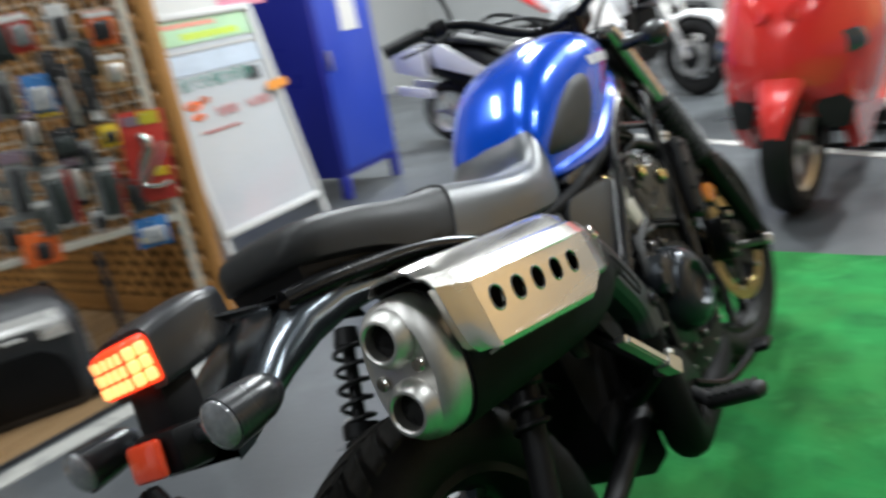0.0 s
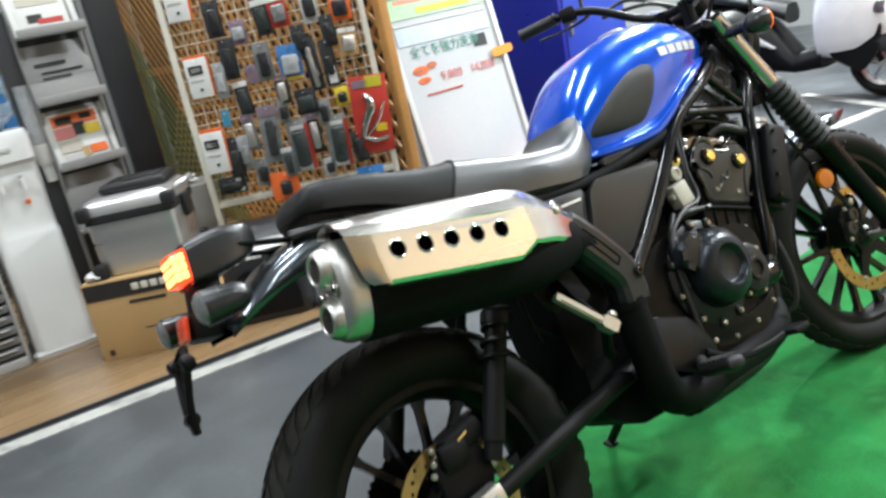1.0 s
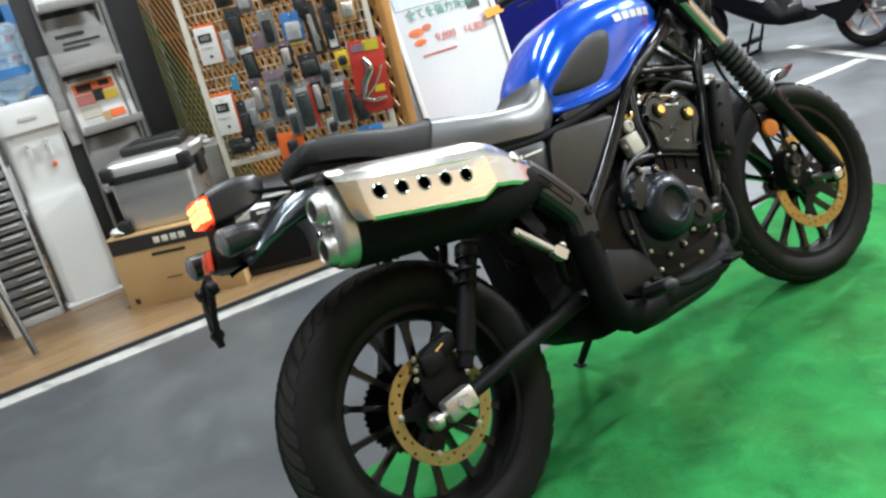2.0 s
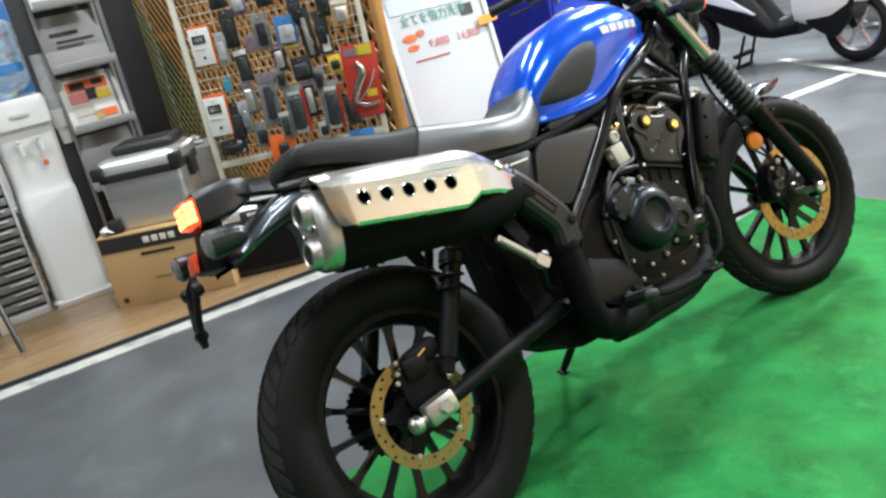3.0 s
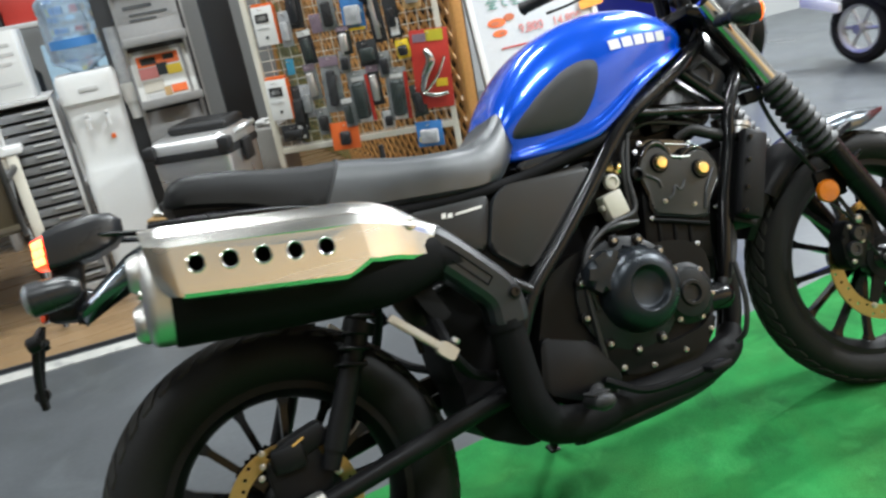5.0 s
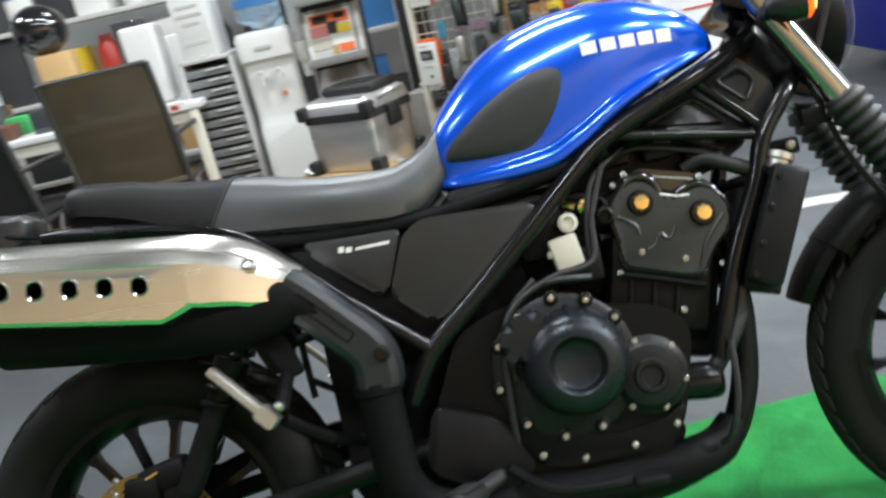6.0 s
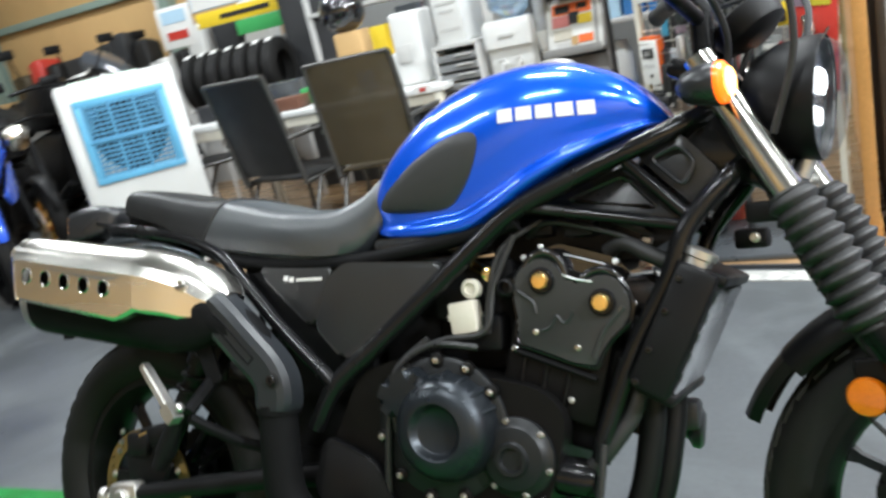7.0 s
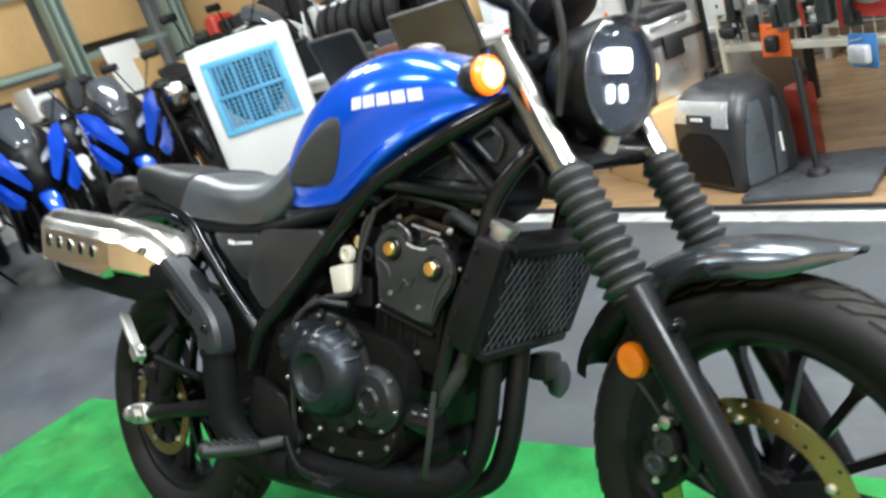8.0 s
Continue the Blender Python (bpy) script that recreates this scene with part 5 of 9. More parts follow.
for x, z in ((1.360, 0.358), (1.370, 0.438), (1.394, 0.398)):
    bm = bmesh.new()
    bolt(bm, (x, -0.093, z), (0, -1, 0), 0.006, 0.006)
    part("calliper_bolt", bm, STEEL, front)
bm = bmesh.new()
tube(bm, curve([(1.395, -0.085, 0.46), (1.37, -0.066, 0.54), (1.325, -0.066, 0.62), (1.27, -0.07, 0.72), (1.23, -0.09, 0.84), (1.19, -0.12, 0.95)]), 0.005, 8)
part("brake_hose", bm, SOFT, front)
# amber side reflectors
for f in (1, -1):
    bm = bmesh.new()
    lathe(bm, [(0.027, 0), (0.027, 0.006), (0.024, 0.010), (0.012, 0.012), (0, 0.012)], (1.342, f * -0.092, 0.534), (-0.12, -f, 0), 28)
    part("side_reflector", bm, AMBERREF, front, "round amber side reflector")
    bm = bmesh.new()
    box(bm, (1.362, f * -0.080, 0.548), (0.075, 0.016, 0.070), 0.006)
    part("reflector_bracket", bm, MATTE, front)
# front mudguard
bm = bmesh.new()
rows = []
for k in range(19):
    a = radians(67.5 + k * 3.86)
    r_ = 0.344 + 0.012 * max(0, 1 - k / 4) ** 2
    full = math.sin(min(1, (k + 0.9) / 6.0) * math.pi / 2)
    w = 0.066 * min(1.0, 0.16 + 0.84 * full)
    c = Vector((1.480, 0.026, 0.331))
    d = Vector((math.cos(a), 0, math.sin(a)))
    half = [(1.0, 0.022 - 0.048 * full), (1.02, 0.022 - 0.034 * full), (0.93, 0.022 - 0.018 * full), (0.70, 0.014), (0.36, 0.020)]
    o = [c + d * (r_ + v) + Vector((0, -w * u, 0)) for u, v in half] + [c + d * (r_ + 0.022)] + [c + d * (r_ + v) + Vector((0, w * u, 0)) for u, v in half[::-1]]
    rows.append(o + [q - d * 0.003 + Vector((0, -q.y * 0.05, 0)) for q in o[::-1]])
skin(bm, rows[:13])
part("front_fender", bm, FENDER, front, "grey metallic front mudguard", 45)
bm = bmesh.new()
skin(bm, rows[12:])
part("fender_tail", bm, MATTE, front, "black plastic rear end of the mudguard", 45)
bm = bmesh.new()
rows = []
for k in range(12):
    a = radians(120 + k * 3.25)
    c, d = Vector((1.480, 0.026, 0.331)), Vector((math.cos(a), 0, math.sin(a)))
    w = (0.050 + 0.018 * k / 11) * (1 - 0.42 * (k / 11) ** 4)
    sec = [(1.0, 0.332), (1.0, 0.350), (0.55, 0.360), (0.0, 0.364), (-0.55, 0.360), (-1.0, 0.350), (-1.0, 0.332), (-0.93, 0.332), (-0.92, 0.346), (-0.5, 0.355), (0.0, 0.359), (0.5, 0.355), (0.92, 0.346), (0.93, 0.332)]
    rows.append([c + d * rr + Vector((0, -w * u, 0)) for u, rr in sec])
skin(bm, rows)
part("mud_flap", bm, MATTE, front, "black plastic rear extension of the front mudguard", 45)
both("fender_stay", BLACK, front, lambda bm, f: tube(bm, curve(mirrored([(1.375, -0.085, 0.60), (1.40, -0.078, 0.64), (1.46, -0.068, 0.665)], f)), 0.010, 8))

# headlamp
head = thing("headlamp", "", "")
head.parent = front
HC, HD = Vector((1.255, 0, 0.952)), Vector((1, 0, -0.10)).normalized()
bm = bmesh.new()
lathe(bm, [(0.040, -0.060), (0.066, -0.045), (0.082, -0.015), (0.089, 0.020), (0.091, 0.045), (0.089, 0.050), (0.086, 0.046), (0.070, 0.020), (0.02, 0.010)], HC, HD, 48)
part("shell", bm, MATTE, head, "matt black headlamp shell", 40)
bm = bmesh.new()
lathe(bm, [(0.086, 0.040), (0.084, 0.056), (0.076, 0.066), (0.060, 0.073), (0.035, 0.078), (0.0, 0.080)], HC, HD, 48)
glass = part("lens", bm, HEADGLASS, head, "clear domed headlamp lens", 60)
glass.visible_shadow = False
bm = bmesh.new()
lathe(bm, [(0.0885, 0.032), (0.0900, 0.036), (0.0885, 0.046), (0.0855, 0.048), (0.0855, 0.034)], HC, HD, 48, closed=True)
part("lens_rim", bm, CHROME, head, "bright rim round the lens")
bm = bmesh.new()
lathe(bm, [(0.085, 0.036), (0.074, 0.022), (0.050, 0.014), (0.0, 0.012)], HC, HD, 40)
part("reflector", bm, REFLECTOR, head, "silver reflector bowl")
bm = bmesh.new()
turn = HD.to_track_quat("X", "Z").to_matrix().to_4x4()
box(bm, HC + turn.to_3x3() @ Vector((0.040, 0, 0.024)), (0.016, 0.066, 0.036), 0.012, turn, 4)
box(bm, HC + turn.to_3x3() @ Vector((0.036, -0.016, -0.026)), (0.016, 0.015, 0.028), 0.006, turn, 4)
box(bm, HC + turn.to_3x3() @ Vector((0.036, 0.016, -0.026)), (0.016, 0.015, 0.028), 0.006, turn, 4)
part("lit_cells", bm, LEDLIT, head, "bright white lit lamp cells")
bm = bmesh.new()
rod(bm, HC + Vector((0.02, 0, -0.085)), (1.262, 0, 0.838), 0.014)
part("headlamp_stay", bm, STEEL, head)
for f in (1, -1):
    bm = bmesh.new()
    C = Vector((1.205, f * -0.195, 0.967))
    lathe(bm, [(0.008, -0.050), (0.020, -0.040), (0.028, -0.020), (0.031, 0.004), (0.030, 0.008)], C, (1, -f * 0.08, 0), 26)
    rod(bm, C + Vector((-0.02, 0, 0)), (1.175, f * -0.112, 0.972), 0.014)
    fi = part("front_indicator", bm, PLASTIC, front, "black front indicator with a lit amber lens")
    bm = bmesh.new()
    lathe(bm, [(0.029, 0.0), (0.028, 0.008), (0.020, 0.014), (0.0, 0.016)], C + Vector((0.006, 0, 0)), (1, -f * 0.08, 0), 26)
    part("lens", bm, AMBERLIT, fi, "lit amber lens")
    bm = bmesh.new()
    lathe(bm, [(0.023, -0.006), (0.018, 0.001), (0.0, 0.003)], C + Vector((0.0215, 0, 0)), (1, -f * 0.08, 0), 16)
    part("bulb", bm, AMBERHOT, fi, "glowing bulb spot")

# handlebar and controls
BAR = [(0.945, -0.360, 1.205), (1.005, -0.285, 1.207), (1.070, -0.205, 1.185), (1.132, -0.120, 1.115), (1.150, -0.050, 1.085)]
bm = bmesh.new()
tube(bm, curve(BAR + [(x, -y, z) for x, y, z in BAR[::-1]]), 0.0115, 14)
bar = part("handlebar", bm, MATTE, front, "matt black wide handlebar")
for f in (1, -1):
    bm = bmesh.new()
    tube(bm, [(1.006, f * -0.284, 1.207), (1.002, f * -0.290, 1.207), (0.945, f * -0.360, 1.205), (0.938, f * -0.369, 1.2045)], [0.020, 0.0165, 0.0165, 0.019], 18)
    part("grip", bm, SOFT, bar, "black rubber grip")
    bm = bmesh.new()
    box(bm, (1.030, f * -0.254, 1.200), (0.046, 0.050, 0.044), 0.010, pose(0, 0, 0, 0, 0, f * 40).to_3x3().to_4x4())
    part("switch_box", bm, MATTE, bar)
    bm = bmesh.new()
    tube(bm, curve([(1.082, f * -0.225, 1.185), (1.092, f * -0.280, 1.180), (1.060, f * -0.340, 1.178), (1.012, f * -0.392, 1.180)]), [0.009, 0.008, 0.006, 0.007], 8, flat=0.6)
    part("lever", bm, MATTE, bar, "brake or clutch lever")
    bm = bmesh.new()
    tube(bm, curve([(1.060, f * -0.225, 1.200), (1.095, f * -0.260, 1.275), (1.115, f * -0.330, 1.345)]), 0.006, 8)
    lathe(bm, [(0.0, 0.030), (0.030, 0.028), (0.052, 0.018), (0.058, 0.0), (0.056, -0.006), (0.0, -0.006)], (1.105, f * -0.345, 1.385), (1, 0.1 * f, 0.1), 30)
    mir = part("mirror", bm, MATTE, bar, "round black mirror on a stem")
    bm = bmesh.new()
    lathe(bm, [(0.050, 0.0), (0.0, 0.0)], Vector((1.105, f * -0.345, 1.385)) - Vector((1, 0.1 * f, 0.1)) * 0.0075, (1, 0.1 * f, 0.1), 30)
    part("mirror_glass", bm, CHROME, mir)
bm = bmesh.new()
box(bm, (1.110, -0.185, 1.215), (0.055, 0.060, 0.040), 0.008)
part("brake_reservoir", bm, MATTE, bar, "black brake fluid reservoir")
for pts in ([(1.13, -0.215, 1.17), (1.20, -0.190, 1.19), (1.275, -0.140, 1.13), (1.29, -0.110, 1.02), (1.25, -0.09, 0.90)], [(1.12, 0.215, 1.17), (1.20, 0.190, 1.18), (1.27, 0.120, 1.10), (1.23, 0.07, 0.95), (1.14, 0.06, 0.88)], [(1.12, -0.22, 1.165), (1.18, -0.15, 1.12), (1.19, -0.06, 1.03), (1.13, -0.05, 0.94), (1.02, -0.06, 0.87)], [(1.11, 0.22, 1.16), (1.20, 0.12, 1.14), (1.21, 0.02, 1.06), (1.15, 0.03, 0.95)]):
    bm = bmesh.new()
    tube(bm, curve(pts, 8), 0.0055, 8)
    part("cable", bm, SOFT, bar)
bm = bmesh.new()
lathe(bm, [(0.030, -0.030), (0.050, -0.020), (0.056, 0.0), (0.056, 0.012), (0.050, 0.016)], (1.205, 0, 1.075), (-0.55, 0, 0.83), 32)
part("speedometer", bm, MATTE, front, "round black instrument")
bm = bmesh.new()
for s in (1, -1):
    rod(bm, (1.150, s * 0.045, 1.010), (1.150, s * 0.045, 1.095), 0.018)
part("bar_riser", bm, BLACK, front)

# ---------------------------------------------------------------- floor, mat and shell of the shop
GREEN = mat("green_felt_mat", (0.020, 0.178, 0.045), 0.95, 0, 0.60, 6.5, 320, 0.003, spec=0.1)
FLOOR = mat("grey_painted_floor", (0.058, 0.063, 0.068), 0.38, 0, 0.22, 1.6, 60, 0.0006, rvar=0.12)
stain(GREEN, (0.040, 0.135, 0.030), 2.3, 0.46, 0.68, 0.45)
stain(GREEN, (0.010, 0.075, 0.022), 5.2, 0.54, 0.72, 0.50, 1.0)
stain(GREEN, (0.055, 0.30, 0.090), 9.0, 0.55, 0.75, 0.45, 0.6)
stain(FLOOR, (0.045, 0.050, 0.052), 1.7, 0.48, 0.66, 0.7, 1.2)
stain(FLOOR, (0.095, 0.105, 0.110), 3.4, 0.52, 0.74, 0.6, 0.8)
DECK = mat("brown_vinyl_boards", (0.225, 0.142, 0.072), 0.28, 0, 0.22, 2, 40, 0.0003, stretch=(0.4, 5, 5), rvar=0.08)
LINE = mat("worn_white_line", (0.38, 0.375, 0.35), 0.5, 0, 0.18, 5, 80)
stain(LINE, (0.16, 0.165, 0.16), 7.0, 0.50, 0.66, 0.8, 1.5)
WALLT = mat("tan_panelling", (0.56, 0.36, 0.16), 0.5, 0, 0.15, 1.5, 30, 0.0003, stretch=(1, 1, 0.2))
WALLW = mat("grey_wall", (0.27, 0.275, 0.27), 0.6, 0, 0.08, 1.5, 50)
CEIL = mat("grey_ceiling", (0.26, 0.27, 0.28), 0.7, 0, 0.05, 1.5, 50)
PILLAR = mat("grey_green_steel", (0.22, 0.29, 0.25), 0.45, 0, 0.12, 2, 50)
DARK = mat("charcoal_board", (0.020, 0.021, 0.023), 0.6, 0, 0.25, 5, 120, 0.0005)
LATH = mat("orange_brown_lath", (0.42, 0.205, 0.058), 0.45, 0, 0.28, 4, 80, 0.0004)
CARTON = mat("brown_cardboard", (0.47, 0.30, 0.13), 0.75, 0, 0.10, 4, 120, 0.0004)
INK = mat("black_print", (0.018, 0.017, 0.016), 0.6, 0, 0.1)
PALEINK = mat("pale_print", (0.72, 0.68, 0.58), 0.6, 0, 0.1)
PAPER = mat("white_paper", (0.68, 0.68, 0.66), 0.6, 0, 0.05, 5, 80)
ORANGE = mat("orange_print", (0.80, 0.15, 0.03), 0.45, 0, 0.1)
SALMON = mat("salmon_ink", (0.62, 0.20, 0.19), 0.4)
REDP = mat("red_print", (0.45, 0.035, 0.024), 0.42, 0, 0.15)
YELLOWP = mat("yellow_print", (0.78, 0.56, 0.03), 0.5, 0, 0.1)
GREENP = mat("green_print", (0.05, 0.36, 0.10), 0.5, 0, 0.1)
SKYP = mat("pale_blue_print", (0.40, 0.58, 0.72), 0.5, 0, 0.12)
BLUEP = mat("blue_print", (0.04, 0.17, 0.42), 0.45, 0, 0.15)
NAVY = mat("navy_blue_steel", (0.016, 0.025, 0.30), 0.36, 0, 0.12, 2, 60)
CLEARP = mat("clear_blister", (0.36, 0.37, 0.38), 0.10, 0, 0.2, 30, 120, rvar=0.08)
SILVERB = mat("brushed_case_aluminium", (0.60, 0.60, 0.59), 0.34, 0.85, 0.08, 4, 100, stretch=(0.3, 4, 4))
WATER = mat("blue_water_bottle", (0.55, 0.72, 0.90), 0.08, 0, 0.12, 5, 30, trans=0.75)
REDBODY = mat("gloss_red_fairing", (0.80, 0.035, 0.030), 0.22, 0.1, 0.1, 2, 100, coat=0.8)
WHITEBODY = mat("gloss_white_fairing", (0.74, 0.74, 0.73), 0.25, 0, 0.06, coat=0.7)
BLUEBODY = mat("gloss_blue_fairing", (0.012, 0.085, 0.62), 0.22, 0.15, 0.15, 3, 90, coat=0.8)
SKYGRILLE = mat("sky_blue_grille_plastic", (0.11, 0.37, 0.58), 0.4, 0, 0.08)
BROWNW = mat("brown_mesh_fabric", (0.062, 0.047, 0.024), 0.6, 0, 0.25, 6, 500, 0.0006)
BLACKW = mat("black_mesh_fabric", (0.006, 0.006, 0.0062), 0.6, 0, 0.25, 6, 500, 0.0006)
CHAIRM = mat("grey_chair_tube", (0.085, 0.083, 0.080), 0.35, 0.6, 0.1)
GLASSD = mat("smoked_plastic", (0.05, 0.055, 0.06), 0.12, 0, 0.15, coat=0.4)
LAMPW = mat("pale_headlight_lens", (0.62, 0.66, 0.70), 0.12, 0, 0.2, 30, 90, coat=0.5)
SCREEN = mat("pale_smoked_screen", (0.055, 0.06, 0.07), 0.10, 0, 0.2, coat=0.6)
FIX = mat("lamp_housing", (0.8, 0.8, 0.8), 0.5)

bm = bmesh.new()
box(bm, (0.5, 0.8, -0.05), (17, 9.6, 0.1))
single("floor", bm, FLOOR, "grey painted concrete floor", "floor", kind="structure")
bm = bmesh.new()
DK = pose(0, 2.067, 0, 0, 0, -6.7)
box(bm, DK @ Vector((-1.45, 1.50, 0.006)), (5.90, 3.0, 0.012), 0, DK.to_3x3().to_4x4())
single("deck_floor", bm, DECK, "brown wood-pattern vinyl floor", "floor", kind="structure")
bm = bmesh.new()
box(bm, DK @ Vector((-1.45, -0.007, 0.007)), (5.90, 0.014, 0.014), 0, DK.to_3x3().to_4x4())
single("deck_trim", bm, DARK, "dark strip along the floor's edge", "trim", kind="structure")
bm = bmesh.new()
box(bm, DK @ Vector((-0.3, -0.085, 0.002)), (9.5, 0.085, 0.004), 0, DK.to_3x3().to_4x4())
single("floor_line", bm, LINE, "worn white line painted on the floor", "floor marking", kind="structure")
bm = bmesh.new()
box(bm, (4.1, 0.75, 0.002), (0.08, 3.4, 0.004), 0, pose(0, 0, 0, 0, 0, -28).to_3x3().to_4x4())
single("floor_line", bm, LINE, "worn white line painted on the floor", "floor marking", kind="structure")

# the mat, with a gently rumpled surface
bm = bmesh.new()
A, Bc, C, D = Vector((-1.33, 0.35, 0)), Vector((-1.22, -2.7, 0)), Vector((2.06, -2.6, 0)), Vector((2.30, 0.62, 0))
n, mrows = 64, 56
grid = []
for i in range(n + 1):
    row = []
    for j in range(mrows + 1):
        p = A.lerp(D, i / n).lerp(Bc.lerp(C, i / n), j / mrows)
        edge = min(1, 6 * min(i / n, 1 - i / n, j / mrows, 1 - j / mrows))
        p.z = 0.007 + edge * 0.0035 * (noise.noise(p * 2.2) + 0.6 * noise.noise(p * 6))
        if i in (0, n) or j in (0, mrows):
            p.x += 0.006 * noise.noise(p * 5)
            p.y += 0.006 * noise.noise(p * 5 + Vector((7, 0, 0)))
        row.append(bm.verts.new(p))
    grid.append(row)
for i in range(n):
    for j in range(mrows):
        bm.faces.new((grid[i][j], grid[i][j + 1], grid[i + 1][j + 1], grid[i + 1][j]))
rim = [grid[i][0] for i in range(n + 1)] + [grid[n][j] for j in range(1, mrows + 1)] + [grid[i][mrows] for i in range(n - 1, -1, -1)] + [grid[0][j] for j in range(mrows - 1, 0, -1)]
low = [bm.verts.new((v.co.x, v.co.y, 0.001)) for v in rim]
for i in range(len(rim)):
    j = (i + 1) % len(rim)
    bm.faces.new((rim[i], rim[j], low[j], low[i]))
single("floor_mat", bm, GREEN, "rumpled green felt mat under the motorcycle", "mat", sharp=60)

for nm, c, sz, m_ in (("wall_north", (0.5, 5.65, 2.2), (17, 0.14, 4.4), WALLW), ("wall_south", (0.5, -4.07, 2.2), (17, 0.14, 4.4), WALLW), ("wall_west", (-8.07, 0.8, 2.2), (0.14, 9.6, 4.4), WALLW), ("wall_east", (9.07, 0.8, 2.2), (0.14, 9.6, 4.4), WALLW)):
    bm = bmesh.new()
    box(bm, c, sz)
    single(nm, bm, m_, "plain shop wall" if m_ is WALLW else "tan panelled shop wall", "wall", kind="structure")
# Unseen tan boards, added and sized to give the heat shield its warm reflection.
for k in range(6):
    bm = bmesh.new()
    low = 1.2 if k < 4 else 0.25
    box(bm, (-6.5 + k * 2.8, -3.985, (2.75 + low) / 2), (2.78, 0.03, 2.75 - low), 0.004)
    single("wall_board", bm, WALLT, "unseen tan board added on the side wall for warm reflections", "wall panel", kind="structure")
bm = bmesh.new()
box(bm, (0.5, 0.8, 4.45), (17, 9.6, 0.1))
single("ceiling", bm, CEIL, "plain grey ceiling high above the shop", "ceiling", kind="structure")
lamp = thing("ceiling_light", "white strip light on the ceiling", "ceiling light", pose(LAMPS[0][0], LAMPS[0][1], 4.32), "ceiling lights")
bm = bmesh.new()
box(bm, (0, 0, 0.02), (1.26, 0.20, 0.12), 0.01)
part("housing", bm, FIX, lamp)
bm = bmesh.new()
box(bm, (0, 0, -0.046), (1.18, 0.14, 0.012), 0.004)
part("diffuser", bm, mat("lit_diffuser", (0.9, 0.9, 0.9), 0.4, emit=(0.90, 0.96, 1.0), power=3.0), lamp, "lit white diffuser")
# The last two copies house the added strong lamps at the east end.
for lx, ly, lp in LAMPS[1:]:
    copy_thing(lamp, pose(lx, ly, 4.32))


# ---------------------------------------------------------------- the accessory wall
def plate(bm, x, z, w, h, y, t=0.004, bevel=0.0, turn=0.0):
    box(bm, (x, y, z), (w, t, h), bevel, pose(0, 0, 0, 0, turn, 0).to_3x3().to_4x4())


# a lattice partition runs back from the sign board; the rack stands askew in front of it
lattice = thing("lattice_partition", "orange-brown diagonal wooden lattice partition behind the rack", "lattice")
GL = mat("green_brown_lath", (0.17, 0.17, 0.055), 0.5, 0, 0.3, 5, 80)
LA, LD = Vector((1.375, 2.10, 0.02)), Vector((-0.02, 1.0, 0)).normalized()
LLEN, LH = 3.46, 2.10
for sgn, off in ((1, 0.0), (-1, 0.007)):
    for k in range(-24, 38):
        c = k * 0.096
        lo, hi = sorted(((0 - c) * sgn, (LLEN - c) * sgn))
        a, b = max(0, lo), min(LH, hi)
        if b - a < 0.05 or abs(c) > LLEN + LH:
            continue
        p, q = LA + LD * (c + sgn * a) + Vector((off, 0, a)), LA + LD * (c + sgn * b) + Vector((off, 0, b))
        d, n_ = (q - p).normalized(), Vector((1, 0.02, 0)).normalized()
        w_ = d.cross(n_) * 0.0125
        bm = bmesh.new()
        skin(bm, [[e + w_ - n_ * 0.003, e + w_ + n_ * 0.003, e - w_ + n_ * 0.003, e - w_ - n_ * 0.003] for e in (p, q)])
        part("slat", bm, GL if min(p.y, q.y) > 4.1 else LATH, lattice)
for s in (0.0, 3.44):
    bm = bmesh.new()
    box(bm, LA + LD * s + Vector((0.0, -0.02, 1.05)), (0.045, 0.055, 2.14), 0.004)
    part("stile", bm, LATH, lattice)
for z in (0.04, 1.06, 2.10):
    bm = bmesh.new()
    box(bm, LA + LD * (LLEN / 2) + Vector((0.022, 0, z)), (0.014, LLEN, 0.05), 0.003, pose(0, 0, 0, 0, 0, 1.15).to_3x3().to_4x4())
    part("rail", bm, LATH, lattice)
# Added dark sheet; its colour gives the shade seen through the lattice gaps.
bm = bmesh.new()
box(bm, (1.44, 3.86, 1.10), (0.03, 3.40, 2.20), 0.003)
single("backing_board", bm, mat("lattice_gap_shade", (0.030, 0.020, 0.012), 0.6, 0, 0.35, 3, 40, 0.0004), "dark brown sheet added behind the lattice to darken its gaps", "board")

RF = pose(0.585, 2.513, 0.012, 0, 0, -29)
rack = thing("display_rack", "cream steel frame with white wire grid for hanging goods", "rack", RF)
for x in (-0.005, 0.82):
    bm = bmesh.new()
    box(bm, (x, 0, 1.0), (0.026, 0.026, 2.0), 0.003)
    part("post", bm, CREAM, rack)
    bm = bmesh.new()
    box(bm, (x, 0.12, 0.018), (0.030, 0.34, 0.035), 0.004)
    part("foot", bm, CREAM, rack)
for z in (0.478, 1.98):
    bm = bmesh.new()
    box(bm, (0.4075, 0, z), (0.80, 0.020, 0.026), 0.003)
    part("bar", bm, CREAM, rack)
for k in range(17):
    bm = bmesh.new()
    rod(bm, (0.010 + k * 0.0485, -0.008, 0.49), (0.010 + k * 0.0485, -0.008, 1.97), 0.0020, seg=6)
    part("wire", bm, CREAM, rack)
for k in range(31):
    bm = bmesh.new()
    rod(bm, (0.0, -0.012, 0.50 + k * 0.0485), (0.815, -0.012, 0.50 + k * 0.0485), 0.0020, seg=6)
    part("wire", bm, CREAM, rack)


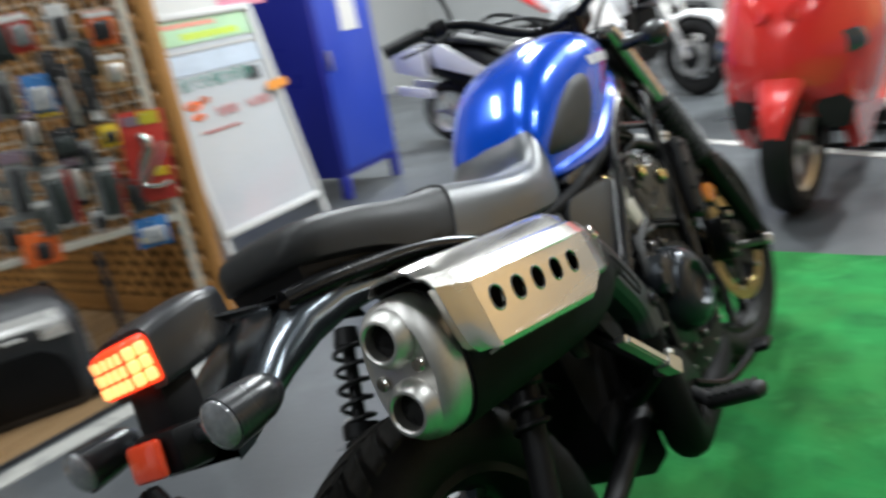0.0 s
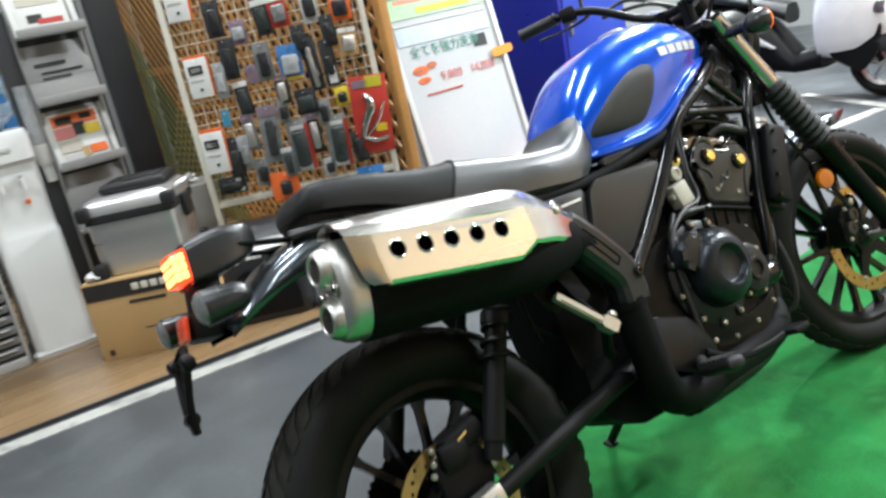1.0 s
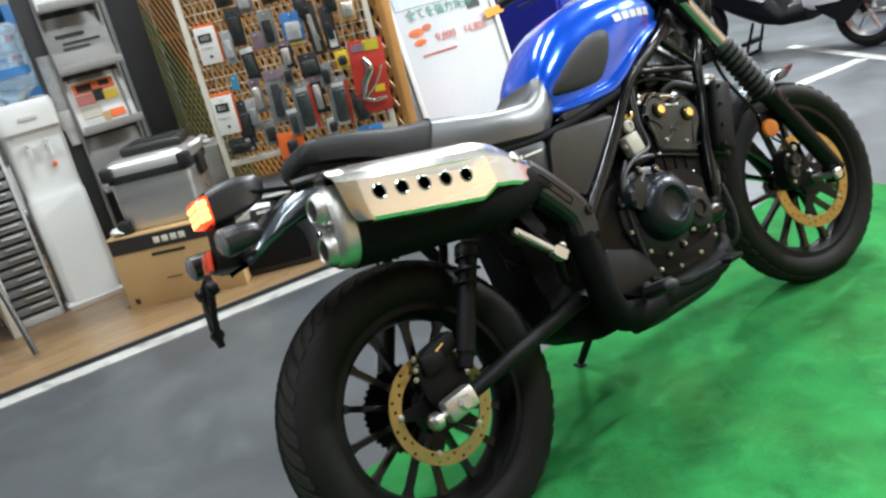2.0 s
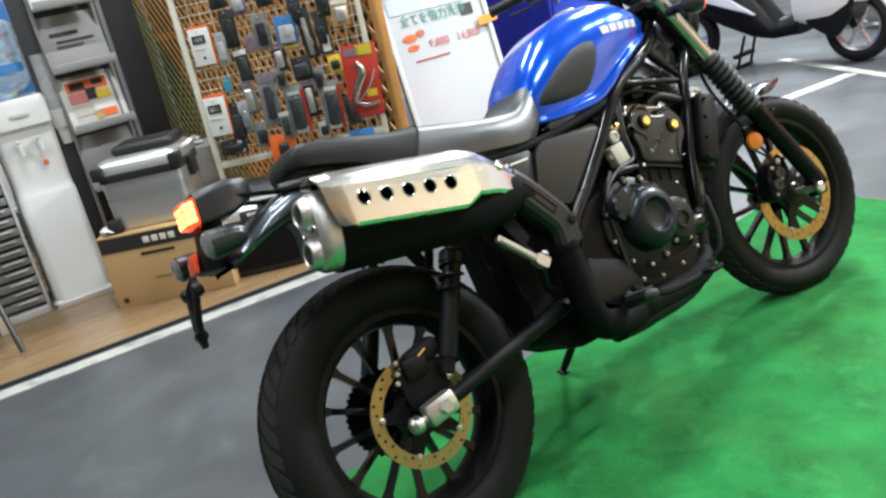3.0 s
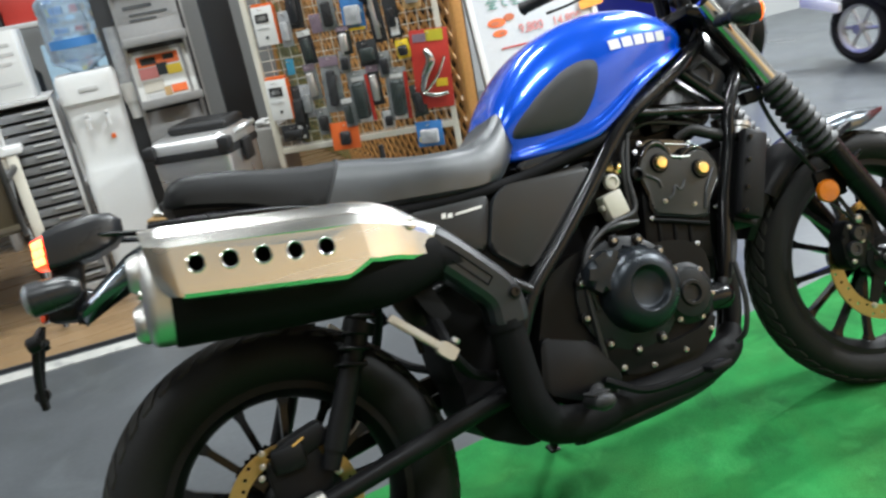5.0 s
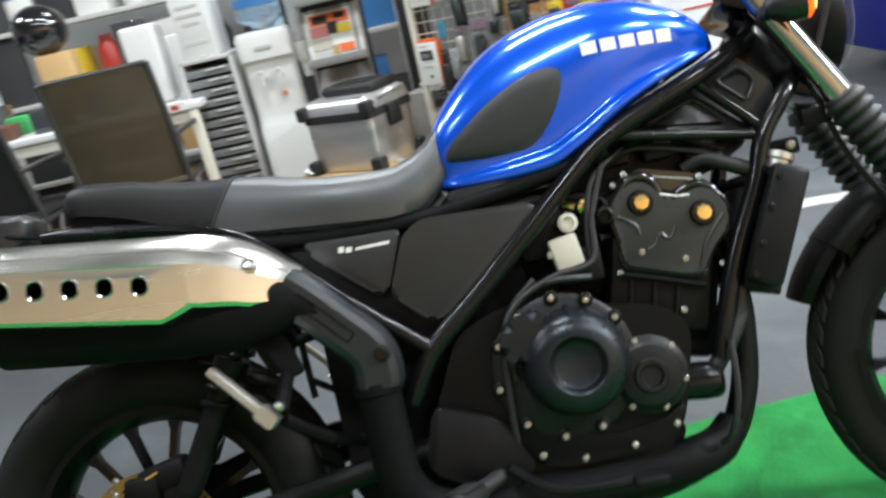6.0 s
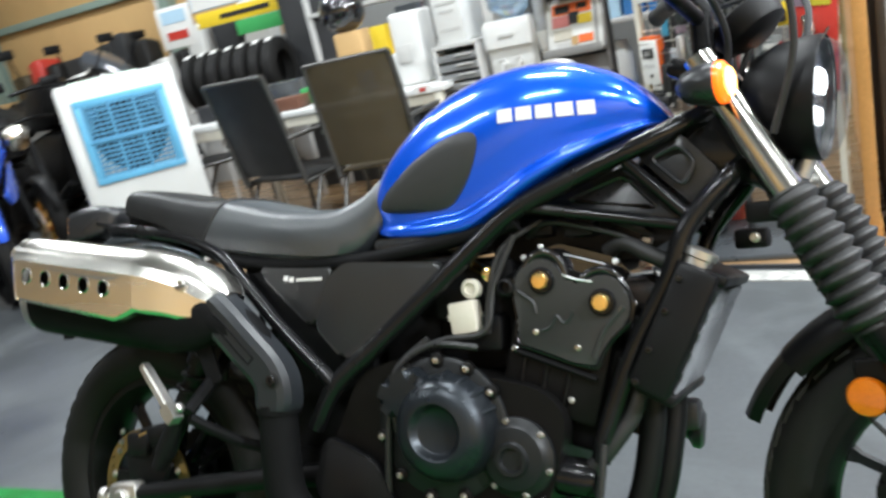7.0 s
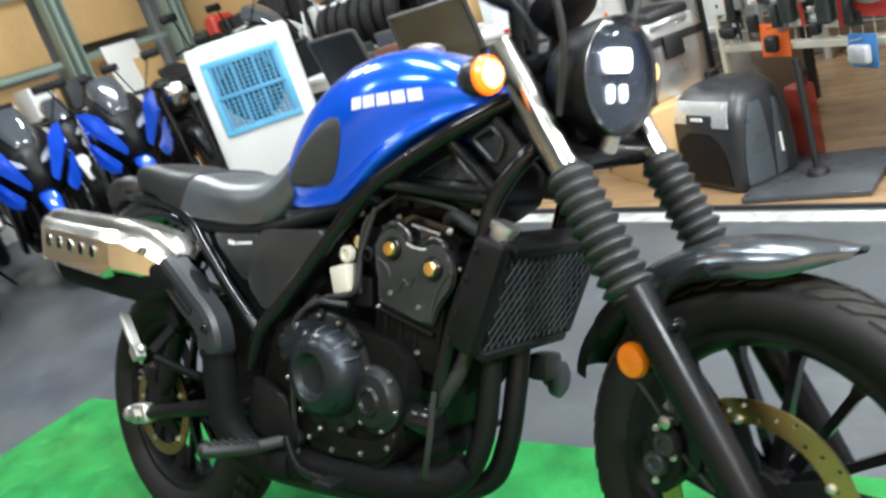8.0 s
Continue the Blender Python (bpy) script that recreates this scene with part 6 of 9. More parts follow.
def pack(name, x, z, w, h, card, blob, label, band=None, y=-0.03, bars=(), lump=(0.7, 0.55, 0.03), cat="accessory pack"):
    """A hanging pack: a card, a moulded lump, a printed band and plain bars for its writing."""
    p = thing(name, label, cat, RF @ pose(x, y, z - 0.012, random.uniform(-2, 2), random.uniform(-4, 4), random.uniform(-9, 9)), "hanging goods")
    bm = bmesh.new()
    box(bm, (0, 0, 0), (w, 0.005, h), 0.0015)
    part("card", bm, card, p)
    if blob:
        bm = bmesh.new()
        box(bm, (0, -lump[2] / 2 - 0.002, -h * 0.06), (w * lump[0], lump[2], h * lump[1]), min(w, h, lump[2] * 2) * 0.16, None, 3)
        box(bm, (w * 0.05, -lump[2] * 0.7, -h * 0.02), (w * lump[0] * 0.55, lump[2] * 0.9, h * lump[1] * 0.6), 0.006, pose(0, 0, 0, 0, random.uniform(-25, 25)).to_3x3().to_4x4())
        part("product", bm, blob, p)
    if band:
        bm = bmesh.new()
        box(bm, (0, -0.0045, h * 0.40), (w * 0.98, 0.003, h * 0.16), 0)
        part("header", bm, band, p)
    for bx, bz, bw, bh, bmatr in bars:
        bm = bmesh.new()
        box(bm, (bx * w, -0.0042, bz * h), (bw * w, 0.0025, bh * h), 0)
        part("print", bm, bmatr, p)
    bm = bmesh.new()
    tube(bm, curve([(0, 0.024, h / 2 - 0.012), (0, -0.02, h / 2 - 0.014), (0, -0.05, h / 2 - 0.008)], 3), 0.0022, 6)
    part("hook", bm, STEEL, p)
    return p


def white_pack(x, z, w=0.095, h=0.165):
    p = pack("boxed_gadget", x, z, w, h, PAPER, None, "white and orange boxed gadget hanging on the grid", None, -0.045, ((-0.05, 0.20, 0.62, 0.22, INK), (-0.05, 0.20, 0.42, 0.12, GREYP), (-0.08, -0.06, 0.60, 0.03, GREYP), (0.02, -0.30, 0.12, 0.07, INK)))
    for ob in list(p.children):
        if ob.name.startswith("card"):
            bpy.data.objects.remove(ob)
    bm = bmesh.new()
    box(bm, (0, 0.016, 0), (w, 0.036, h), 0.002)
    part("carton", bm, PAPER, p)
    bm = bmesh.new()
    box(bm, (w / 2 + 0.002, 0.016, 0), (0.004, 0.034, h * 0.99), 0)
    box(bm, (0, 0.016, h / 2 + 0.006), (w * 0.9, 0.032, 0.012), 0)
    part("sleeve", bm, ORANGE, p)
    return p


MAUVE = mat("mauve_print", (0.22, 0.16, 0.20), 0.35, 0, 0.3, 20, 60)
SMOKE = mat("grey_blister", (0.20, 0.21, 0.21), 0.18, 0, 0.45, 25, 90, rvar=0.1)
DARKG = mat("green_black_rubber", (0.022, 0.030, 0.028), 0.45, 0, 0.3, 20, 90)
random.seed(3)
white_pack(0.081, 1.05)
white_pack(0.062, 0.729, 0.10, 0.18)
white_pack(0.075, 1.37)
pack("cable_pack", 0.142, 0.675, 0.065, 0.20, DARK, SOFT, "black cable in a dark pack", None, bars=((0, -0.42, 0.7, 0.07, PAPER),))
pack("clip_pack", 0.095, 0.572, 0.125, 0.075, DARK, SOFT, "small black clip in a pack", None, bars=((0.2, -0.3, 0.4, 0.2, PAPER),))
pack("clear_pack", 0.185, 0.70, 0.05, 0.15, CLEARP, SMOKE, "small clear pack behind the cable", None)
pack("clear_pack", 0.165, 1.02, 0.05, 0.15, CLEARP, CLEARP, "small clear pack beside the white box", None)
pack("teal_pack", 0.145, 0.86, 0.035, 0.07, mat("teal_print", (0.05, 0.25, 0.38), 0.4), None, "small teal tag on the grid", None)
pack("pouch", 0.313, 0.755, 0.085, 0.25, SMOKE, DARK, "mauve pouch with dark straps inside", MAUVE, lump=(0.45, 0.62, 0.03))
pack("blister_pack", 0.470, 1.035, 0.10, 0.15, BLUEP, CLEARP, "blue blister pack with a clear dome", None, bars=((0, -0.44, 0.9, 0.08, YELLOWP), (0.1, 0.05, 0.6, 0.12, SKYP)))
pack("gauge_pack", 0.560, 1.01, 0.062, 0.23, DARK, STEEL, "steel gauge on a dark card", None, lump=(0.35, 0.75, 0.02))
pack("gauge_pack", 0.632, 1.00, 0.060, 0.20, DARK, PLASTIC, "long black gauge pack with a white foot", None, bars=((0.05, -0.26, 0.6, 0.36, PAPER),), lump=(0.5, 0.4, 0.025))
pack("grip_pack", 0.430, 0.68, 0.095, 0.23, SMOKE, DARKG, "pair of dark grips in a red-edged blister", None, bars=((0.43, -0.05, 0.16, 0.9, REDP), (0, -0.44, 0.6, 0.10, PAPER), (0, 0.34, 0.6, 0.08, GREYP)), lump=(0.6, 0.7, 0.045))
pack("grip_pack", 0.595, 0.665, 0.095, 0.23, SMOKE, DARKG, "pair of dark grips in a red-edged blister", None, bars=((0.43, -0.05, 0.16, 0.9, REDP), (0, -0.44, 0.6, 0.10, PAPER), (0, 0.34, 0.6, 0.08, PAPER)), lump=(0.6, 0.7, 0.045))
red = pack("lever_pack", 0.762, 0.745, 0.165, 0.34, REDP, None, "silver lever on a red card", None, bars=((0.15, 0.42, 0.45, 0.14, mat("lime_yellow_print", (0.55, 0.48, 0.04), 0.4)), (-0.22, 0.40, 0.4, 0.10, MAUVE), (0.22, -0.18, 0.3, 0.10, YELLOWP)))
bm = bmesh.new()
tube(bm, curve([(-0.02, -0.02, 0.09), (0.0, -0.03, 0.04), (-0.03, -0.03, -0.02), (-0.05, -0.02, -0.09)], 4), [0.014, 0.022, 0.018, 0.012], 10)
tube(bm, curve([(0.06, -0.02, 0.05), (0.02, -0.03, -0.03), (-0.04, -0.02, -0.10)], 4), 0.006, 8)
tube(bm, curve([(-0.05, -0.02, -0.095), (0.0, -0.03, -0.11), (0.06, -0.02, -0.105)], 4), 0.010, 10)
part("lever", bm, CHROME, red, "polished silver lever")
pack("orange_pack", 0.320, 0.520, 0.125, 0.125, ORANGE, PLASTIC, "orange pack with a dark clamp", None, lump=(0.4, 0.5, 0.04))
bluep = pack("spray_pack", 0.700, 0.465, 0.12, 0.115, BLUEP, CLEARP, "blue pack with a yellow dot", None)
bm = bmesh.new()
lathe(bm, [(0.018, 0), (0.016, 0.004), (0, 0.005)], (-0.03, -0.022, -0.02), (0, -1, 0), 16)
part("dot", bm, YELLOWP, bluep)
for x, z, w, h, c, b_, hd in ((0.29, 1.20, 0.07, 0.10, MAUVE, CLEARP, None), (0.47, 1.25, 0.08, 0.13, REDP, SMOKE, PAPER), (0.60, 1.25, 0.07, 0.15, GREYP, PLASTIC, None), (0.73, 1.22, 0.09, 0.12, ORANGE, PLASTIC, PAPER), (0.73, 1.07, 0.08, 0.12, CARTON, STEEL, PAPER), (0.30, 1.02, 0.05, 0.08, MAUVE, None, None), (0.655, 0.85, 0.06, 0.08, YELLOWP, PLASTIC, None), (0.50, 0.86, 0.09, 0.11, DARK, DARKG, None), (0.39, 0.84, 0.05, 0.10, SMOKE, PLASTIC, None), (0.24, 0.60, 0.06, 0.12, SMOKE, SOFT, None), (0.53, 0.56, 0.05, 0.08, GREYP, SOFT, None)):
    pack("hanging_pack", x, z, w, h, c, b_, "small accessory in a hanging blister pack", hd)
for k, (x, z, w, h) in enumerate(((0.22, 1.10, 0.07, 0.17), (0.36, 1.06, 0.07, 0.16), (0.41, 0.93, 0.06, 0.12), (0.24, 0.93, 0.06, 0.15), (0.56, 0.80, 0.06, 0.11), (0.68, 0.62, 0.06, 0.14), (0.50, 0.72, 0.055, 0.18), (0.36, 0.62, 0.05, 0.13), (0.66, 1.13, 0.06, 0.13), (0.53, 1.12, 0.06, 0.12), (0.23, 0.78, 0.055, 0.16), (0.40, 1.24, 0.07, 0.15), (0.20, 1.27, 0.07, 0.15))):
    pack("hanging_pack", x, z, w, h, [DARK, SMOKE, DARKG][k % 3], [PLASTIC, SOFT, STEEL, DARKG][k % 4], "dark accessory in a hanging blister pack", [None, None, MAUVE, PAPER][k % 4], lump=(0.6, 0.65, 0.03))
cards = [DARK, SMOKE, REDP, BLUEP, PAPER, SMOKE, DARK, MAUVE]
for k in range(18):
    pack("hanging_pack", 0.08 + (k % 6) * 0.135 + random.uniform(-0.02, 0.02), 1.50 + (k // 6) * 0.19 + random.uniform(-0.02, 0.02), random.uniform(0.06, 0.10), random.uniform(0.12, 0.17), cards[k % 8], [PLASTIC, STEEL, SMOKE][k % 3], "small accessory in a hanging blister pack", [None, PAPER, REDP, None][k % 4])
can = thing("oil_bottle", "dark red oil can standing under the rack", "bottle", pose(0.86, 2.46, 0.012, 0, 0, -20))
bm = bmesh.new()
box(bm, (0, 0, 0.15), (0.10, 0.075, 0.30), 0.018, None, 3)
rod(bm, (0.02, 0, 0.29), (0.02, 0, 0.34), 0.02)
part("body", bm, mat("dark_red_plastic", (0.20, 0.03, 0.02), 0.4, 0, 0.25, 8, 60), can)
bm = bmesh.new()
rod(bm, (0.02, 0, 0.335), (0.02, 0, 0.36), 0.023)
part("cap", bm, SOFT, can)
# tall dark board standing behind the magazine rack
bm = bmesh.new()
box(bm, (0.585, 3.35, 1.25), (0.155, 0.05, 2.5), 0.006)
single("dark_board", bm, DARK, "tall charcoal board standing beside the lattice", "board")

# ---------------------------------------------------------------- carton and top case
carton = thing("cardboard_box", "brown cardboard carton with a black printed band", "box", pose(0.270, 2.500, 0.012, 0, 0, -35.5) @ Matrix.Diagonal((0.97, 0.97, 1.10, 1)))
bm = bmesh.new()
box(bm, (0, 0, 0.155), (0.57, 0.42, 0.31), 0.004)
part("body", bm, CARTON, carton)
bm = bmesh.new()
box(bm, (0, -0.2115, 0.272), (0.555, 0.003, 0.062), 0)
part("band", bm, INK, carton, "black printed band")
for k in range(4):
    bm = bmesh.new()
    box(bm, (-0.055 + k * 0.040, -0.2135, 0.272), (0.030, 0.003, 0.026), 0.002)
    part("maker_mark", bm, PALEINK, carton, "pale mark of plain blocks")
for bx, bz, bw, bh in ((-0.02, 0.215, 0.16, 0.012), (-0.24, 0.03, 0.022, 0.022), (0.20, 0.075, 0.055, 0.028), (-0.03, 0.105, 0.075, 0.004)):
    bm = bmesh.new()
    box(bm, (bx, -0.2115, bz), (bw, 0.002, bh), 0)
    part("print", bm, INK, carton, "small unreadable print")
bm = bmesh.new()
box(bm, (0, 0, 0.3115), (0.57, 0.05, 0.002), 0)
part("tape", bm, BEIGE, carton)

case = thing("top_case", "brushed aluminium top case with black corners and lid pad", "luggage case", pose(0.258, 2.515, 0.3565, 0, 0, -33) @ Matrix.Diagonal((0.97, 0.97, 1.05, 1)))
bm = bmesh.new()
rows = []
for z, s in ((0.0, 0.93), (0.02, 0.97), (0.20, 1.0), (0.215, 1.0)):
    rows.append([Vector((x * s, y * s, z)) for x, y in rounded([(-0.185, -0.165), (0.185, -0.165), (0.195, 0.165), (-0.195, 0.165)], 0.035, 4)])
skin(bm, rows)
part("body", bm, SILVERB, case, "brushed aluminium body")
bm = bmesh.new()
rows = []
for z, s in ((0.212, 1.03), (0.235, 1.035), (0.245, 1.02)):
    rows.append([Vector((x * s, y * s, z)) for x, y in rounded([(-0.185, -0.165), (0.185, -0.165), (0.195, 0.165), (-0.195, 0.165)], 0.035, 4)])
skin(bm, rows)
part("rim", bm, SOFT, case, "black rim seal")
bm = bmesh.new()
rows = []
for z, s in ((0.245, 1.02), (0.275, 1.0), (0.297, 0.93), (0.303, 0.85)):
    rows.append([Vector((x * s, y * s, z)) for x, y in rounded([(-0.185, -0.165), (0.185, -0.165), (0.195, 0.165), (-0.195, 0.165)], 0.035, 4)])
skin(bm, rows)
part("lid", bm, SILVERB, case, "silver lid")
bm = bmesh.new()
box(bm, (0.02, 0.03, 0.322), (0.29, 0.21, 0.040), 0.018, None, 3)
for k in range(5):
    box(bm, (0.02, -0.03 + k * 0.03, 0.3435), (0.22, 0.010, 0.007), 0.003)
part("lid_pad", bm, SOFT, case, "black rubber lid pad")
for x, y, z in ((-0.180, -0.160, 0.025), (0.180, -0.160, 0.025), (0.185, 0.155, 0.025), (-0.185, 0.155, 0.025)):
    bm = bmesh.new()
    box(bm, (x, y, z), (0.062, 0.062, 0.058), 0.012, None, 2)
    part("corner", bm, SOFT, case, "black corner guard")
for x, y in ((-0.178, -0.160), (0.180, -0.160)):
    bm = bmesh.new()
    box(bm, (x, y, 0.258), (0.058, 0.058, 0.058), 0.012, None, 2)
    part("corner", bm, SOFT, case, "black corner guard")
bm = bmesh.new()
box(bm, (0.205, 0.0, 0.20), (0.022, 0.09, 0.09), 0.006)
part("lock", bm, SOFT, case)
bm = bmesh.new()
tube(bm, curve([(0.195, -0.08, 0.285), (0.235, -0.05, 0.30), (0.235, 0.05, 0.30), (0.195, 0.08, 0.285)], 4), 0.012, 8)
part("handle", bm, SILVERB, case)
# crumpled white packing on the carton's corner and beside the case
for nm, at in (("plastic_wrap", (0.01, 2.50, 0.356)), ("plastic_wrap", (0.60, 2.83, 0.58))):
    bm = bmesh.new()
    made = bmesh.ops.create_icosphere(bm, subdivisions=3, radius=0.055)
    for v in made["verts"]:
        v.co *= 0.75 + 0.55 * noise.noise(v.co * 28)
        v.co.z = max(v.co.z * 0.5, -0.018)
    single(nm, bm, PAPER, "crumpled white plastic wrap on the carton" if at[2] < 0.5 else "crumpled white plastic wrap on a tall carton", "wrap", pose(at[0], at[1], at[2] + 0.014))
bm = bmesh.new()
box(bm, (0.61, 2.85, 0.295), (0.17, 0.28, 0.565), 0.006, pose(0, 0, 0, 0, 0, -29).to_3x3().to_4x4())
single("grey_carton", bm, mat("grey_card", (0.24, 0.23, 0.21), 0.7, 0, 0.15), "grey upright carton beside the rack", "box")

# ---------------------------------------------------------------- water dispenser, drawers, brochure rack
disp = thing("water_dispenser", "white floor-standing water dispenser with an upturned bottle", "water dispenser", pose(-0.126, 2.99, 0.012, 0, 0, -3) @ Matrix.Diagonal((0.97, 0.97, 0.98, 1)))
bm = bmesh.new()
rows = []
for z, w, d in ((0.0, 0.150, 0.155), (0.02, 0.152, 0.158), (0.035, 0.140, 0.148), (0.55, 0.134, 0.142), (0.56, 0.130, 0.136), (0.62, 0.130, 0.120), (0.86, 0.134, 0.126), (0.88, 0.138, 0.150), (0.985, 0.138, 0.152), (1.01, 0.128, 0.142)):
    rows.append([Vector((x * w / 0.14, y * d / 0.15, z)) for x, y in rounded([(-0.14, -0.15), (0.14, -0.15), (0.14, 0.15), (-0.14, 0.15)], 0.045, 4)])
skin(bm, rows)
part("body", bm, WHITEP, disp, "white plastic body", 35)
for x, c in ((-0.045, BLUEP), (0.045, REDP)):
    bm = bmesh.new()
    rod(bm, (x, -0.115, 0.80), (x, -0.165, 0.795), 0.013)
    rod(bm, (x, -0.160, 0.80), (x, -0.160, 0.755), 0.010)
    tap = part("tap", bm, WHITEP, disp, "white tap")
    bm = bmesh.new()
    box(bm, (x, -0.150, 0.818), (0.020, 0.040, 0.010), 0.003)
    part("lever", bm, GREYP, tap)
bm = bmesh.new()
box(bm, (0.045, -0.128, 0.70), (0.020, 0.004, 0.022), 0.002)
part("warning_tag", bm, ORANGE, disp)
bm = bmesh.new()
box(bm, (0, -0.1545, 0.935), (0.085, 0.004, 0.020), 0.002)
part("name_strip", bm, GREYP, disp)
bm = bmesh.new()
lathe(bm, [(0.045, 0.0), (0.07, 0.03), (0.120, 0.055), (0.128, 0.075), (0.124, 0.10), (0.129, 0.115), (0.129, 0.165), (0.124, 0.18), (0.129, 0.195), (0.129, 0.25), (0.122, 0.27), (0.129, 0.29), (0.128, 0.33), (0.10, 0.355), (0.03, 0.36)], (0, 0, 1.005), (0, 0, 1), 36)
bottle = part("bottle", bm, WATER, disp, "blue translucent water bottle", 60)
bm = bmesh.new()
rows = []
for z in (1.125, 1.165):
    rows.append([Vector((0.1315 * math.cos(a), 0.1315 * math.sin(a), z)) for a in np.linspace(-2.5, -0.7, 16)] + [Vector((0.1295 * math.cos(a), 0.1295 * math.sin(a), z)) for a in np.linspace(-0.7, -2.5, 16)])
skin(bm, rows)
part("bottle_label", bm, BLUEP, bottle, "blue label")
# cup tube on the dispenser's flank
bm = bmesh.new()
rod(bm, (0.175, -0.06, 1.18), (0.175, -0.06, 0.90), 0.040, seg=22)
cups = part("cup_tube", bm, CLEARP, disp, "clear tube of paper cups")
bm = bmesh.new()
rod(bm, (0.175, -0.06, 0.92), (0.175, -0.06, 0.83), 0.046, 0.040, 22)
rod(bm, (0.175, -0.06, 0.83), (0.175, -0.06, 0.75), 0.034, 0.027, 22)
part("cup_holder", bm, PAPER, cups)

draw = thing("drawer_cabinet", "grey cabinet with a tall stack of shallow drawers", "drawer cabinet", pose(-0.415, 3.02, 0.012, 0, 0, -2) @ Matrix.Diagonal((0.80, 0.92, 1.005, 1)))
bm = bmesh.new()
for x in (-0.150, 0.150):
    box(bm, (x, 0, 0.46), (0.018, 0.36, 0.92), 0.003)
box(bm, (0, 0, 0.912), (0.318, 0.36, 0.018), 0.003)
box(bm, (0, 0, 0.02), (0.318, 0.36, 0.04), 0.003)
box(bm, (0, 0.172, 0.46), (0.30, 0.012, 0.88), 0)
part("carcass", bm, GREYP, draw, "light grey carcass")
for k in range(17):
    bm = bmesh.new()
    z = 0.075 + k * 0.0487
    box(bm, (0, -0.010 - (0.010 if k % 5 == 2 else 0), z), (0.276, 0.33, 0.034), 0.004)
    dr = part("drawer", bm, mat("drawer_grey", (0.20, 0.205, 0.21), 0.4, 0, 0.2) if k == 0 else bpy.data.materials["drawer_grey"], draw, "dark grey drawer" if k == 0 else "")
    bm = bmesh.new()
    box(bm, (0.05, -0.181 - (0.010 if k % 5 == 2 else 0), z + 0.010), (0.12, 0.012, 0.008), 0.003)
    part("pull", bm, GREYP, dr)

wb = thing("white_box", "white carton with grey print on the drawer cabinet", "box", pose(-0.43, 3.00, 0.9385, 0, 0, -8))
bm = bmesh.new()
box(bm, (0, 0, 0.15), (0.17, 0.20, 0.30), 0.004)
part("carton", bm, WHITEP, wb)
for bz, bw in ((0.24, 0.11), (0.20, 0.13), (0.16, 0.09), (0.07, 0.12)):
    bm = bmesh.new()
    box(bm, (0, -0.1005, bz), (bw, 0.003, 0.014), 0)
    part("print", bm, GREYP, wb, "grey unreadable print")
RACKG = mat("grey_rack_steel", (0.30, 0.30, 0.30), 0.4, 0.2, 0.12)
brochure = thing("brochure_rack", "grey tiered rack holding magazines and leaflets", "magazine rack", pose(0.205, 2.83, 0.002))
bm = bmesh.new()
for x in (-0.135, 0.135):
    box(bm, (x, 0.06, 0.75), (0.016, 0.016, 1.50), 0.002)
    box(bm, (x, 0.0, 0.012), (0.024, 0.36, 0.024), 0.004)
part("stand", bm, RACKG, brochure)
bm = bmesh.new()
box(bm, (-0.03, 0.085, 0.74), (0.38, 0.012, 1.46), 0.002)
part("back_panel", bm, DARK, brochure, "charcoal back panel")
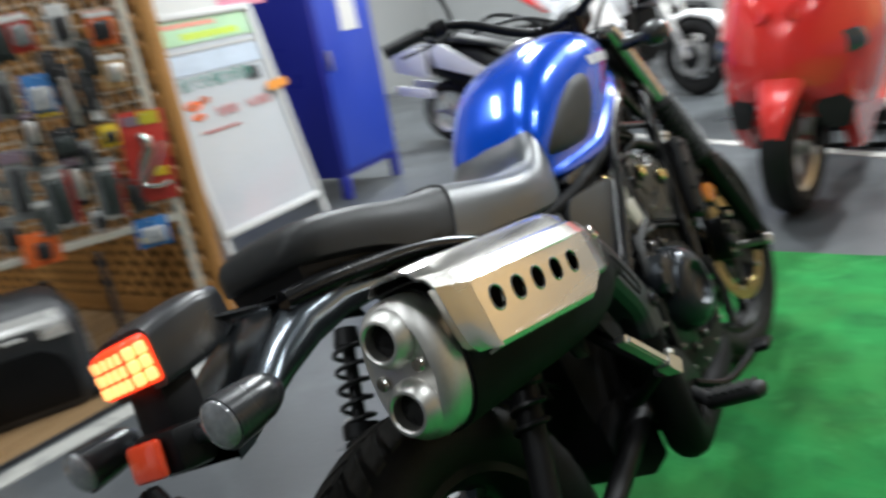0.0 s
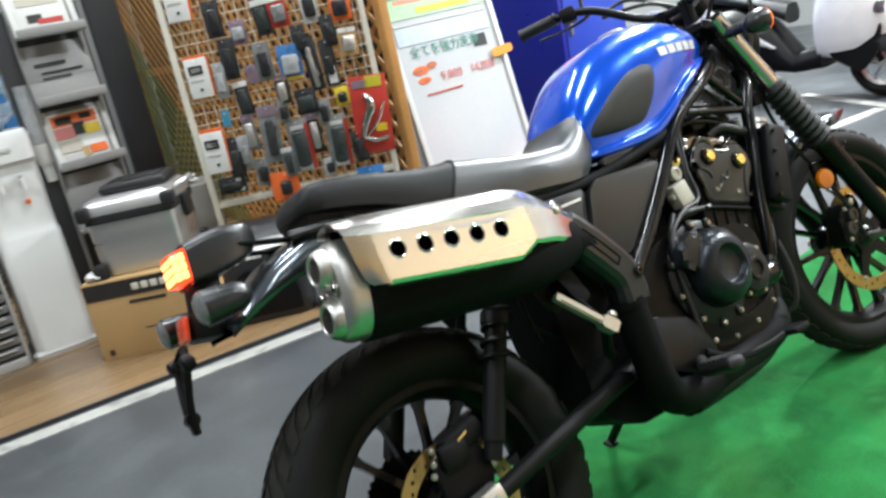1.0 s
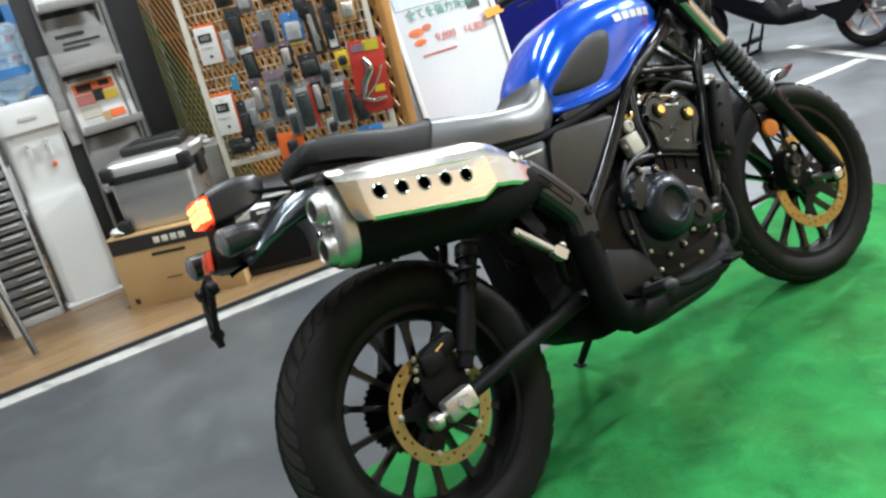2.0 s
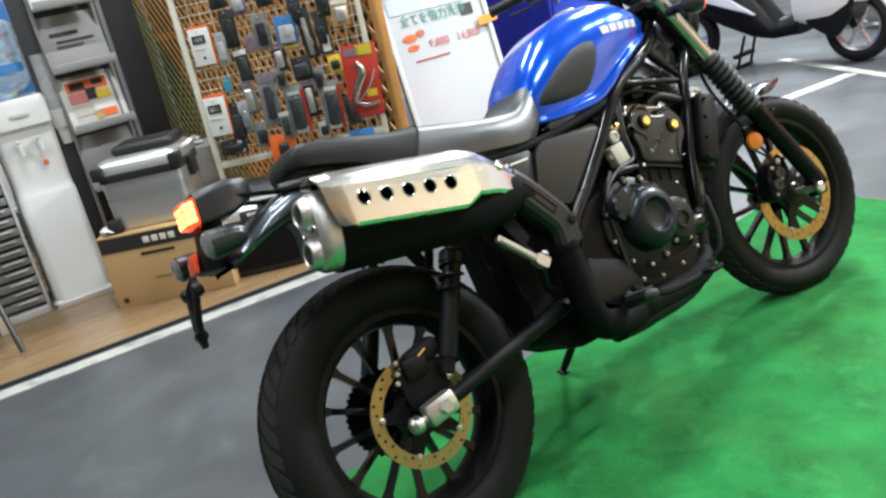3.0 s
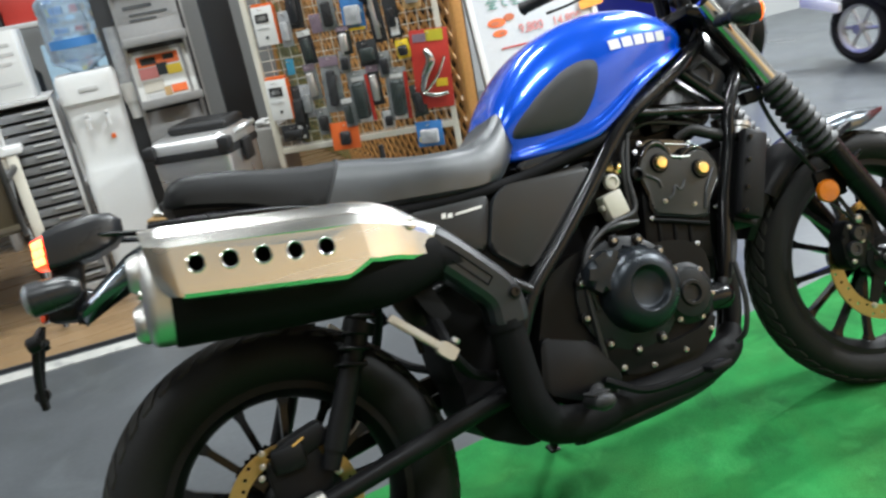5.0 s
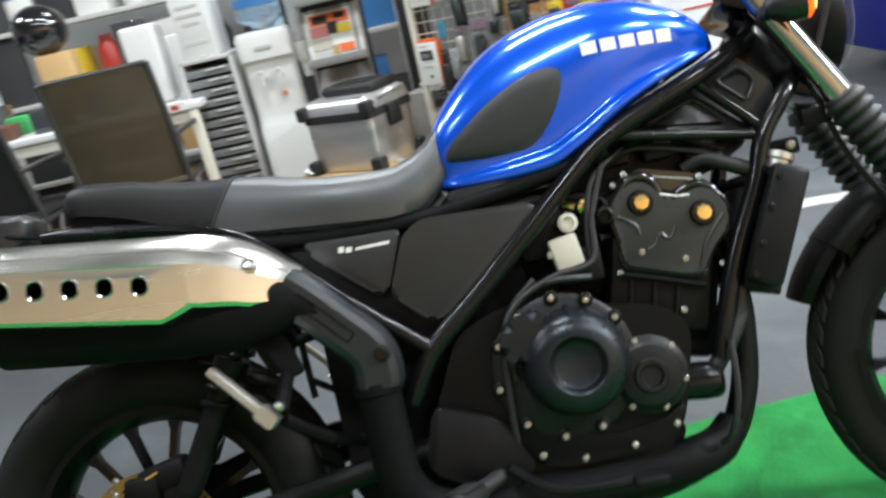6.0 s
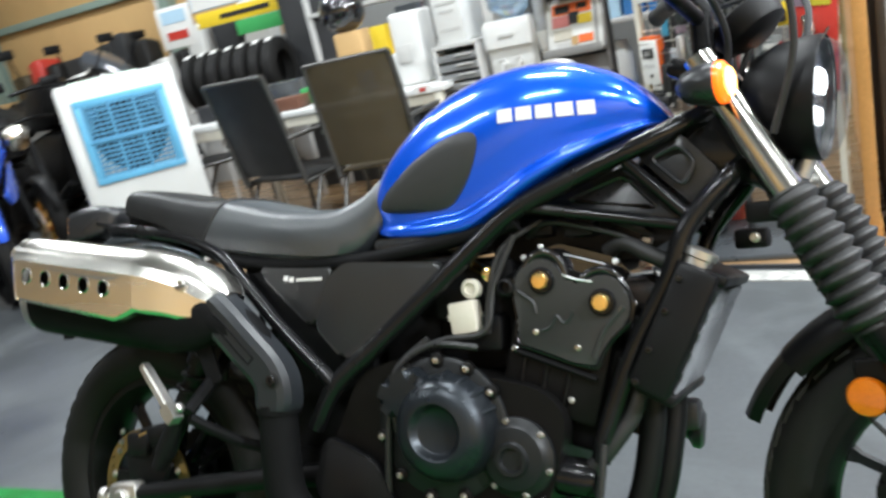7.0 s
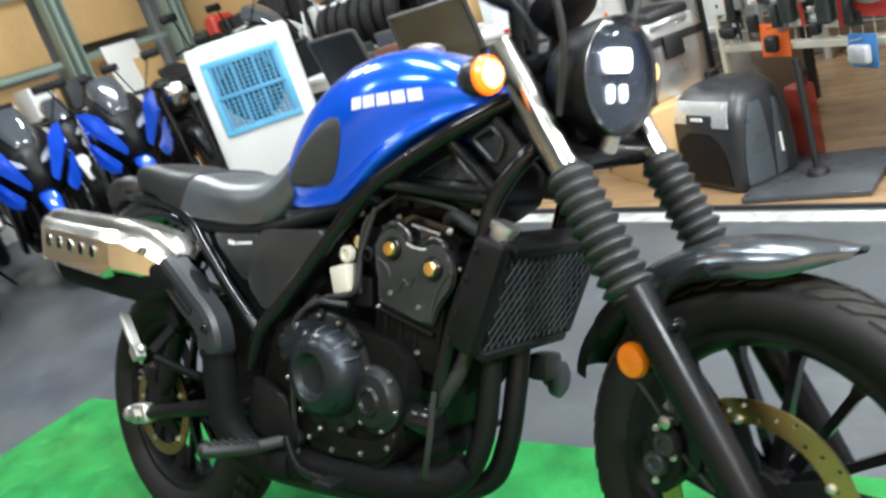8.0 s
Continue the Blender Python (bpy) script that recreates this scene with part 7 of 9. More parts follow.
for k, z in enumerate((0.80, 1.08, 1.36, 0.52)):
    bm = bmesh.new()
    tilt_ = pose(0, 0, 0, -14).to_3x3().to_4x4()
    box(bm, (0, -0.02, z - 0.012), (0.28, 0.075, 0.012), 0.002)
    box(bm, (0, -0.058, z + 0.004), (0.28, 0.006, 0.035), 0.002)
    box(bm, (0, 0.045, z + 0.115), (0.28, 0.006, 0.25), 0.002, tilt_)
    part("tray", bm, RACKG, brochure)
    if k == 1:
        bm = bmesh.new()
        for bx, bz, bw, bh in ((-0.03, 0.150, 0.13, 0.016), (0.01, 0.115, 0.17, 0.010), (-0.02, 0.092, 0.12, 0.010)):
            box(bm, (bx, 0.0385 + (bz - 0.115) * 0.25, z + bz), (bw, 0.006, bh), 0, tilt_)
        part("plate_print", bm, GLASSD, brochure, "dark unreadable print on the plate")
    if k in (1, 3):
        continue
    mag = thing("magazine", "glossy magazine with a colourful cover in the rack" if k == 0 else "leaflets standing in the rack", "magazine", pose(0.205 + random.uniform(-0.008, 0.008), 2.83 + 0.012, 0.002 + z, -14), "magazines")
    bm = bmesh.new()
    box(bm, (0, 0, 0.115), (0.21, 0.008, 0.225), 0.001)
    part("page_block", bm, PAPER, mag)
    pieces = [(0, 0.190, 0.19, 0.050, ORANGE), (-0.045, 0.190, 0.07, 0.034, INK), (0.050, 0.196, 0.05, 0.026, INK), (-0.055, 0.135, 0.085, 0.050, SALMON), (0.010, 0.145, 0.05, 0.055, GLASSD), (0.062, 0.135, 0.066, 0.044, YELLOWP), (-0.050, 0.075, 0.09, 0.050, BEIGE), (0.045, 0.085, 0.095, 0.046, PAPER), (0.060, 0.045, 0.07, 0.036, ORANGE), (-0.045, 0.025, 0.08, 0.026, GREYP), (0.005, 0.040, 0.03, 0.04, CARTON)]
    if k:
        pieces = [(0.0, 0.150, 0.17, 0.070, BEIGE), (-0.03, 0.060, 0.06, 0.034, INK), (0.03, 0.045, 0.10, 0.022, REDP), (-0.02, 0.025, 0.12, 0.014, GREYP)]
    for q, (bx, bz, bw, bh, mm) in enumerate(pieces):
        bm = bmesh.new()
        box(bm, (bx, -0.0052 - 0.0003 * q, bz), (bw, 0.0024, bh), 0)
        part("print", bm, mm, mag)
    for fx in (-0.122, 0.122):
        bm = bmesh.new()
        box(bm, (fx, 0.040, z + 0.115), (0.022, 0.010, 0.245), 0.002, tilt_)
        part("holder", bm, PAPER, brochure, "white holder edge")

# ---------------------------------------------------------------- sign board
sign = thing("sign_board", "white framed leaning board with a printed price poster", "sign", pose(1.878, 2.195, 0.315, -11.0, 0, 0))
bm = bmesh.new()
for x in (-0.325, 0.325):
    box(bm, (x, 0, 0.46), (0.030, 0.030, 0.96), 0.004)
    box(bm, (x, 0.0, -0.16), (0.022, 0.022, 0.325), 0.003)
for z in (-0.005, 0.925):
    box(bm, (0, 0, z), (0.66, 0.030, 0.030), 0.004)
part("frame", bm, WHITEP, sign, "white tubular frame")
bm = bmesh.new()
box(bm, (0, 0.004, 0.46), (0.62, 0.010, 0.90), 0)
part("board", bm, mat("glossy_white_board", (0.50, 0.53, 0.56), 0.20, 0, 0.08, 3, 60, coat=0.3), sign)
for bx, bz, bw, bh, mm in ((0.0, 0.855, 0.58, 0.10, mat("pale_green_print", (0.42, 0.66, 0.40), 0.4, 0, 0.2, 6, 30)), (0.04, 0.835, 0.34, 0.030, mat("lime_print", (0.52, 0.68, 0.05), 0.4)), (-0.08, 0.885, 0.34, 0.020, mat("salmon_print", (0.75, 0.28, 0.20), 0.4)), (0.0, 0.775, 0.58, 0.012, GREYP), (0.0, 0.72, 0.58, 0.085, mat("grey_blue_print", (0.50, 0.58, 0.68), 0.4, 0, 0.15, 8, 40)), (0.20, 0.628, 0.085, 0.06, GLASSD), (-0.10, 0.428, 0.22, 0.007, REDP)):
    bm = bmesh.new()
    box(bm, (bx, -0.0035, bz), (bw, 0.003 if bh > 0.05 else 0.005, bh), 0)
    part("print", bm, mm, sign)


def words(text, x, z, size, material, parent, y=-0.0062):
    cu = bpy.data.curves.new("lettering", "FONT")
    cu.body, cu.size, cu.extrude = text, size, 0.0006
    tmp = new("lettering", cu)
    bpy.context.view_layer.update()
    me = bpy.data.meshes.new_from_object(tmp.evaluated_get(bpy.context.evaluated_depsgraph_get()))
    bpy.data.objects.remove(tmp)
    me.materials.clear()
    me.materials.append(material)
    ob = new("lettering", me)
    ob.parent = parent
    ob.matrix_basis = pose(x, y, z, 90)
    ob["label"] = "printed lettering"
    return ob


words("全てを強力洗浄", -0.24, 0.618, 0.062, mat("dark_green_ink", (0.06, 0.26, 0.20), 0.5), sign)
words("9,800", -0.10, 0.480, 0.060, SALMON, sign)
words("14,800", 0.085, 0.480, 0.060, SALMON, sign)
BROWNP = mat("brown_print", (0.45, 0.12, 0.05), 0.4)
for bx, bz, rx_, rz_, mm in ((-0.205, 0.550, 0.048, 0.021, ORANGE), (-0.215, 0.548, 0.026, 0.011, BROWNP), (-0.135, 0.565, 0.028, 0.016, BROWNP), (-0.200, 0.500, 0.038, 0.016, ORANGE), (-0.190, 0.499, 0.020, 0.008, BROWNP)):
    bm = bmesh.new()
    prism(bm, [(bx + rx_ * math.cos(q * math.tau / 20), bz + rz_ * math.sin(q * math.tau / 20)) for q in range(20)], lambda u, v, w: Vector((u, -0.001 - w, v)), 0.004 if mm is ORANGE else 0.0055)
    part("print", bm, mm, sign)
bm = bmesh.new()
prism(bm, rounded([(0.24, 0.52), (0.38, 0.53), (0.38, 0.575), (0.24, 0.565)], 0.02), lambda u, v, w: Vector((u, -0.018 - w, v)), 0.004)
part("price_tag", bm, mat("bright_orange_tag", (0.80, 0.30, 0.03), 0.45), sign, "orange paper tag clipped to the edge")
# pink and white poster above the board
poster = thing("poster", "pink and white advertising panel above the sign board", "poster", pose(1.90, 2.375, 1.232, -8))
bm = bmesh.new()
box(bm, (0, 0, 0.205), (0.86, 0.012, 0.42), 0.002)
part("sheet", bm, mat("pink_paper", (0.78, 0.30, 0.42), 0.5, 0, 0.1), poster)
bm = bmesh.new()
box(bm, (-0.10, -0.0085, 0.205), (0.44, 0.004, 0.40), 0)
part("panel", bm, PAPER, poster)
bm = bmesh.new()
lathe(bm, [(0.045, 0), (0.043, 0.002), (0, 0.002)], (-0.12, -0.0105, 0.16), (0, -1, 0), 20)
part("dark_print", bm, GLASSD, poster)

# ---------------------------------------------------------------- navy cabinet on legs
cab = thing("blue_cabinet", "navy blue steel cabinet on legs with a white notice", "cabinet", pose(3.10, 2.75, 0))
bm = bmesh.new()
box(bm, (0.30, 0.80, 0.84), (0.60, 1.60, 1.40), 0.010)
part("body", bm, NAVY, cab)
for x, y in ((0.025, 0.025), (0.575, 0.025), (0.025, 1.575), (0.575, 1.575)):
    bm = bmesh.new()
    box(bm, (x, y, 0.08), (0.05, 0.05, 0.16), 0.004)
    part("leg", bm, NAVY, cab)
bm = bmesh.new()
box(bm, (0.30, -0.006, 0.84), (0.54, 0.012, 1.32), 0.004)
door = part("door", bm, mat("mid_blue_door", (0.02, 0.055, 0.42), 0.36, 0, 0.12, 2, 60), cab, "mid-blue door")
bm = bmesh.new()
box(bm, (0.06, -0.024, 0.85), (0.02, 0.024, 0.12), 0.005)
part("handle", bm, STEEL, door)
bm = bmesh.new()
box(bm, (0.34, -0.014, 1.13), (0.17, 0.003, 0.26), 0)
part("notice", bm, PAPER, cab, "white paper notice")

# ---------------------------------------------------------------- seating corner: table, chairs, clutter
table = thing("table", "white-topped table with cream steel legs", "table", pose(-1.42, 3.18, 0.012))
bm = bmesh.new()
box(bm, (0, 0, 0.735), (1.90, 0.86, 0.035), 0.008)
part("tabletop", bm, WHITEP, table, "white tabletop")
bm = bmesh.new()
box(bm, (0, -0.40, 0.69), (1.84, 0.03, 0.055), 0.003)
part("apron", bm, CREAM, table)
for x, y in ((-0.90, -0.40), (0.90, -0.40), (0.90, 0.40), (-0.90, 0.40)):
    bm = bmesh.new()
    box(bm, (x, y, 0.36), (0.045, 0.045, 0.72), 0.004)
    part("leg", bm, CREAM, table)
bm = bmesh.new()
box(bm, (0.83, -0.434, 0.742), (0.10, 0.004, 0.040), 0)
part("sticker", bm, PAPER, table)
bm = bmesh.new()
box(bm, (0.83, -0.4375, 0.742), (0.035, 0.003, 0.020), 0)
part("sticker_mark", bm, REDP, table)


def chair(m, fabric, label):
    c = thing("chair", label, "chair", m, "chairs round the table")
    bm = bmesh.new()
    for s in (1, -1):
        tube(bm, curve([(s * 0.225, -0.30, 0.985), (s * 0.230, -0.26, 0.80), (s * 0.235, -0.20, 0.45), (s * 0.235, -0.16, 0.42), (s * 0.235, 0.22, 0.44), (s * 0.235, 0.25, 0.40), (s * 0.235, 0.25, 0.015)], 5), 0.013, 10)
    rod(bm, (-0.225, -0.30, 0.985), (0.225, -0.30, 0.985), 0.012)
    rod(bm, (-0.235, 0.22, 0.44), (0.235, 0.22, 0.44), 0.012)
    part("frame", bm, CHAIRM, c)
    for s in (1, -1):
        bm = bmesh.new()
        tube(bm, curve([(s * 0.245, -0.10, 0.42), (s * 0.250, -0.22, 0.20), (s * 0.255, -0.30, 0.012)], 4), 0.012, 10)
        part("leg", bm, CHAIRM, c)
        bm = bmesh.new()
        tube(bm, curve([(s * 0.235, -0.25, 0.66), (s * 0.275, -0.05, 0.67), (s * 0.275, 0.15, 0.65), (s * 0.265, 0.22, 0.55), (s * 0.245, 0.24, 0.42)], 4), 0.013, 10)
        part("armrest", bm, CHAIRM, c)
    bm = bmesh.new()
    rows = []
    for k in range(9):
        f = k / 8
        y, z = -0.195 - 0.105 * f, 0.47 + 0.51 * f
        rows.append([Vector((x, y - 0.018 * math.cos(x / 0.225 * math.pi / 2) + e, z)) for e in (-0.004,) for x in np.linspace(-0.222, 0.222, 9)] + [Vector((x, y - 0.018 * math.cos(x / 0.225 * math.pi / 2) + 0.004, z)) for x in np.linspace(0.222, -0.222, 9)])
    skin(bm, rows)
    part("backrest", bm, fabric, c, "stretched mesh back")
    bm = bmesh.new()
    box(bm, (0, 0.02, 0.436), (0.45, 0.40, 0.014), 0.004)
    part("seat", bm, fabric, c, "stretched mesh seat")
    return c


for fab, solid in ((BROWNW, 0.88), (BLACKW, 0.95)):
    fab.node_tree.nodes["Principled BSDF"].inputs["Alpha"].default_value = solid
chair(pose(-0.795, 2.67, 0.012, 0, 0, 6), BROWNW, "brown mesh patio chair with a grey metal frame")
chair(pose(-1.385, 2.64, 0.012, 0, 0, -10), BLACKW, "black mesh patio chair with a grey metal frame")
chair(pose(-2.75, 3.55, 0.012, 0, 0, -70), BLACKW, "black mesh patio chair with a grey metal frame")

T0 = 0.765


def on_table(x, y, name, bm, material, label, cat, z=T0):
    return single(name, bm, material, label, cat, pose(x, y, z, 0, 0, random.uniform(-8, 8)))


pr = thing("white_machine", "white tabletop appliance with a grey front", "appliance", pose(-0.73, 3.05, T0, 0, 0, 4))
bm = bmesh.new()
box(bm, (0, 0, 0.19), (0.165, 0.22, 0.38), 0.018, None, 3)
part("body", bm, WHITEP, pr)
bm = bmesh.new()
box(bm, (-0.02, -0.122, 0.17), (0.09, 0.006, 0.09), 0.004)
part("window", bm, GREYP, pr)
bm = bmesh.new()
lathe(bm, [(0.040, 0), (0.048, 0.10), (0.050, 0.104), (0.046, 0.104), (0.038, 0.006), (0, 0.006)], (0, 0, 0), (0, 0, 1), 20)
on_table(-0.56, 2.98, "paper_cup", bm, PAPER, "white paper cup on the table", "cup")
for x, y, w, d, h, mm, lab in ((-0.98, 3.35, 0.24, 0.20, 0.16, WHITEP, "white carton on the table"), (-1.15, 3.05, 0.20, 0.26, 0.03, PAPER, "pile of papers on the table"), (-0.62, 3.40, 0.20, 0.16, 0.30, PAPER, "white upright box on the table"), (-1.32, 3.40, 0.18, 0.16, 0.34, CARTON, "brown carton on the table"), (-0.90, 3.42, 0.15, 0.12, 0.42, GLASSD, "dark display unit on the table"), (-1.62, 3.15, 0.24, 0.16, 0.05, PAPER, "white tray on the table"), (-1.05, 3.00, 0.08, 0.08, 0.12, BLUEP, "small blue can on the table"), (-1.44, 3.02, 0.11, 0.09, 0.09, GREENP, "small green box on the table"), (-1.80, 2.92, 0.34, 0.24, 0.05, DARK, "black document case lying on the table"), (-1.78, 3.28, 0.30, 0.20, 0.14, GLASSD, "black plastic tray on the table"), (-1.50, 2.86, 0.20, 0.14, 0.07, mat("brown_box_card", (0.12, 0.05, 0.03), 0.5), "small dark brown box on the table"), (-2.15, 3.10, 0.26, 0.30, 0.10, DARK, "black binder on the table"), (-1.22, 2.88, 0.16, 0.12, 0.11, GLASSD, "black gadget box on the table")):
    bm = bmesh.new()
    box(bm, (0, 0, h / 2), (w, d, h), min(w, d, h) * 0.08)
    on_table(x, y, "tabletop_box", bm, mm, lab, "box")
# a dark helmet, and bottles with white caps
helmet = thing("helmet", "glossy black full-face helmet on the table", "helmet", pose(-1.36, 3.42, T0 + 0.34, 0, 0, 160))
bm = bmesh.new()
made = bmesh.ops.create_icosphere(bm, subdivisions=4, radius=0.135)
for v in made["verts"]:
    v.co.x *= 1.08
    v.co.z = v.co.z * 0.98 + 0.125
    if v.co.z < 0.0:
        v.co.z = 0.0
    if v.co.x > 0.10 and 0.07 < v.co.z < 0.16:
        v.co.x -= 0.014
part("shell", bm, mat("gloss_black_shell", (0.01, 0.01, 0.011), 0.12, 0, 0.1, coat=0.8), helmet, sharp=60)
bm = bmesh.new()
rows = []
for z in (0.085, 0.12, 0.155):
    rows.append([Vector((0.140 * math.cos(a), 0.132 * math.sin(a), z)) for a in np.linspace(-1.2, 1.2, 16)] + [Vector((0.130 * math.cos(a), 0.124 * math.sin(a), z)) for a in np.linspace(1.2, -1.2, 16)])
skin(bm, rows)
part("visor", bm, GLASSD, helmet)
for k in range(5):
    bt = thing("bottle", "white plastic bottle with a dark cap on the table", "bottle", pose(-0.50 - k * 0.075, 3.50, T0), "bottles on the table")
    bm = bmesh.new()
    lathe(bm, [(0.028, 0), (0.030, 0.01), (0.030, 0.13), (0.022, 0.16), (0.012, 0.175), (0.012, 0.19)], (0, 0, 0), (0, 0, 1), 16)
    part("body", bm, PAPER, bt)
    bm = bmesh.new()
    rod(bm, (0, 0, 0.186), (0, 0, 0.212), 0.014)
    part("cap", bm, SOFT, bt)

# shelf and posters along the back
back = thing("shelf_unit", "dark steel shelf unit with stacked goods along the back", "shelf", pose(-1.2, 4.35, 0.012))
for x in (-0.9, 0.40, 1.7):
    bm = bmesh.new()
    box(bm, (x, 0, 1.0), (0.04, 0.40, 2.0), 0.003)
    part("upright", bm, GREYP, back)
for z in (0.30, 0.80, 1.25, 1.75):
    bm = bmesh.new()
    box(bm, (0.40, 0, z), (2.60, 0.42, 0.03), 0.003)
    part("shelf", bm, GREYP, back)
random.seed(5)
kinds = [PAPER, GREYP, DARK, CARTON, SKYP, BLUEP, YELLOWP, PAPER, DARK, REDP]
for z in (0.315, 0.815, 1.265, 1.765):
    x = -0.86
    while x < 1.58:
        w, h, d = random.uniform(0.10, 0.26), random.uniform(0.14, 0.36), random.uniform(0.16, 0.30)
        bm = bmesh.new()
        if random.random() < 0.3:
            lathe(bm, [(w * 0.35, 0), (w * 0.36, 0.01), (w * 0.36, h * 0.75), (w * 0.2, h * 0.9), (w * 0.2, h)], (0, 0, 0), (0, 0, 1), 18)
        else:
            box(bm, (0, 0, h / 2), (w, d, h), 0.006)
        single("shelf_box", bm, random.choice(kinds), "box of goods on the back shelf", "box", pose(-1.2 + x + w / 2, 4.33, 0.012 + z, 0, 0, random.uniform(-6, 6)), "goods on the back shelf")
        x += w + random.uniform(0.01, 0.05)
for nm, x, z, w, h, mm, lab, bars in (("poster", -2.93, 1.735, 0.84, 0.46, SKYP, "pale blue poster panel on a stand", ((0.0, -0.36, 0.96, 0.24, PAPER), (0.1, 0.18, 0.5, 0.16, YELLOWP), (-0.2, 0.32, 0.4, 0.2, PAPER))), ("poster", -2.91, 1.43, 0.82, 0.115, YELLOWP, "yellow banner with black bars of print", ((0.1, 0.0, 0.6, 0.30, INK),)), ("poster", -2.72, 1.313, 0.45, 0.112, GREENP, "green banner below the yellow one", ()), ("poster", -3.55, 1.44, 0.37, 0.33, PAPER, "white leaflet poster hung on the tube stand", ((0, 0.25, 0.7, 0.3, SKYP), (0, -0.2, 0.6, 0.2, REDP)))):
    po = thing(nm, lab, "poster", pose(x, 4.40, z))
    bm = bmesh.new()
    box(bm, (0, 0, 0), (w, 0.012, h), 0.002)
    part("sheet", bm, mm, po)
    for bx, bz, bw, bh, bmm in bars:
        bm = bmesh.new()
        box(bm, (bx * w, -0.008, bz * h), (bw * w, 0.004, bh * h), 0)
        part("print", bm, bmm, po)
stand = thing("poster_stand", "grey tube stand carrying the banners", "stand", pose(-3.1, 4.43, 0.012))
bm = bmesh.new()
for x in (-0.62, 0.58):
    rod(bm, (x, 0, 0), (x, 0, 1.90), 0.014)
for z in (0.9, 1.9):
    rod(bm, (-0.62, 0, z), (0.58, 0, z), 0.010)
part("tube", bm, GREYP, stand)
for k, (x, y) in enumerate((-3.12 + q * 0.130, 4.01 + 0.012 * (q % 2)) for q in range(7)):
    tyre_ = thing("tyre", "new black motorcycle tyre standing in a row with white labels", "tyre", pose(x, y, 0.965, 0, 0, 4) @ Matrix.Diagonal((0.86, 0.74, 0.74, 1)), "tyres on the stand")
    bm = bmesh.new()
    lathe(bm, [(0.17, 0.05), (0.20, 0.064), (0.26, 0.060), (0.295, 0.040), (0.305, 0.0), (0.295, -0.040), (0.26, -0.060), (0.20, -0.064), (0.17, -0.05), (0.175, 0.0)], (0, 0, 0), (1, 0.05, 0), 40, closed=True)
    part("carcass", bm, RUBBER, tyre_)
    bm = bmesh.new()
    box(bm, (0.0, -0.105, 0.285), (0.055, 0.075, 0.010), 0.001, pose(0, 0, 0, 20).to_3x3().to_4x4())
    part("label_sheet", bm, PAPER, tyre_)
tst = thing("tyre_stand", "grey tube stand under the row of tyres", "stand", pose(-2.55, 4.015, 0.012))
bm = bmesh.new()
for y in (-0.12, 0.12):
    rod(bm, (-0.65, y, 0.765), (0.40, y, 0.765), 0.014)
for x in (-0.64, 0.39):
    rod(bm, (x, -0.12, 0), (x, -0.12, 0.765), 0.014)
    rod(bm, (x, 0.12, 0), (x, 0.12, 0.765), 0.014)
part("tube", bm, GREYP, tst)

# ---------------------------------------------------------------- evaporative cooler
MIDBLUE = mat("mid_blue_plastic", (0.07, 0.25, 0.42), 0.45, 0, 0.1)
cool = thing("air_cooler", "white evaporative air cooler with a sky-blue square grille", "air cooler", pose(-2.11, 2.24, 0.0, 0, 0, 47.0))
bm = bmesh.new()
rows = []
for z, s in ((0.06, 0.94), (0.08, 1.0), (1.14, 0.985), (1.165, 0.95)):
    rows.append([Vector((x * s, y * s + 0.18, z)) for x, y in rounded([(-0.315, -0.19), (0.315, -0.19), (0.315, 0.15), (-0.315, 0.15)], 0.04, 4)])
skin(bm, rows)
part("body", bm, WHITEP, cool, "white plastic body")
bm = bmesh.new()
for x in (-0.217, 0.217):
    box(bm, (x, -0.016, 0.850), (0.040, 0.022, 0.45), 0.006)
for z in (0.645, 1.055):
    box(bm, (0, -0.0165, z), (0.470, 0.022, 0.040), 0.006)
part("grille_frame", bm, SKYGRILLE, cool, "sky-blue grille frame")
# Flat black disc paints the dark inside of the fan opening.
bm = bmesh.new()
lathe(bm, [(0.185, 0), (0.185, 0.002), (0, 0.002)], (0, -0.010, 0.850), (0, -1, 0), 40)
part("fan_opening", bm, HOLE, cool, "dark round fan opening")
bm = bmesh.new()
box(bm, (0, -0.0065, 0.850), (0.42, 0.003, 0.40), 0)
part("backing", bm, MIDBLUE, cool)
for k in range(16):
    bm = bmesh.new()
    box(bm, (0, -0.022, 0.668 + k * 0.0243), (0.41, 0.006, 0.0080), 0)
    part("slat", bm, MIDBLUE, cool)
for k in range(13):
    bm = bmesh.new()
    box(bm, (-0.192 + k * 0.032, -0.026, 0.850), (0.0085 if k % 4 else 0.020, 0.006, 0.39), 0)
    part("slat", bm, MIDBLUE, cool)
bm = bmesh.new()
box(bm, (0, -0.028, 0.850), (0.41, 0.012, 0.018), 0.002)
part("cross_bar", bm, MIDBLUE, cool)
for x, y in ((-0.26, 0.04), (0.26, 0.04), (-0.26, 0.32), (0.26, 0.32)):
    bm = bmesh.new()
    lathe(bm, [(0.032, -0.014), (0.032, 0.014), (0.02, 0.016), (0.02, -0.016)], (x, y, 0.032), (1, 0, 0), 18)
    rod(bm, (x, y, 0.03), (x, y, 0.075), 0.010)
    part("castor", bm, SOFT, cool)
bm = bmesh.new()
box(bm, (-0.05, 0.12, 1.167), (0.36, 0.14, 0.010), 0.003)
part("control_panel", bm, mat("pale_green_panel", (0.55, 0.70, 0.60), 0.4), cool)

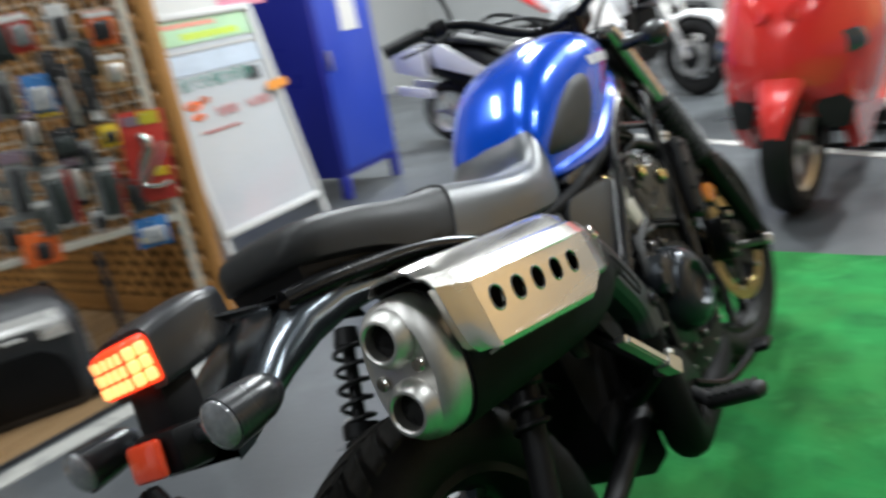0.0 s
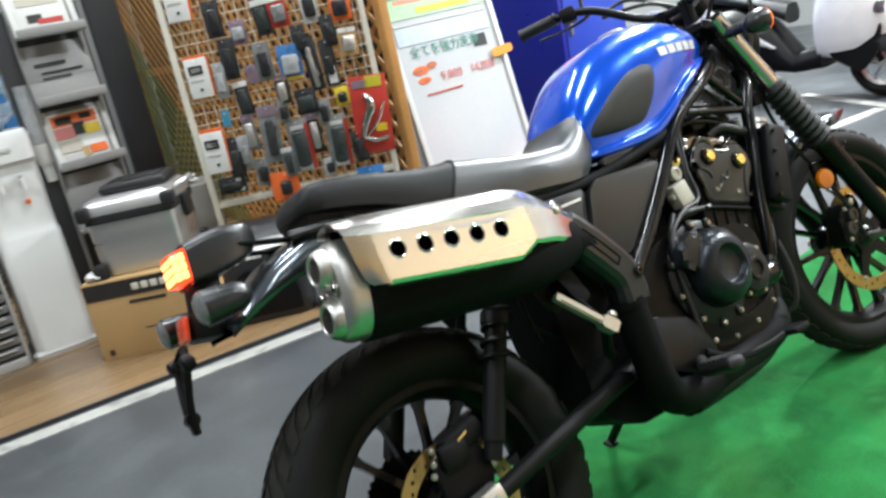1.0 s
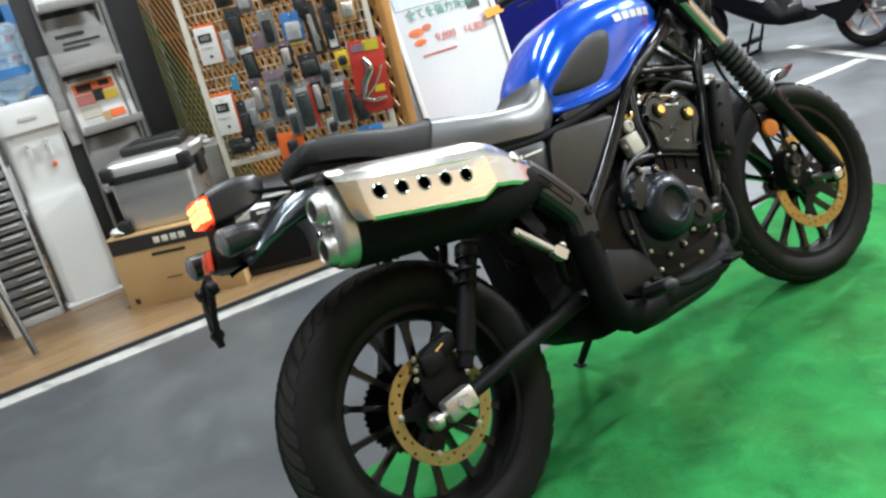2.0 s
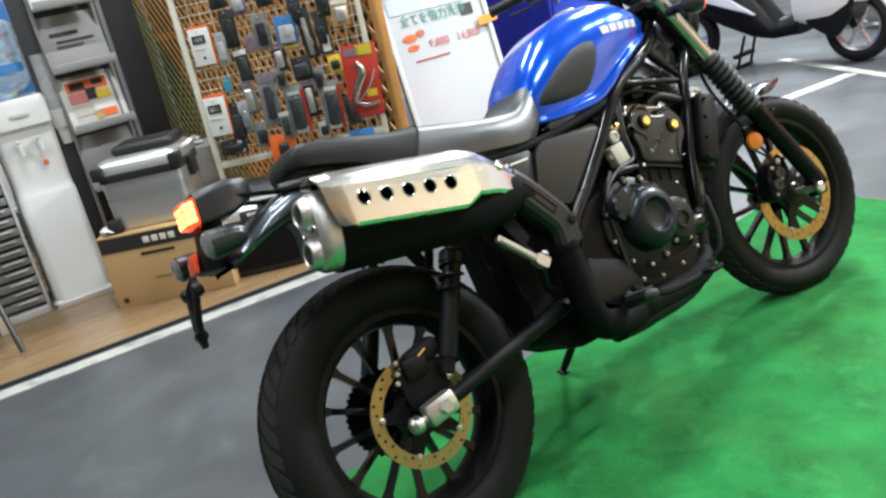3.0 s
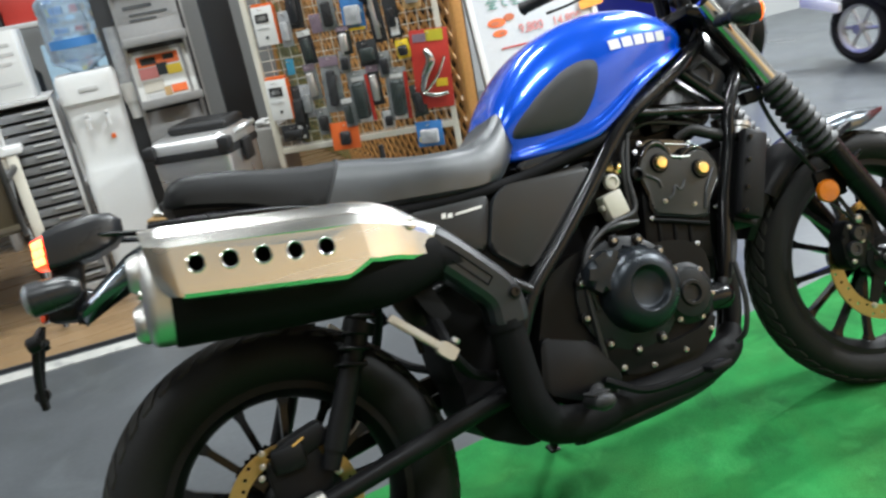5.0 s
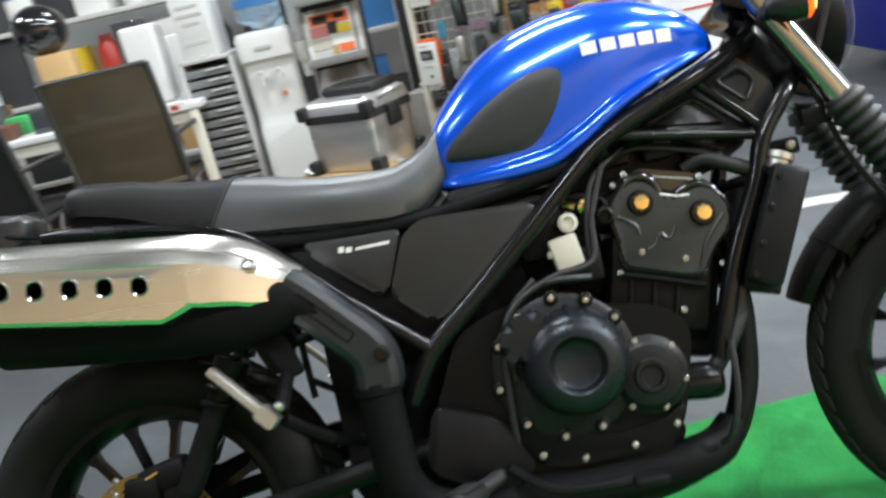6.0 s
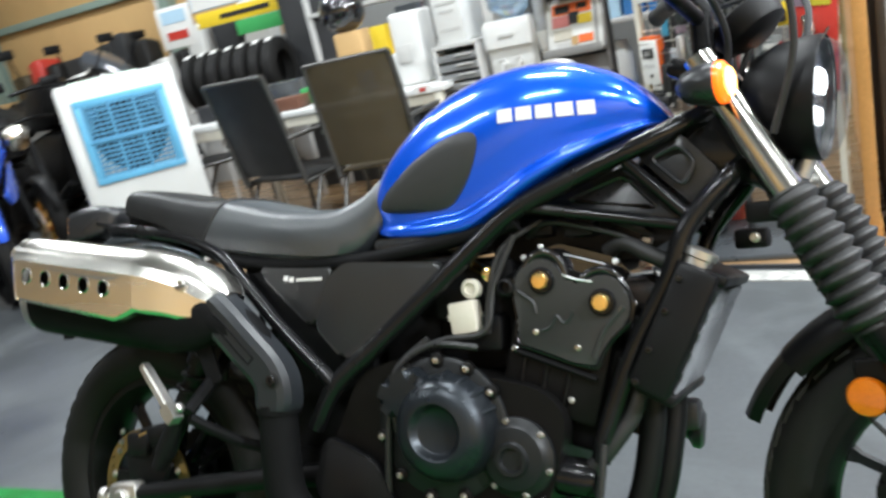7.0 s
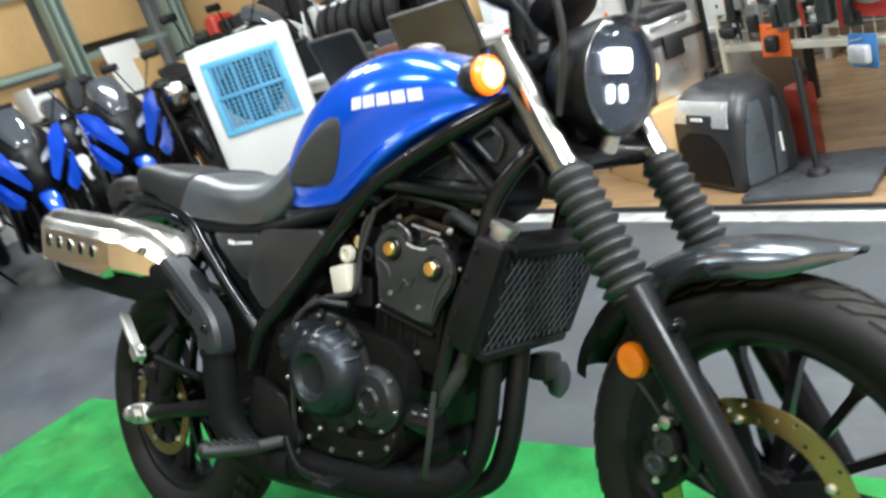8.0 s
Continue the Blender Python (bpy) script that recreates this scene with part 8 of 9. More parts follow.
# ---------------------------------------------------------------- black pannier and stand on the deck's edge
pan = thing("pannier", "rounded black motorcycle top box with a silver flash", "luggage case", pose(0.555, 2.165, 0.013, 0, 0, -30))
PANB = mat("black_case_plastic", (0.016, 0.017, 0.019), 0.40, 0, 0.2, 6, 300, 0.0004)
PANG = mat("slate_case_panel", (0.050, 0.060, 0.068), 0.34, 0.1, 0.12, 5, 300, 0.0002)
PANS = mat("silver_case_flash", (0.60, 0.59, 0.57), 0.28, 0.6, 0.06, 5, 300)
PANO = rounded([(-0.190, 0.0), (0.190, 0.0), (0.212, 0.10), (0.200, 0.30), (-0.200, 0.30), (-0.212, 0.10)], 0.055, 5)
# the shell narrows and draws back towards its domed top
PANZ = [0.0, 0.02, 0.10, 0.20, 0.27, 0.31, 0.345, 0.375, 0.395, 0.405]
PANW = [0.92, 0.97, 1.0, 1.0, 0.985, 0.95, 0.89, 0.79, 0.64, 0.42]
PANF = [0.016, 0.006, 0.0, 0.002, 0.010, 0.022, 0.042, 0.070, 0.100, 0.130]


def pan_at(x, y, z):
    """A point of the case's outline, drawn in as the shell narrows with height."""
    w, f = pchip(PANZ, PANW, z), pchip(PANZ, PANF, z)
    return Vector((x * w, f + y * (0.30 - 1.6 * f) / 0.30, z))


bm = bmesh.new()
skin(bm, [[pan_at(x, y, z) for x, y in PANO] for z in [0.0, 0.02, 0.06, 0.10, 0.15, 0.20, 0.24, 0.27, 0.29, 0.31, 0.33, 0.345, 0.36, 0.375, 0.385, 0.395, 0.405]])
part("shell", bm, PANB, pan, "textured black shell", 50)
bm = bmesh.new()
rows = []
for z in np.linspace(0.030, 0.235, 8):
    half = 0.150 * math.sqrt(max(0.05, 1 - ((z - 0.03) / 0.215) ** 4))
    rows.append([pan_at(x, -0.004, z) for x in np.linspace(-half, half, 6)] + [pan_at(x, 0.004, z) for x in np.linspace(half, -half, 6)])
skin(bm, rows)
part("base_panel", bm, MATTE, pan, "matt black recessed panel")
# the flash arches over the upper front
for lo, hi, xa, xb in ((0.270, 0.352, -0.165, -0.075), (0.305, 0.352, -0.075, 0.085), (0.262, 0.352, 0.085, 0.172)):
    bm = bmesh.new()
    rows = [[pan_at(x, -0.004, z) for x in np.linspace(xa, xb, 5)] + [pan_at(x, 0.004, z) for x in np.linspace(xb, xa, 5)] for z in np.linspace(lo, hi, 6)]
    skin(bm, rows)
    part("flash", bm, PANS, pan, "pale silver flash", 50)
# side: a broad slate panel with an arched top, a groove and a second narrow panel
for y0, y1, z1 in ((0.030, 0.150, 0.330), (0.162, 0.235, 0.318)):
    bm = bmesh.new()
    rows = []
    for k in range(9):
        f = k / 8
        z = 0.030 + (z1 - 0.030) * f
        a, b = y0 + 0.045 * f * f, y1 - 0.010 * f * f
        edge = [(0.197 + 0.015 * min(1, y / 0.10) if y < 0.10 else 0.212 - 0.012 * (y - 0.10) / 0.20, y) for y in np.linspace(a, b, 5)]
        rows.append([pan_at(x + 0.006, y, z) for x, y in edge] + [pan_at(x - 0.006, y, z) for x, y in edge[::-1]])
    skin(bm, rows)
    part("side_panel", bm, PANG, pan, "smooth slate side panel", 50)
for at, size in (((0.219, 0.195, 0.150), (0.006, 0.010, 0.075)), ((-0.030, -0.004, 0.288), (0.020, 0.006, 0.012)), ((-0.006, -0.004, 0.288), (0.020, 0.006, 0.012)), ((0.018, -0.004, 0.288), (0.020, 0.006, 0.012))):
    bm = bmesh.new()
    box(bm, pan_at(*at), size, 0)
    part("mark", bm, PAPER, pan, "small pale mark of plain blocks")
st = thing("pole_stand", "short black pole on a flat dark steel base plate", "stand", pose(0.965, 2.185, 0.012, 0, 0, 0))
bm = bmesh.new()
box(bm, (0.0, 0.02, 0.012), (0.44, 0.44, 0.022), 0.004)
part("base_plate", bm, mat("grey_steel_plate", (0.10, 0.11, 0.12), 0.3, 0.6, 0.2, 4, 60), st)
bm = bmesh.new()
rod(bm, (0, 0, 0.02), (-0.01, 0, 0.455), 0.013)
lathe(bm, [(0.04, 0), (0.035, 0.02), (0.016, 0.03)], (0, 0, 0.02), (0, 0, 1), 18)
part("pole", bm, SOFT, st)
# ---------------------------------------------------------------- parked vehicles
def simple_wheel(bm_t, bm_r, c, r, w, axis):
    lathe(bm_t, [(r * 0.68, w * 0.40), (r * 0.80, w * 0.52), (r * 0.93, w * 0.42), (r, w * 0.12), (r, -w * 0.12), (r * 0.93, -w * 0.42), (r * 0.80, -w * 0.52), (r * 0.68, -w * 0.40)], c, axis, 40, closed=True)
    lathe(bm_r, [(r * 0.70, w * 0.36), (r * 0.60, w * 0.25), (r * 0.60, -w * 0.25), (r * 0.70, -w * 0.36)], c, axis, 32, closed=True)
    q = Vector((0, 0, 1)).rotation_difference(Vector(axis)).to_matrix()
    for k in range(6):
        d = q @ Vector((math.cos(k * math.tau / 6), math.sin(k * math.tau / 6), 0))
        tube(bm_r, [Vector(c) + d * r * 0.08, Vector(c) + d * r * 0.64], [r * 0.07, r * 0.05], 6)
    lathe(bm_r, [(r * 0.14, w * 0.6), (r * 0.14, -w * 0.6)], c, axis, 16)


def shape(rows, name, material, parent, label="", flat=0.25):
    """A body lofted along x from (x, low, high, half width)."""
    bm = bmesh.new()
    out = []
    for x, lo, hi, w in rows:
        out.append([Vector((x, y * w, lo + (z * 0.5 + 0.5) * (hi - lo))) for y, z in rounded([(-0.75, -1), (0.75, -1), (1, -0.1), (0.62, 1), (-0.62, 1), (-1, -0.1)], 0.35, 3)])
    skin(bm, out)
    return part(name, bm, material, parent, label, 50)


def parked_bike(name, m, paint, label, sport=True, rim_=None, accent=None):
    """A parked machine, ahead along x, its front wheel at the origin."""
    b = thing(name, label, "motorcycle", m, "parked motorcycles")
    for nm, c, r, w in (("front_wheel", (0, 0, 0.30), 0.30, 0.115), ("back_wheel", (-1.38, 0, 0.31), 0.31, 0.16)):
        bt, br = bmesh.new(), bmesh.new()
        simple_wheel(bt, br, c, r, w, (0, 1, 0))
        wh = part(nm, bt, RUBBER, b, "black tyre")
        part("rim", br, rim_ or BLACK, wh)
        bm = bmesh.new()
        lathe(bm, [(0.145, 0.002), (0.145, -0.002), (0.09, -0.002), (0.09, 0.002)], Vector(c) + Vector((0, -w * 0.62, 0)), (0, 1, 0), 30, closed=True)
        part("brake_disc", bm, STEEL, wh)
    for s in (1, -1):
        bm = bmesh.new()
        rod(bm, (0, s * 0.10, 0.30), (-0.30, s * 0.10, 0.92), 0.026, 0.022)
        part("fork_leg", bm, MATTE if sport or rim_ is GOLD else STEEL, b)
    shape([(0.30, 0.42, 0.50, 0.03), (0.20, 0.56, 0.63, 0.06), (0.0, 0.61, 0.66, 0.065), (-0.18, 0.56, 0.62, 0.055), (-0.26, 0.50, 0.55, 0.03)], "fender", accent if accent and not sport else paint, b)
    if sport:
        shape([(0.10, 0.72, 0.80, 0.05), (0.03, 0.66, 0.92, 0.15), (-0.14, 0.60, 1.04, 0.22), (-0.30, 0.64, 1.07, 0.24), (-0.40, 0.80, 1.02, 0.21)], "nose_fairing", accent or paint, b, "pointed nose fairing")
        shape([(0.122, 0.70, 0.79, 0.045), (0.066, 0.62, 0.885, 0.105), (-0.06, 0.56, 1.01, 0.135), (-0.20, 0.53, 1.065, 0.13)], "nose_panel", accent or GLASSD, b, "black centre panel of the nose")
        for s in (1, -1):
            bm = bmesh.new()
            prism(bm, rounded([(-0.10, 0.82), (-0.34, 0.92), (-0.62, 0.72), (-0.72, 0.42), (-0.98, 0.24), (-0.60, 0.22), (-0.34, 0.40)], 0.05), lambda u, v, w: Vector((u, s * (0.20 + w + 0.06 * (0.6 - v)), v)), 0.03, 0.01)
            part("side_fairing", bm, accent or paint, b)
            bm = bmesh.new()
            prism(bm, rounded([(-0.02, 0.88), (-0.30, 1.00), (-0.46, 0.90), (-0.52, 0.70), (-0.30, 0.74)], 0.03), lambda u, v, w: Vector((u, s * (0.225 + w), v)), 0.025, 0.008)
            part("upper_panel", bm, paint, b, "glossy swept side panel")
            bm = bmesh.new()
            prism(bm, rounded([(0.040, 0.800), (0.060, 0.850), (0.165, 0.935), (0.130, 0.855)], 0.012), lambda u, v, w: Vector((0.112 - u * 0.80 + w, s * u, v)), 0.022, 0.005)
            part("headlight", bm, LAMPW, b, "slanted headlight")
            for poly in ([(0.050, 0.72), (0.075, 0.68), (0.135, 0.76), (0.195, 0.84), (0.240, 0.93), (0.250, 1.02), (0.190, 1.01), (0.130, 0.96)], [(0.120, 0.64), (0.150, 0.58), (0.200, 0.60), (0.245, 0.66), (0.258, 0.82), (0.220, 0.80), (0.170, 0.72)]):
                bm = bmesh.new()
                prism(bm, rounded(poly, 0.008), lambda u, v, w: Vector((0.135 - 4.0 * u * u + w, s * (u + 0.012), v)), 0.030, 0.007)
                part("wing_panel", bm, paint, b, "glossy swept nose panel")
            bm = bmesh.new()
            tube(bm, curve([(-0.36, s * 0.24, 1.00), (-0.24, s * 0.20, 0.90), (-0.16, s * 0.15, 0.70), (-0.30, s * 0.12, 0.50)], 4), 0.012, 8)
            part("cable_loom", bm, SOFT, b)
        shape([(0.0, 0.93, 0.97, 0.06), (-0.12, 1.00, 1.07, 0.10), (-0.26, 1.04, 1.15, 0.12), (-0.38, 1.06, 1.20, 0.12)], "windscreen", SCREEN, b, "smoked windscreen")
    else:
        bm = bmesh.new()
        lathe(bm, [(0.03, -0.08), (0.085, -0.02), (0.09, 0.02), (0.06, 0.035), (0, 0.04)], (-0.12, 0, 0.92), (1, 0, 0), 28)
        part("headlight", bm, CHROME, b)
        for s in (1, -1) if accent else ():
            for poly, out_ in (([(-0.36, 0.96), (-0.80, 0.90), (-0.72, 0.62), (-0.44, 0.70)], 0.165), ([(-0.78, 0.80), (-1.10, 0.78), (-1.52, 0.94), (-1.50, 0.86), (-1.12, 0.66), (-0.84, 0.66)], 0.15), ([(-0.45, 0.56), (-0.92, 0.54), (-0.90, 0.45), (-0.48, 0.46)], 0.20)):
                bm = bmesh.new()
                prism(bm, rounded(poly, 0.02), lambda u, v, w: Vector((u, s * (out_ + w), v)), 0.018, 0.006)
                part("side_panel", bm, accent, b, "glossy white side panel")
    shape([(-0.36, 0.78, 0.98, 0.10), (-0.48, 0.74, 1.06, 0.15), (-0.66, 0.72, 1.05, 0.16), (-0.82, 0.72, 0.92, 0.11)], "fuel_tank", paint, b)
    shape([(-0.78, 0.76, 0.85, 0.12), (-1.0, 0.74, 0.84, 0.14), (-1.22, 0.80, 0.90, 0.13), (-1.45, 0.88, 0.96, 0.10)], "seat", VINYL2, b)
    shape([(-1.15, 0.68, 0.84, 0.13), (-1.45, 0.80, 0.92, 0.11), (-1.68, 0.88, 0.95, 0.05)], "tail", accent or paint, b)
    shape([(-0.42, 0.30, 0.70, 0.16), (-0.60, 0.22, 0.72, 0.19), (-0.90, 0.24, 0.66, 0.18), (-1.05, 0.34, 0.55, 0.12)], "engine", ENGINE, b)
    bm = bmesh.new()
    tube(bm, curve([(-0.95, -0.10, 0.38), (-1.2, -0.11, 0.35), (-1.38, -0.12, 0.31)], 3), 0.03, 10)
    tube(bm, curve([(-0.95, 0.10, 0.38), (-1.2, 0.11, 0.35), (-1.38, 0.12, 0.31)], 3), 0.03, 10)
    part("swing_arm", bm, MATTE, b)
    bm = bmesh.new()
    tube(bm, curve([(-0.42, -0.14, 0.35), (-0.8, -0.15, 0.20), (-1.1, -0.17, 0.35), (-1.5, -0.19, 0.55)], 4), [0.025, 0.03, 0.05, 0.055], 14)
    part("silencer", bm, MATTE, b)
    bm = bmesh.new()
    tube(bm, curve([(-0.42, -0.36, 1.0), (-0.34, -0.20, 1.02), (-0.30, 0, 1.0), (-0.34, 0.20, 1.02), (-0.42, 0.36, 1.0)], 4), 0.013, 10)
    part("handlebar", bm, MATTE, b)
    for s in (1, -1):
        bm = bmesh.new()
        rod(bm, (-0.36, s * 0.26, 1.03), (-0.28, s * 0.34, 1.22), 0.006)
        box(bm, (-0.28, s * 0.37, 1.245), (0.025, 0.13, 0.06), 0.012)
        part("mirror", bm, MATTE, b)
    bm = bmesh.new()
    tube(bm, [(-0.85, 0.12, 0.30), (-0.88, 0.26, 0.015)], 0.012, 8)
    part("side_stand", bm, MATTE, b)
    return b


def parked_scooter(m, paint, label, lower=None):
    b = thing("scooter", label, "scooter", m, "parked motorcycles")
    for nm, c, r, w in (("front_wheel", (0, 0, 0.255), 0.255, 0.12), ("back_wheel", (-1.42, 0, 0.255), 0.255, 0.13)):
        bt, br = bmesh.new(), bmesh.new()
        simple_wheel(bt, br, c, r, w, (0, 1, 0))
        wh = part(nm, bt, RUBBER, b, "black tyre")
        part("rim", br, STEEL, wh)
    for s in (1, -1):
        bm = bmesh.new()
        rod(bm, (0, s * 0.085, 0.255), (-0.20, s * 0.085, 0.70), 0.022)
        part("fork_leg", bm, MATTE, b)
    shape([(0.24, 0.33, 0.40, 0.04), (0.14, 0.46, 0.56, 0.085), (-0.04, 0.52, 0.60, 0.10), (-0.20, 0.46, 0.56, 0.09)], "fender", paint, b)
    shape([(0.16, 0.54, 0.64, 0.05), (0.10, 0.44, 0.80, 0.20), (0.0, 0.36, 0.98, 0.27), (-0.14, 0.32, 1.08, 0.30), (-0.30, 0.30, 1.02, 0.29), (-0.42, 0.32, 0.80, 0.24)], "front_fairing", paint, b, "broad front fairing")
    for s in (1, -1):
        bm = bmesh.new()
        prism(bm, rounded([(0.035, 0.11), (0.075, 0.27), (0.150, 0.245), (0.105, 0.10)], 0.03), lambda u, v, w: Vector((0.160 - v * 0.55 + w, s * v, 0.53 + u)), 0.025, 0.006)
        part("headlight", bm, SCREEN, b, "smoked swept headlight")
        # Solid black patch painted as the dark of an intake.
        bm = bmesh.new()
        prism(bm, rounded([(0.100, 0.42), (0.150, 0.47), (0.225, 0.42), (0.205, 0.33), (0.130, 0.34)], 0.015), lambda u, v, w: Vector((0.150 - u * 0.62 + w, s * u, v)), 0.02, 0.005)
        part("air_intake", bm, HOLE, b, "black air intake")
        bm = bmesh.new()
        prism(bm, rounded([(0.020, 0.76), (0.055, 0.72), (0.200, 0.80), (0.225, 0.88), (0.150, 0.86)], 0.012), lambda u, v, w: Vector((0.165 - u * 0.75 - (v - 0.72) * 0.45 + w, s * u, v)), 0.018, 0.006)
        part("brow_panel", bm, paint, b, "glossy raised panel over the headlight")
        bm = bmesh.new()
        prism(bm, rounded([(0.06, 0.55), (-0.18, 0.60), (-0.34, 0.34), (-0.10, 0.20), (0.02, 0.34)], 0.05), lambda u, v, w: Vector((u, s * (0.17 + w), v)), 0.05, 0.02)
        part("leg_shield", bm, lower or paint, b)
    bm = bmesh.new()
    prism(bm, rounded([(0.02, 0.94), (-0.12, 1.06), (-0.30, 1.36), (-0.33, 1.30), (-0.20, 1.02)], 0.03), lambda u, v, w: Vector((u, w - 0.20, v)), 0.40, 0.05)
    part("windscreen", bm, GLASSD, b)
    shape([(-0.40, 0.24, 0.42, 0.20), (-0.62, 0.22, 0.36, 0.20), (-0.80, 0.24, 0.60, 0.19), (-1.05, 0.34, 0.76, 0.19), (-1.40, 0.52, 0.80, 0.16), (-1.72, 0.66, 0.80, 0.07)], "body", lower or paint, b)
    shape([(-0.66, 0.58, 0.72, 0.14), (-0.90, 0.72, 0.79, 0.17), (-1.20, 0.78, 0.88, 0.17), (-1.52, 0.82, 0.90, 0.12)], "seat", VINYL2, b)
    bm = bmesh.new()
    tube(bm, curve([(-0.40, -0.34, 1.05), (-0.30, -0.18, 1.08), (-0.26, 0, 1.06), (-0.30, 0.18, 1.08), (-0.40, 0.34, 1.05)], 4), 0.014, 10)
    part("handlebar", bm, MATTE, b)
    for s in (1, -1):
        bm = bmesh.new()
        rod(bm, (-0.30, s * 0.24, 1.08), (-0.20, s * 0.34, 1.22), 0.007)
        box(bm, (-0.20, s * 0.37, 1.25), (0.03, 0.12, 0.07), 0.012)
        part("mirror", bm, MATTE, b)
    bm = bmesh.new()
    box(bm, (-0.95, 0, 0.10), (0.06, 0.30, 0.03), 0.008)
    rod(bm, (-0.95, -0.12, 0.02), (-0.88, -0.10, 0.26), 0.012)
    rod(bm, (-0.95, 0.12, 0.02), (-0.88, 0.10, 0.26), 0.012)
    rod(bm, (-0.95, -0.14, 0.012), (-0.95, 0.14, 0.012), 0.012)
    part("centre_stand", bm, MATTE, b)
    return b


parked_scooter(pose(2.78, 0.12, 0, 0, 0, 172) @ Matrix.Diagonal((1.1, 1.1, 1.1, 1)), REDBODY, "glossy red scooter parked facing the motorcycle")
flank = parked_scooter(pose(4.80, 1.61, 0, 0, 0, -84) @ Matrix.Diagonal((0.88, 0.82, 0.93, 1)), WHITEBODY, "white scooter with a black body parked side-on", MATTE)
for s in (1, -1):
    for poly in ([(-0.73, 0.42), (-1.36, 0.82), (-1.46, 0.78), (-1.42, 0.64)], [(-1.50, 0.80), (-1.82, 0.82), (-1.80, 0.64), (-1.50, 0.55)], [(-1.48, 0.46), (-1.82, 0.53), (-1.82, 0.45), (-1.48, 0.39)]):
        bm = bmesh.new()
        prism(bm, rounded(poly, 0.015), lambda u, v, w: Vector((u, s * (0.17 + w), v)), 0.035, 0.008)
        part("side_panel", bm, WHITEBODY, flank, "pointed white side panel")
parked_bike("parked_motorcycle", pose(6.75, 1.55, 0, 0, 0, -112), MATTE, "black motorcycle parked in a row", False, MATTE)
parked_bike("parked_motorcycle", pose(4.55, 0.55, 0, 0, 0, 170), BLUEBODY, "blue motorcycle parked behind the red scooter", False, STEEL)
parked_bike("parked_motorcycle", pose(5.75, 1.25, 0, 0, 0, -112), MATTE, "white and black trail motorcycle parked in a row", False, MATTE, WHITEBODY)
parked_bike("parked_motorcycle", pose(7.4, 2.3, 0, 0, 0, -115), REDBODY, "red motorcycle parked at the far end", True, MATTE)
parked_bike("sport_motorcycle", pose(-3.22, 2.00, 0, 0, 0, -22), BLUEBODY, "blue and black sport motorcycle parked nose-on", True, MATTE, MATTE)
parked_bike("sport_motorcycle", pose(-3.45, 1.42, 0, 0, 0, -18), BLUEBODY, "blue and black sport motorcycle parked nose-on", True, MATTE, MATTE)
parked_bike("sport_motorcycle", pose(-3.60, 0.82, 0, 0, 0, -16), BLUEBODY, "blue and black sport motorcycle parked nose-on", True, MATTE, MATTE)
parked_bike("parked_motorcycle", pose(-3.62, 2.72, 0, 0, 0, -24), MATTE, "black motorcycle with gold forks parked nose-on", False, GOLD)
parked_bike("parked_motorcycle", pose(-5.55, 2.70, 0, 0, 0, -20), WHITEBODY, "white and black motorcycle parked in the second row", True, MATTE, MATTE)
parked_bike("parked_motorcycle", pose(-5.70, 1.75, 0, 0, 0, -20), MATTE, "black motorcycle parked in the second row", False, STEEL)
tall = Matrix.Diagonal((1.2, 1.2, 1.2, 1))
parked_bike("parked_motorcycle", pose(-3.95, 3.75, 0, 0, 0, -10) @ tall, MATTE, "tall black motorcycle parked in the back corner", False, STEEL)
parked_bike("parked_motorcycle", pose(-4.25, 4.45, 0, 0, 0, -8) @ tall, WHITEBODY, "tall white motorcycle parked in the back corner", True, MATTE, MATTE)

# ---------------------------------------------------------------- far end: steel columns and tan boards
for x, y in ((-7.3, 3.95), (-7.3, 1.2), (-7.2, 5.35)):
    col = bmesh.new()
    box(col, (x, y, 2.2), (0.18, 0.05, 4.4), 0.004)
    box(col, (x, y - 0.10, 2.2), (0.18, 0.02, 4.4), 0.004)
    box(col, (x, y + 0.10, 2.2), (0.18, 0.02, 4.4), 0.004)
    single("column", col, PILLAR, "grey-green steel column", "column", kind="structure")
for x, y, z, w, h in ((-7.62, 2.6, 1.95, 2.5, 0.75), (-7.62, 4.65, 2.05, 1.1, 0.75), (-7.62, 2.6, 1.05, 2.5, 0.8), (-7.62, 4.65, 1.1, 1.1, 0.85)):
    bm = bmesh.new()
    box(bm, (x, y, z), (0.03, w, h), 0.004)
    single("wall_board", bm, WALLT, "tan wooden board on the end wall", "wall panel", kind="structure")
for z in (1.52, 2.42):
    bm = bmesh.new()
    box(bm, (-7.45, 3.2, z), (0.08, 4.4, 0.07), 0.004)
    single("girt", bm, PILLAR, "grey-green steel rail across the end wall", "rail", kind="structure")
for x, z, w, h in ((-5.95, 2.35, 2.7, 0.80), (-5.95, 1.52, 2.7, 0.72), (-3.90, 1.78, 1.20, 1.15)):
    bm = bmesh.new()
    box(bm, (x, 5.55, z), (w, 0.04, h), 0.004)
    single("wall_board", bm, WALLT, "tan wooden board on the back wall", "wall panel", kind="structure")
bm = bmesh.new()
box(bm, (-5.95, 5.50, 1.915), (2.9, 0.08, 0.07), 0.004)
single("girt", bm, PILLAR, "grey-green steel rail across the back wall", "rail", kind="structure")
bm = bmesh.new()
box(bm, (-4.55, 5.47, 2.2), (0.12, 0.14, 4.4), 0.006)
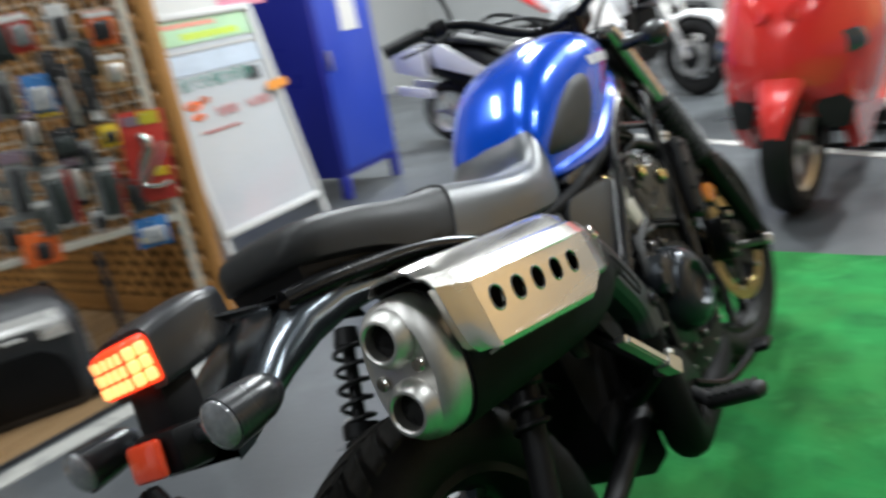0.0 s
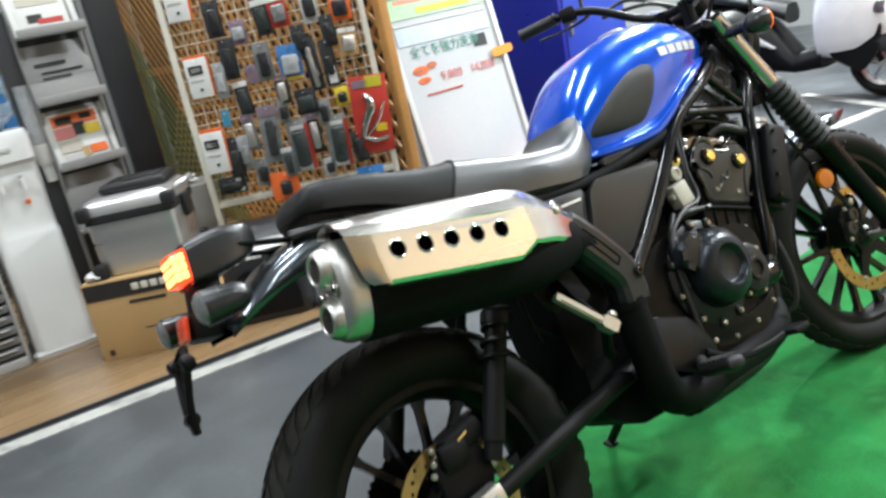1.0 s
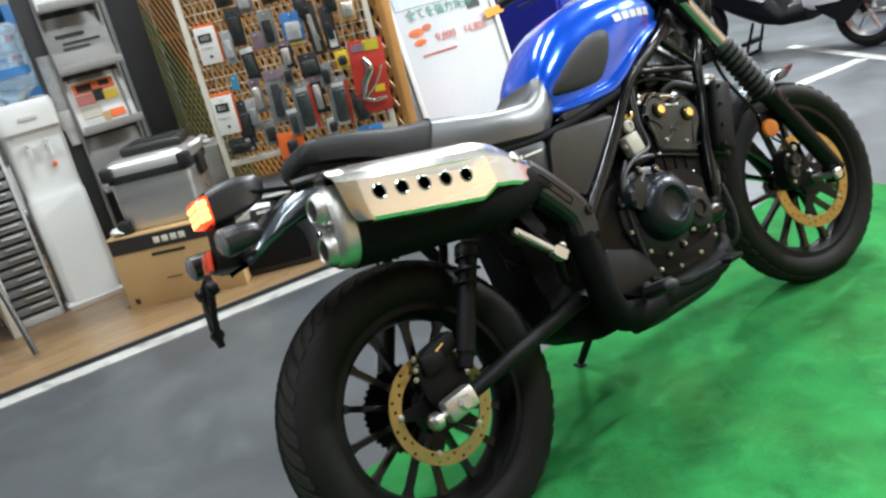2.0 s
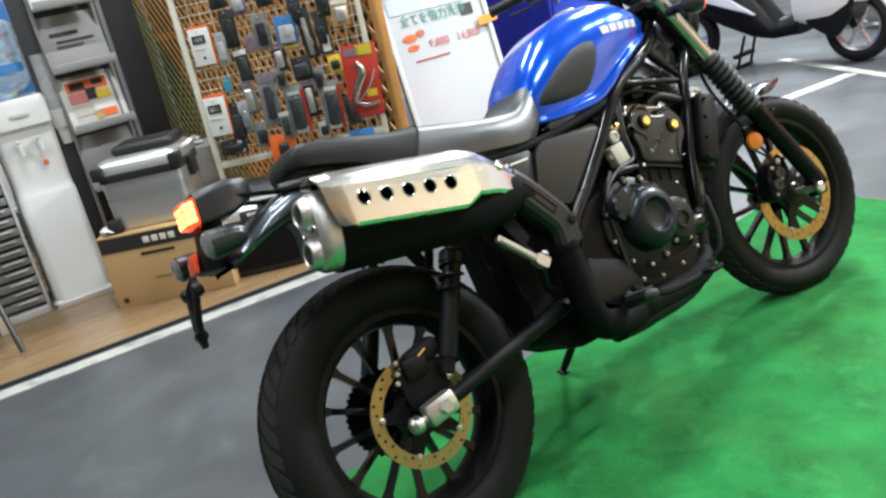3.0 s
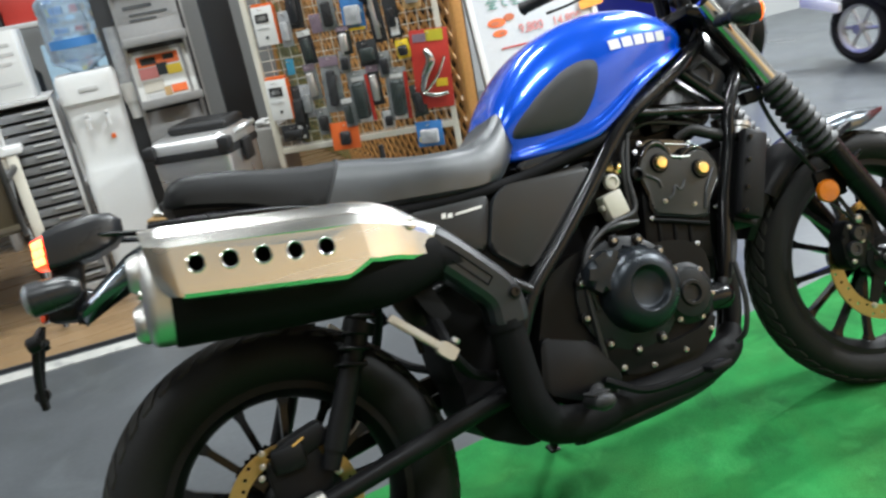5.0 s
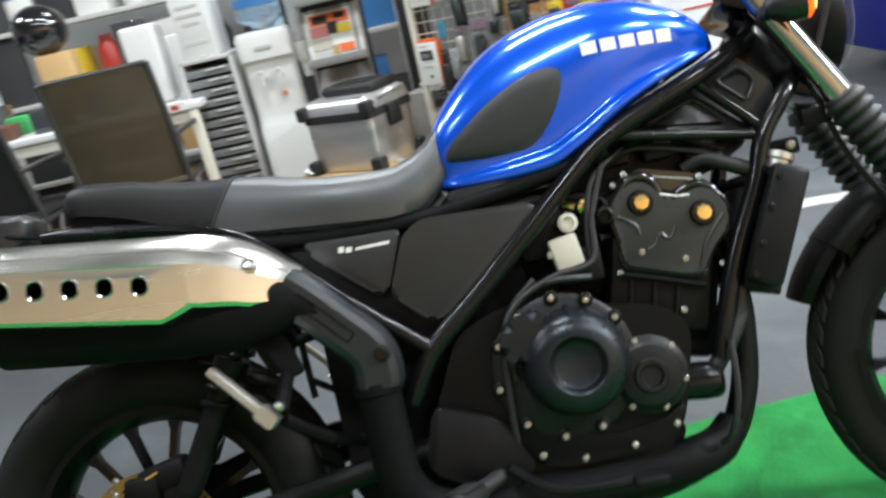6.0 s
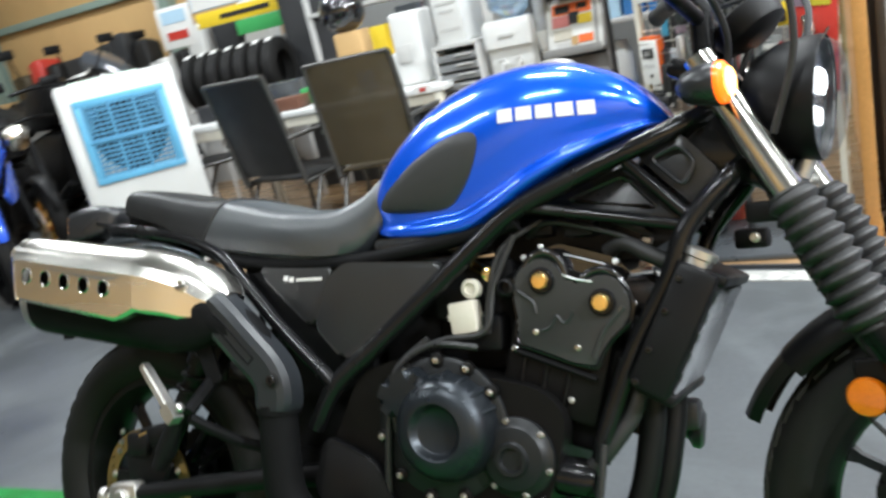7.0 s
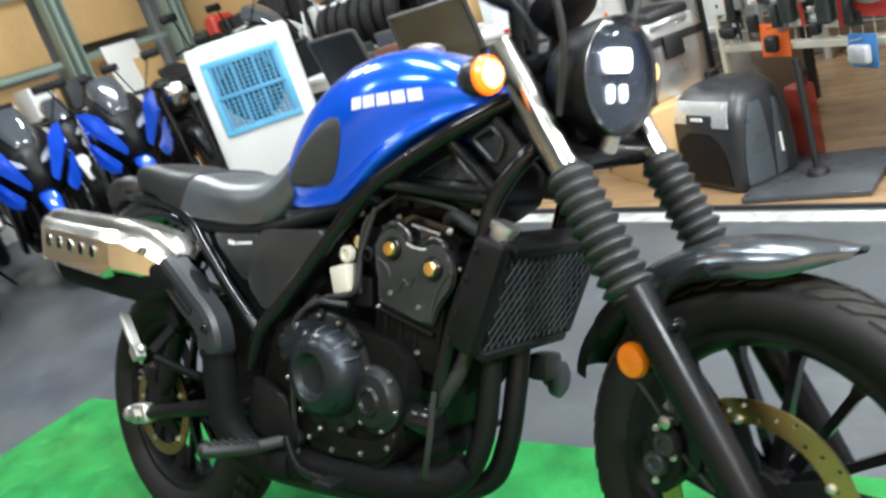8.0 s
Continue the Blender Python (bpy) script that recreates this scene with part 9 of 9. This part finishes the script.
single("column", bm, PILLAR, "grey-green steel column", "column", kind="structure")
bm = bmesh.new()
box(bm, (0, 0, 0.33), (0.02, 0.50, 0.66), 0.004)
single("display_board", bm, PAPER, "plain white display board standing on the ledge", "board", pose(-6.95, 4.38, 0.90, 0, -6, 10))
bm = bmesh.new()
box(bm, (-2.10, 4.20, 0.85), (0.50, 0.05, 1.70), 0.006)
single("dark_board", bm, DARK, "tall black display board beside the tyre stand", "board")
random.seed(8)
for k in range(9):
    w, h, d = random.uniform(0.2, 0.5), random.uniform(0.2, 0.5), random.uniform(0.2, 0.4)
    bm = bmesh.new()
    box(bm, (0, 0, h / 2), (w, d, h), 0.01)
    single("stored_box", bm, random.choice([PAPER, GREYP, CARTON, DARK, CARTON, WHITEP]), "stored carton on the back ledge", "box", pose(-7.05, 1.4 + k * 0.46, 0.90, 0, 0, random.uniform(-12, 12)), "stored cartons")
x = -6.55
while x < -3.2:
    w, h, d = random.uniform(0.16, 0.34), random.uniform(0.30, 0.74), random.uniform(0.2, 0.38)
    bm = bmesh.new()
    box(bm, (0, 0, h / 2), (w, d, h), 0.045, None, 3)
    for v in bm.verts:
        if v.co.z > 0.02:
            v.co += 0.03 * Vector((noise.noise(v.co * 9 + Vector((x, 0, 0))), noise.noise(v.co * 9 + Vector((0, x, 3))), noise.noise(v.co * 7 + Vector((5, 0, x)))))
    single("stored_bag", bm, random.choice([DARK, BLACKW, DARK, BLACKW, MAUVE, PAPER, BROWNW, REDP]), "soft bag of goods standing on the back ledge", "bag", pose(x + w / 2, 5.17, 0.90, 0, 0, random.uniform(-12, 12)), "stored bags")
    x += w + random.uniform(0.01, 0.07)
bm = bmesh.new()
box(bm, (-7.05, 3.2, 0.45), (0.6, 4.4, 0.90), 0.01)
single("ledge", bm, GREYP, "grey storage ledge along the end wall", "counter")
bm = bmesh.new()
box(bm, (-4.90, 5.18, 0.45), (3.6, 0.5, 0.90), 0.01)
single("ledge", bm, GREYP, "grey storage ledge along the back wall", "counter")
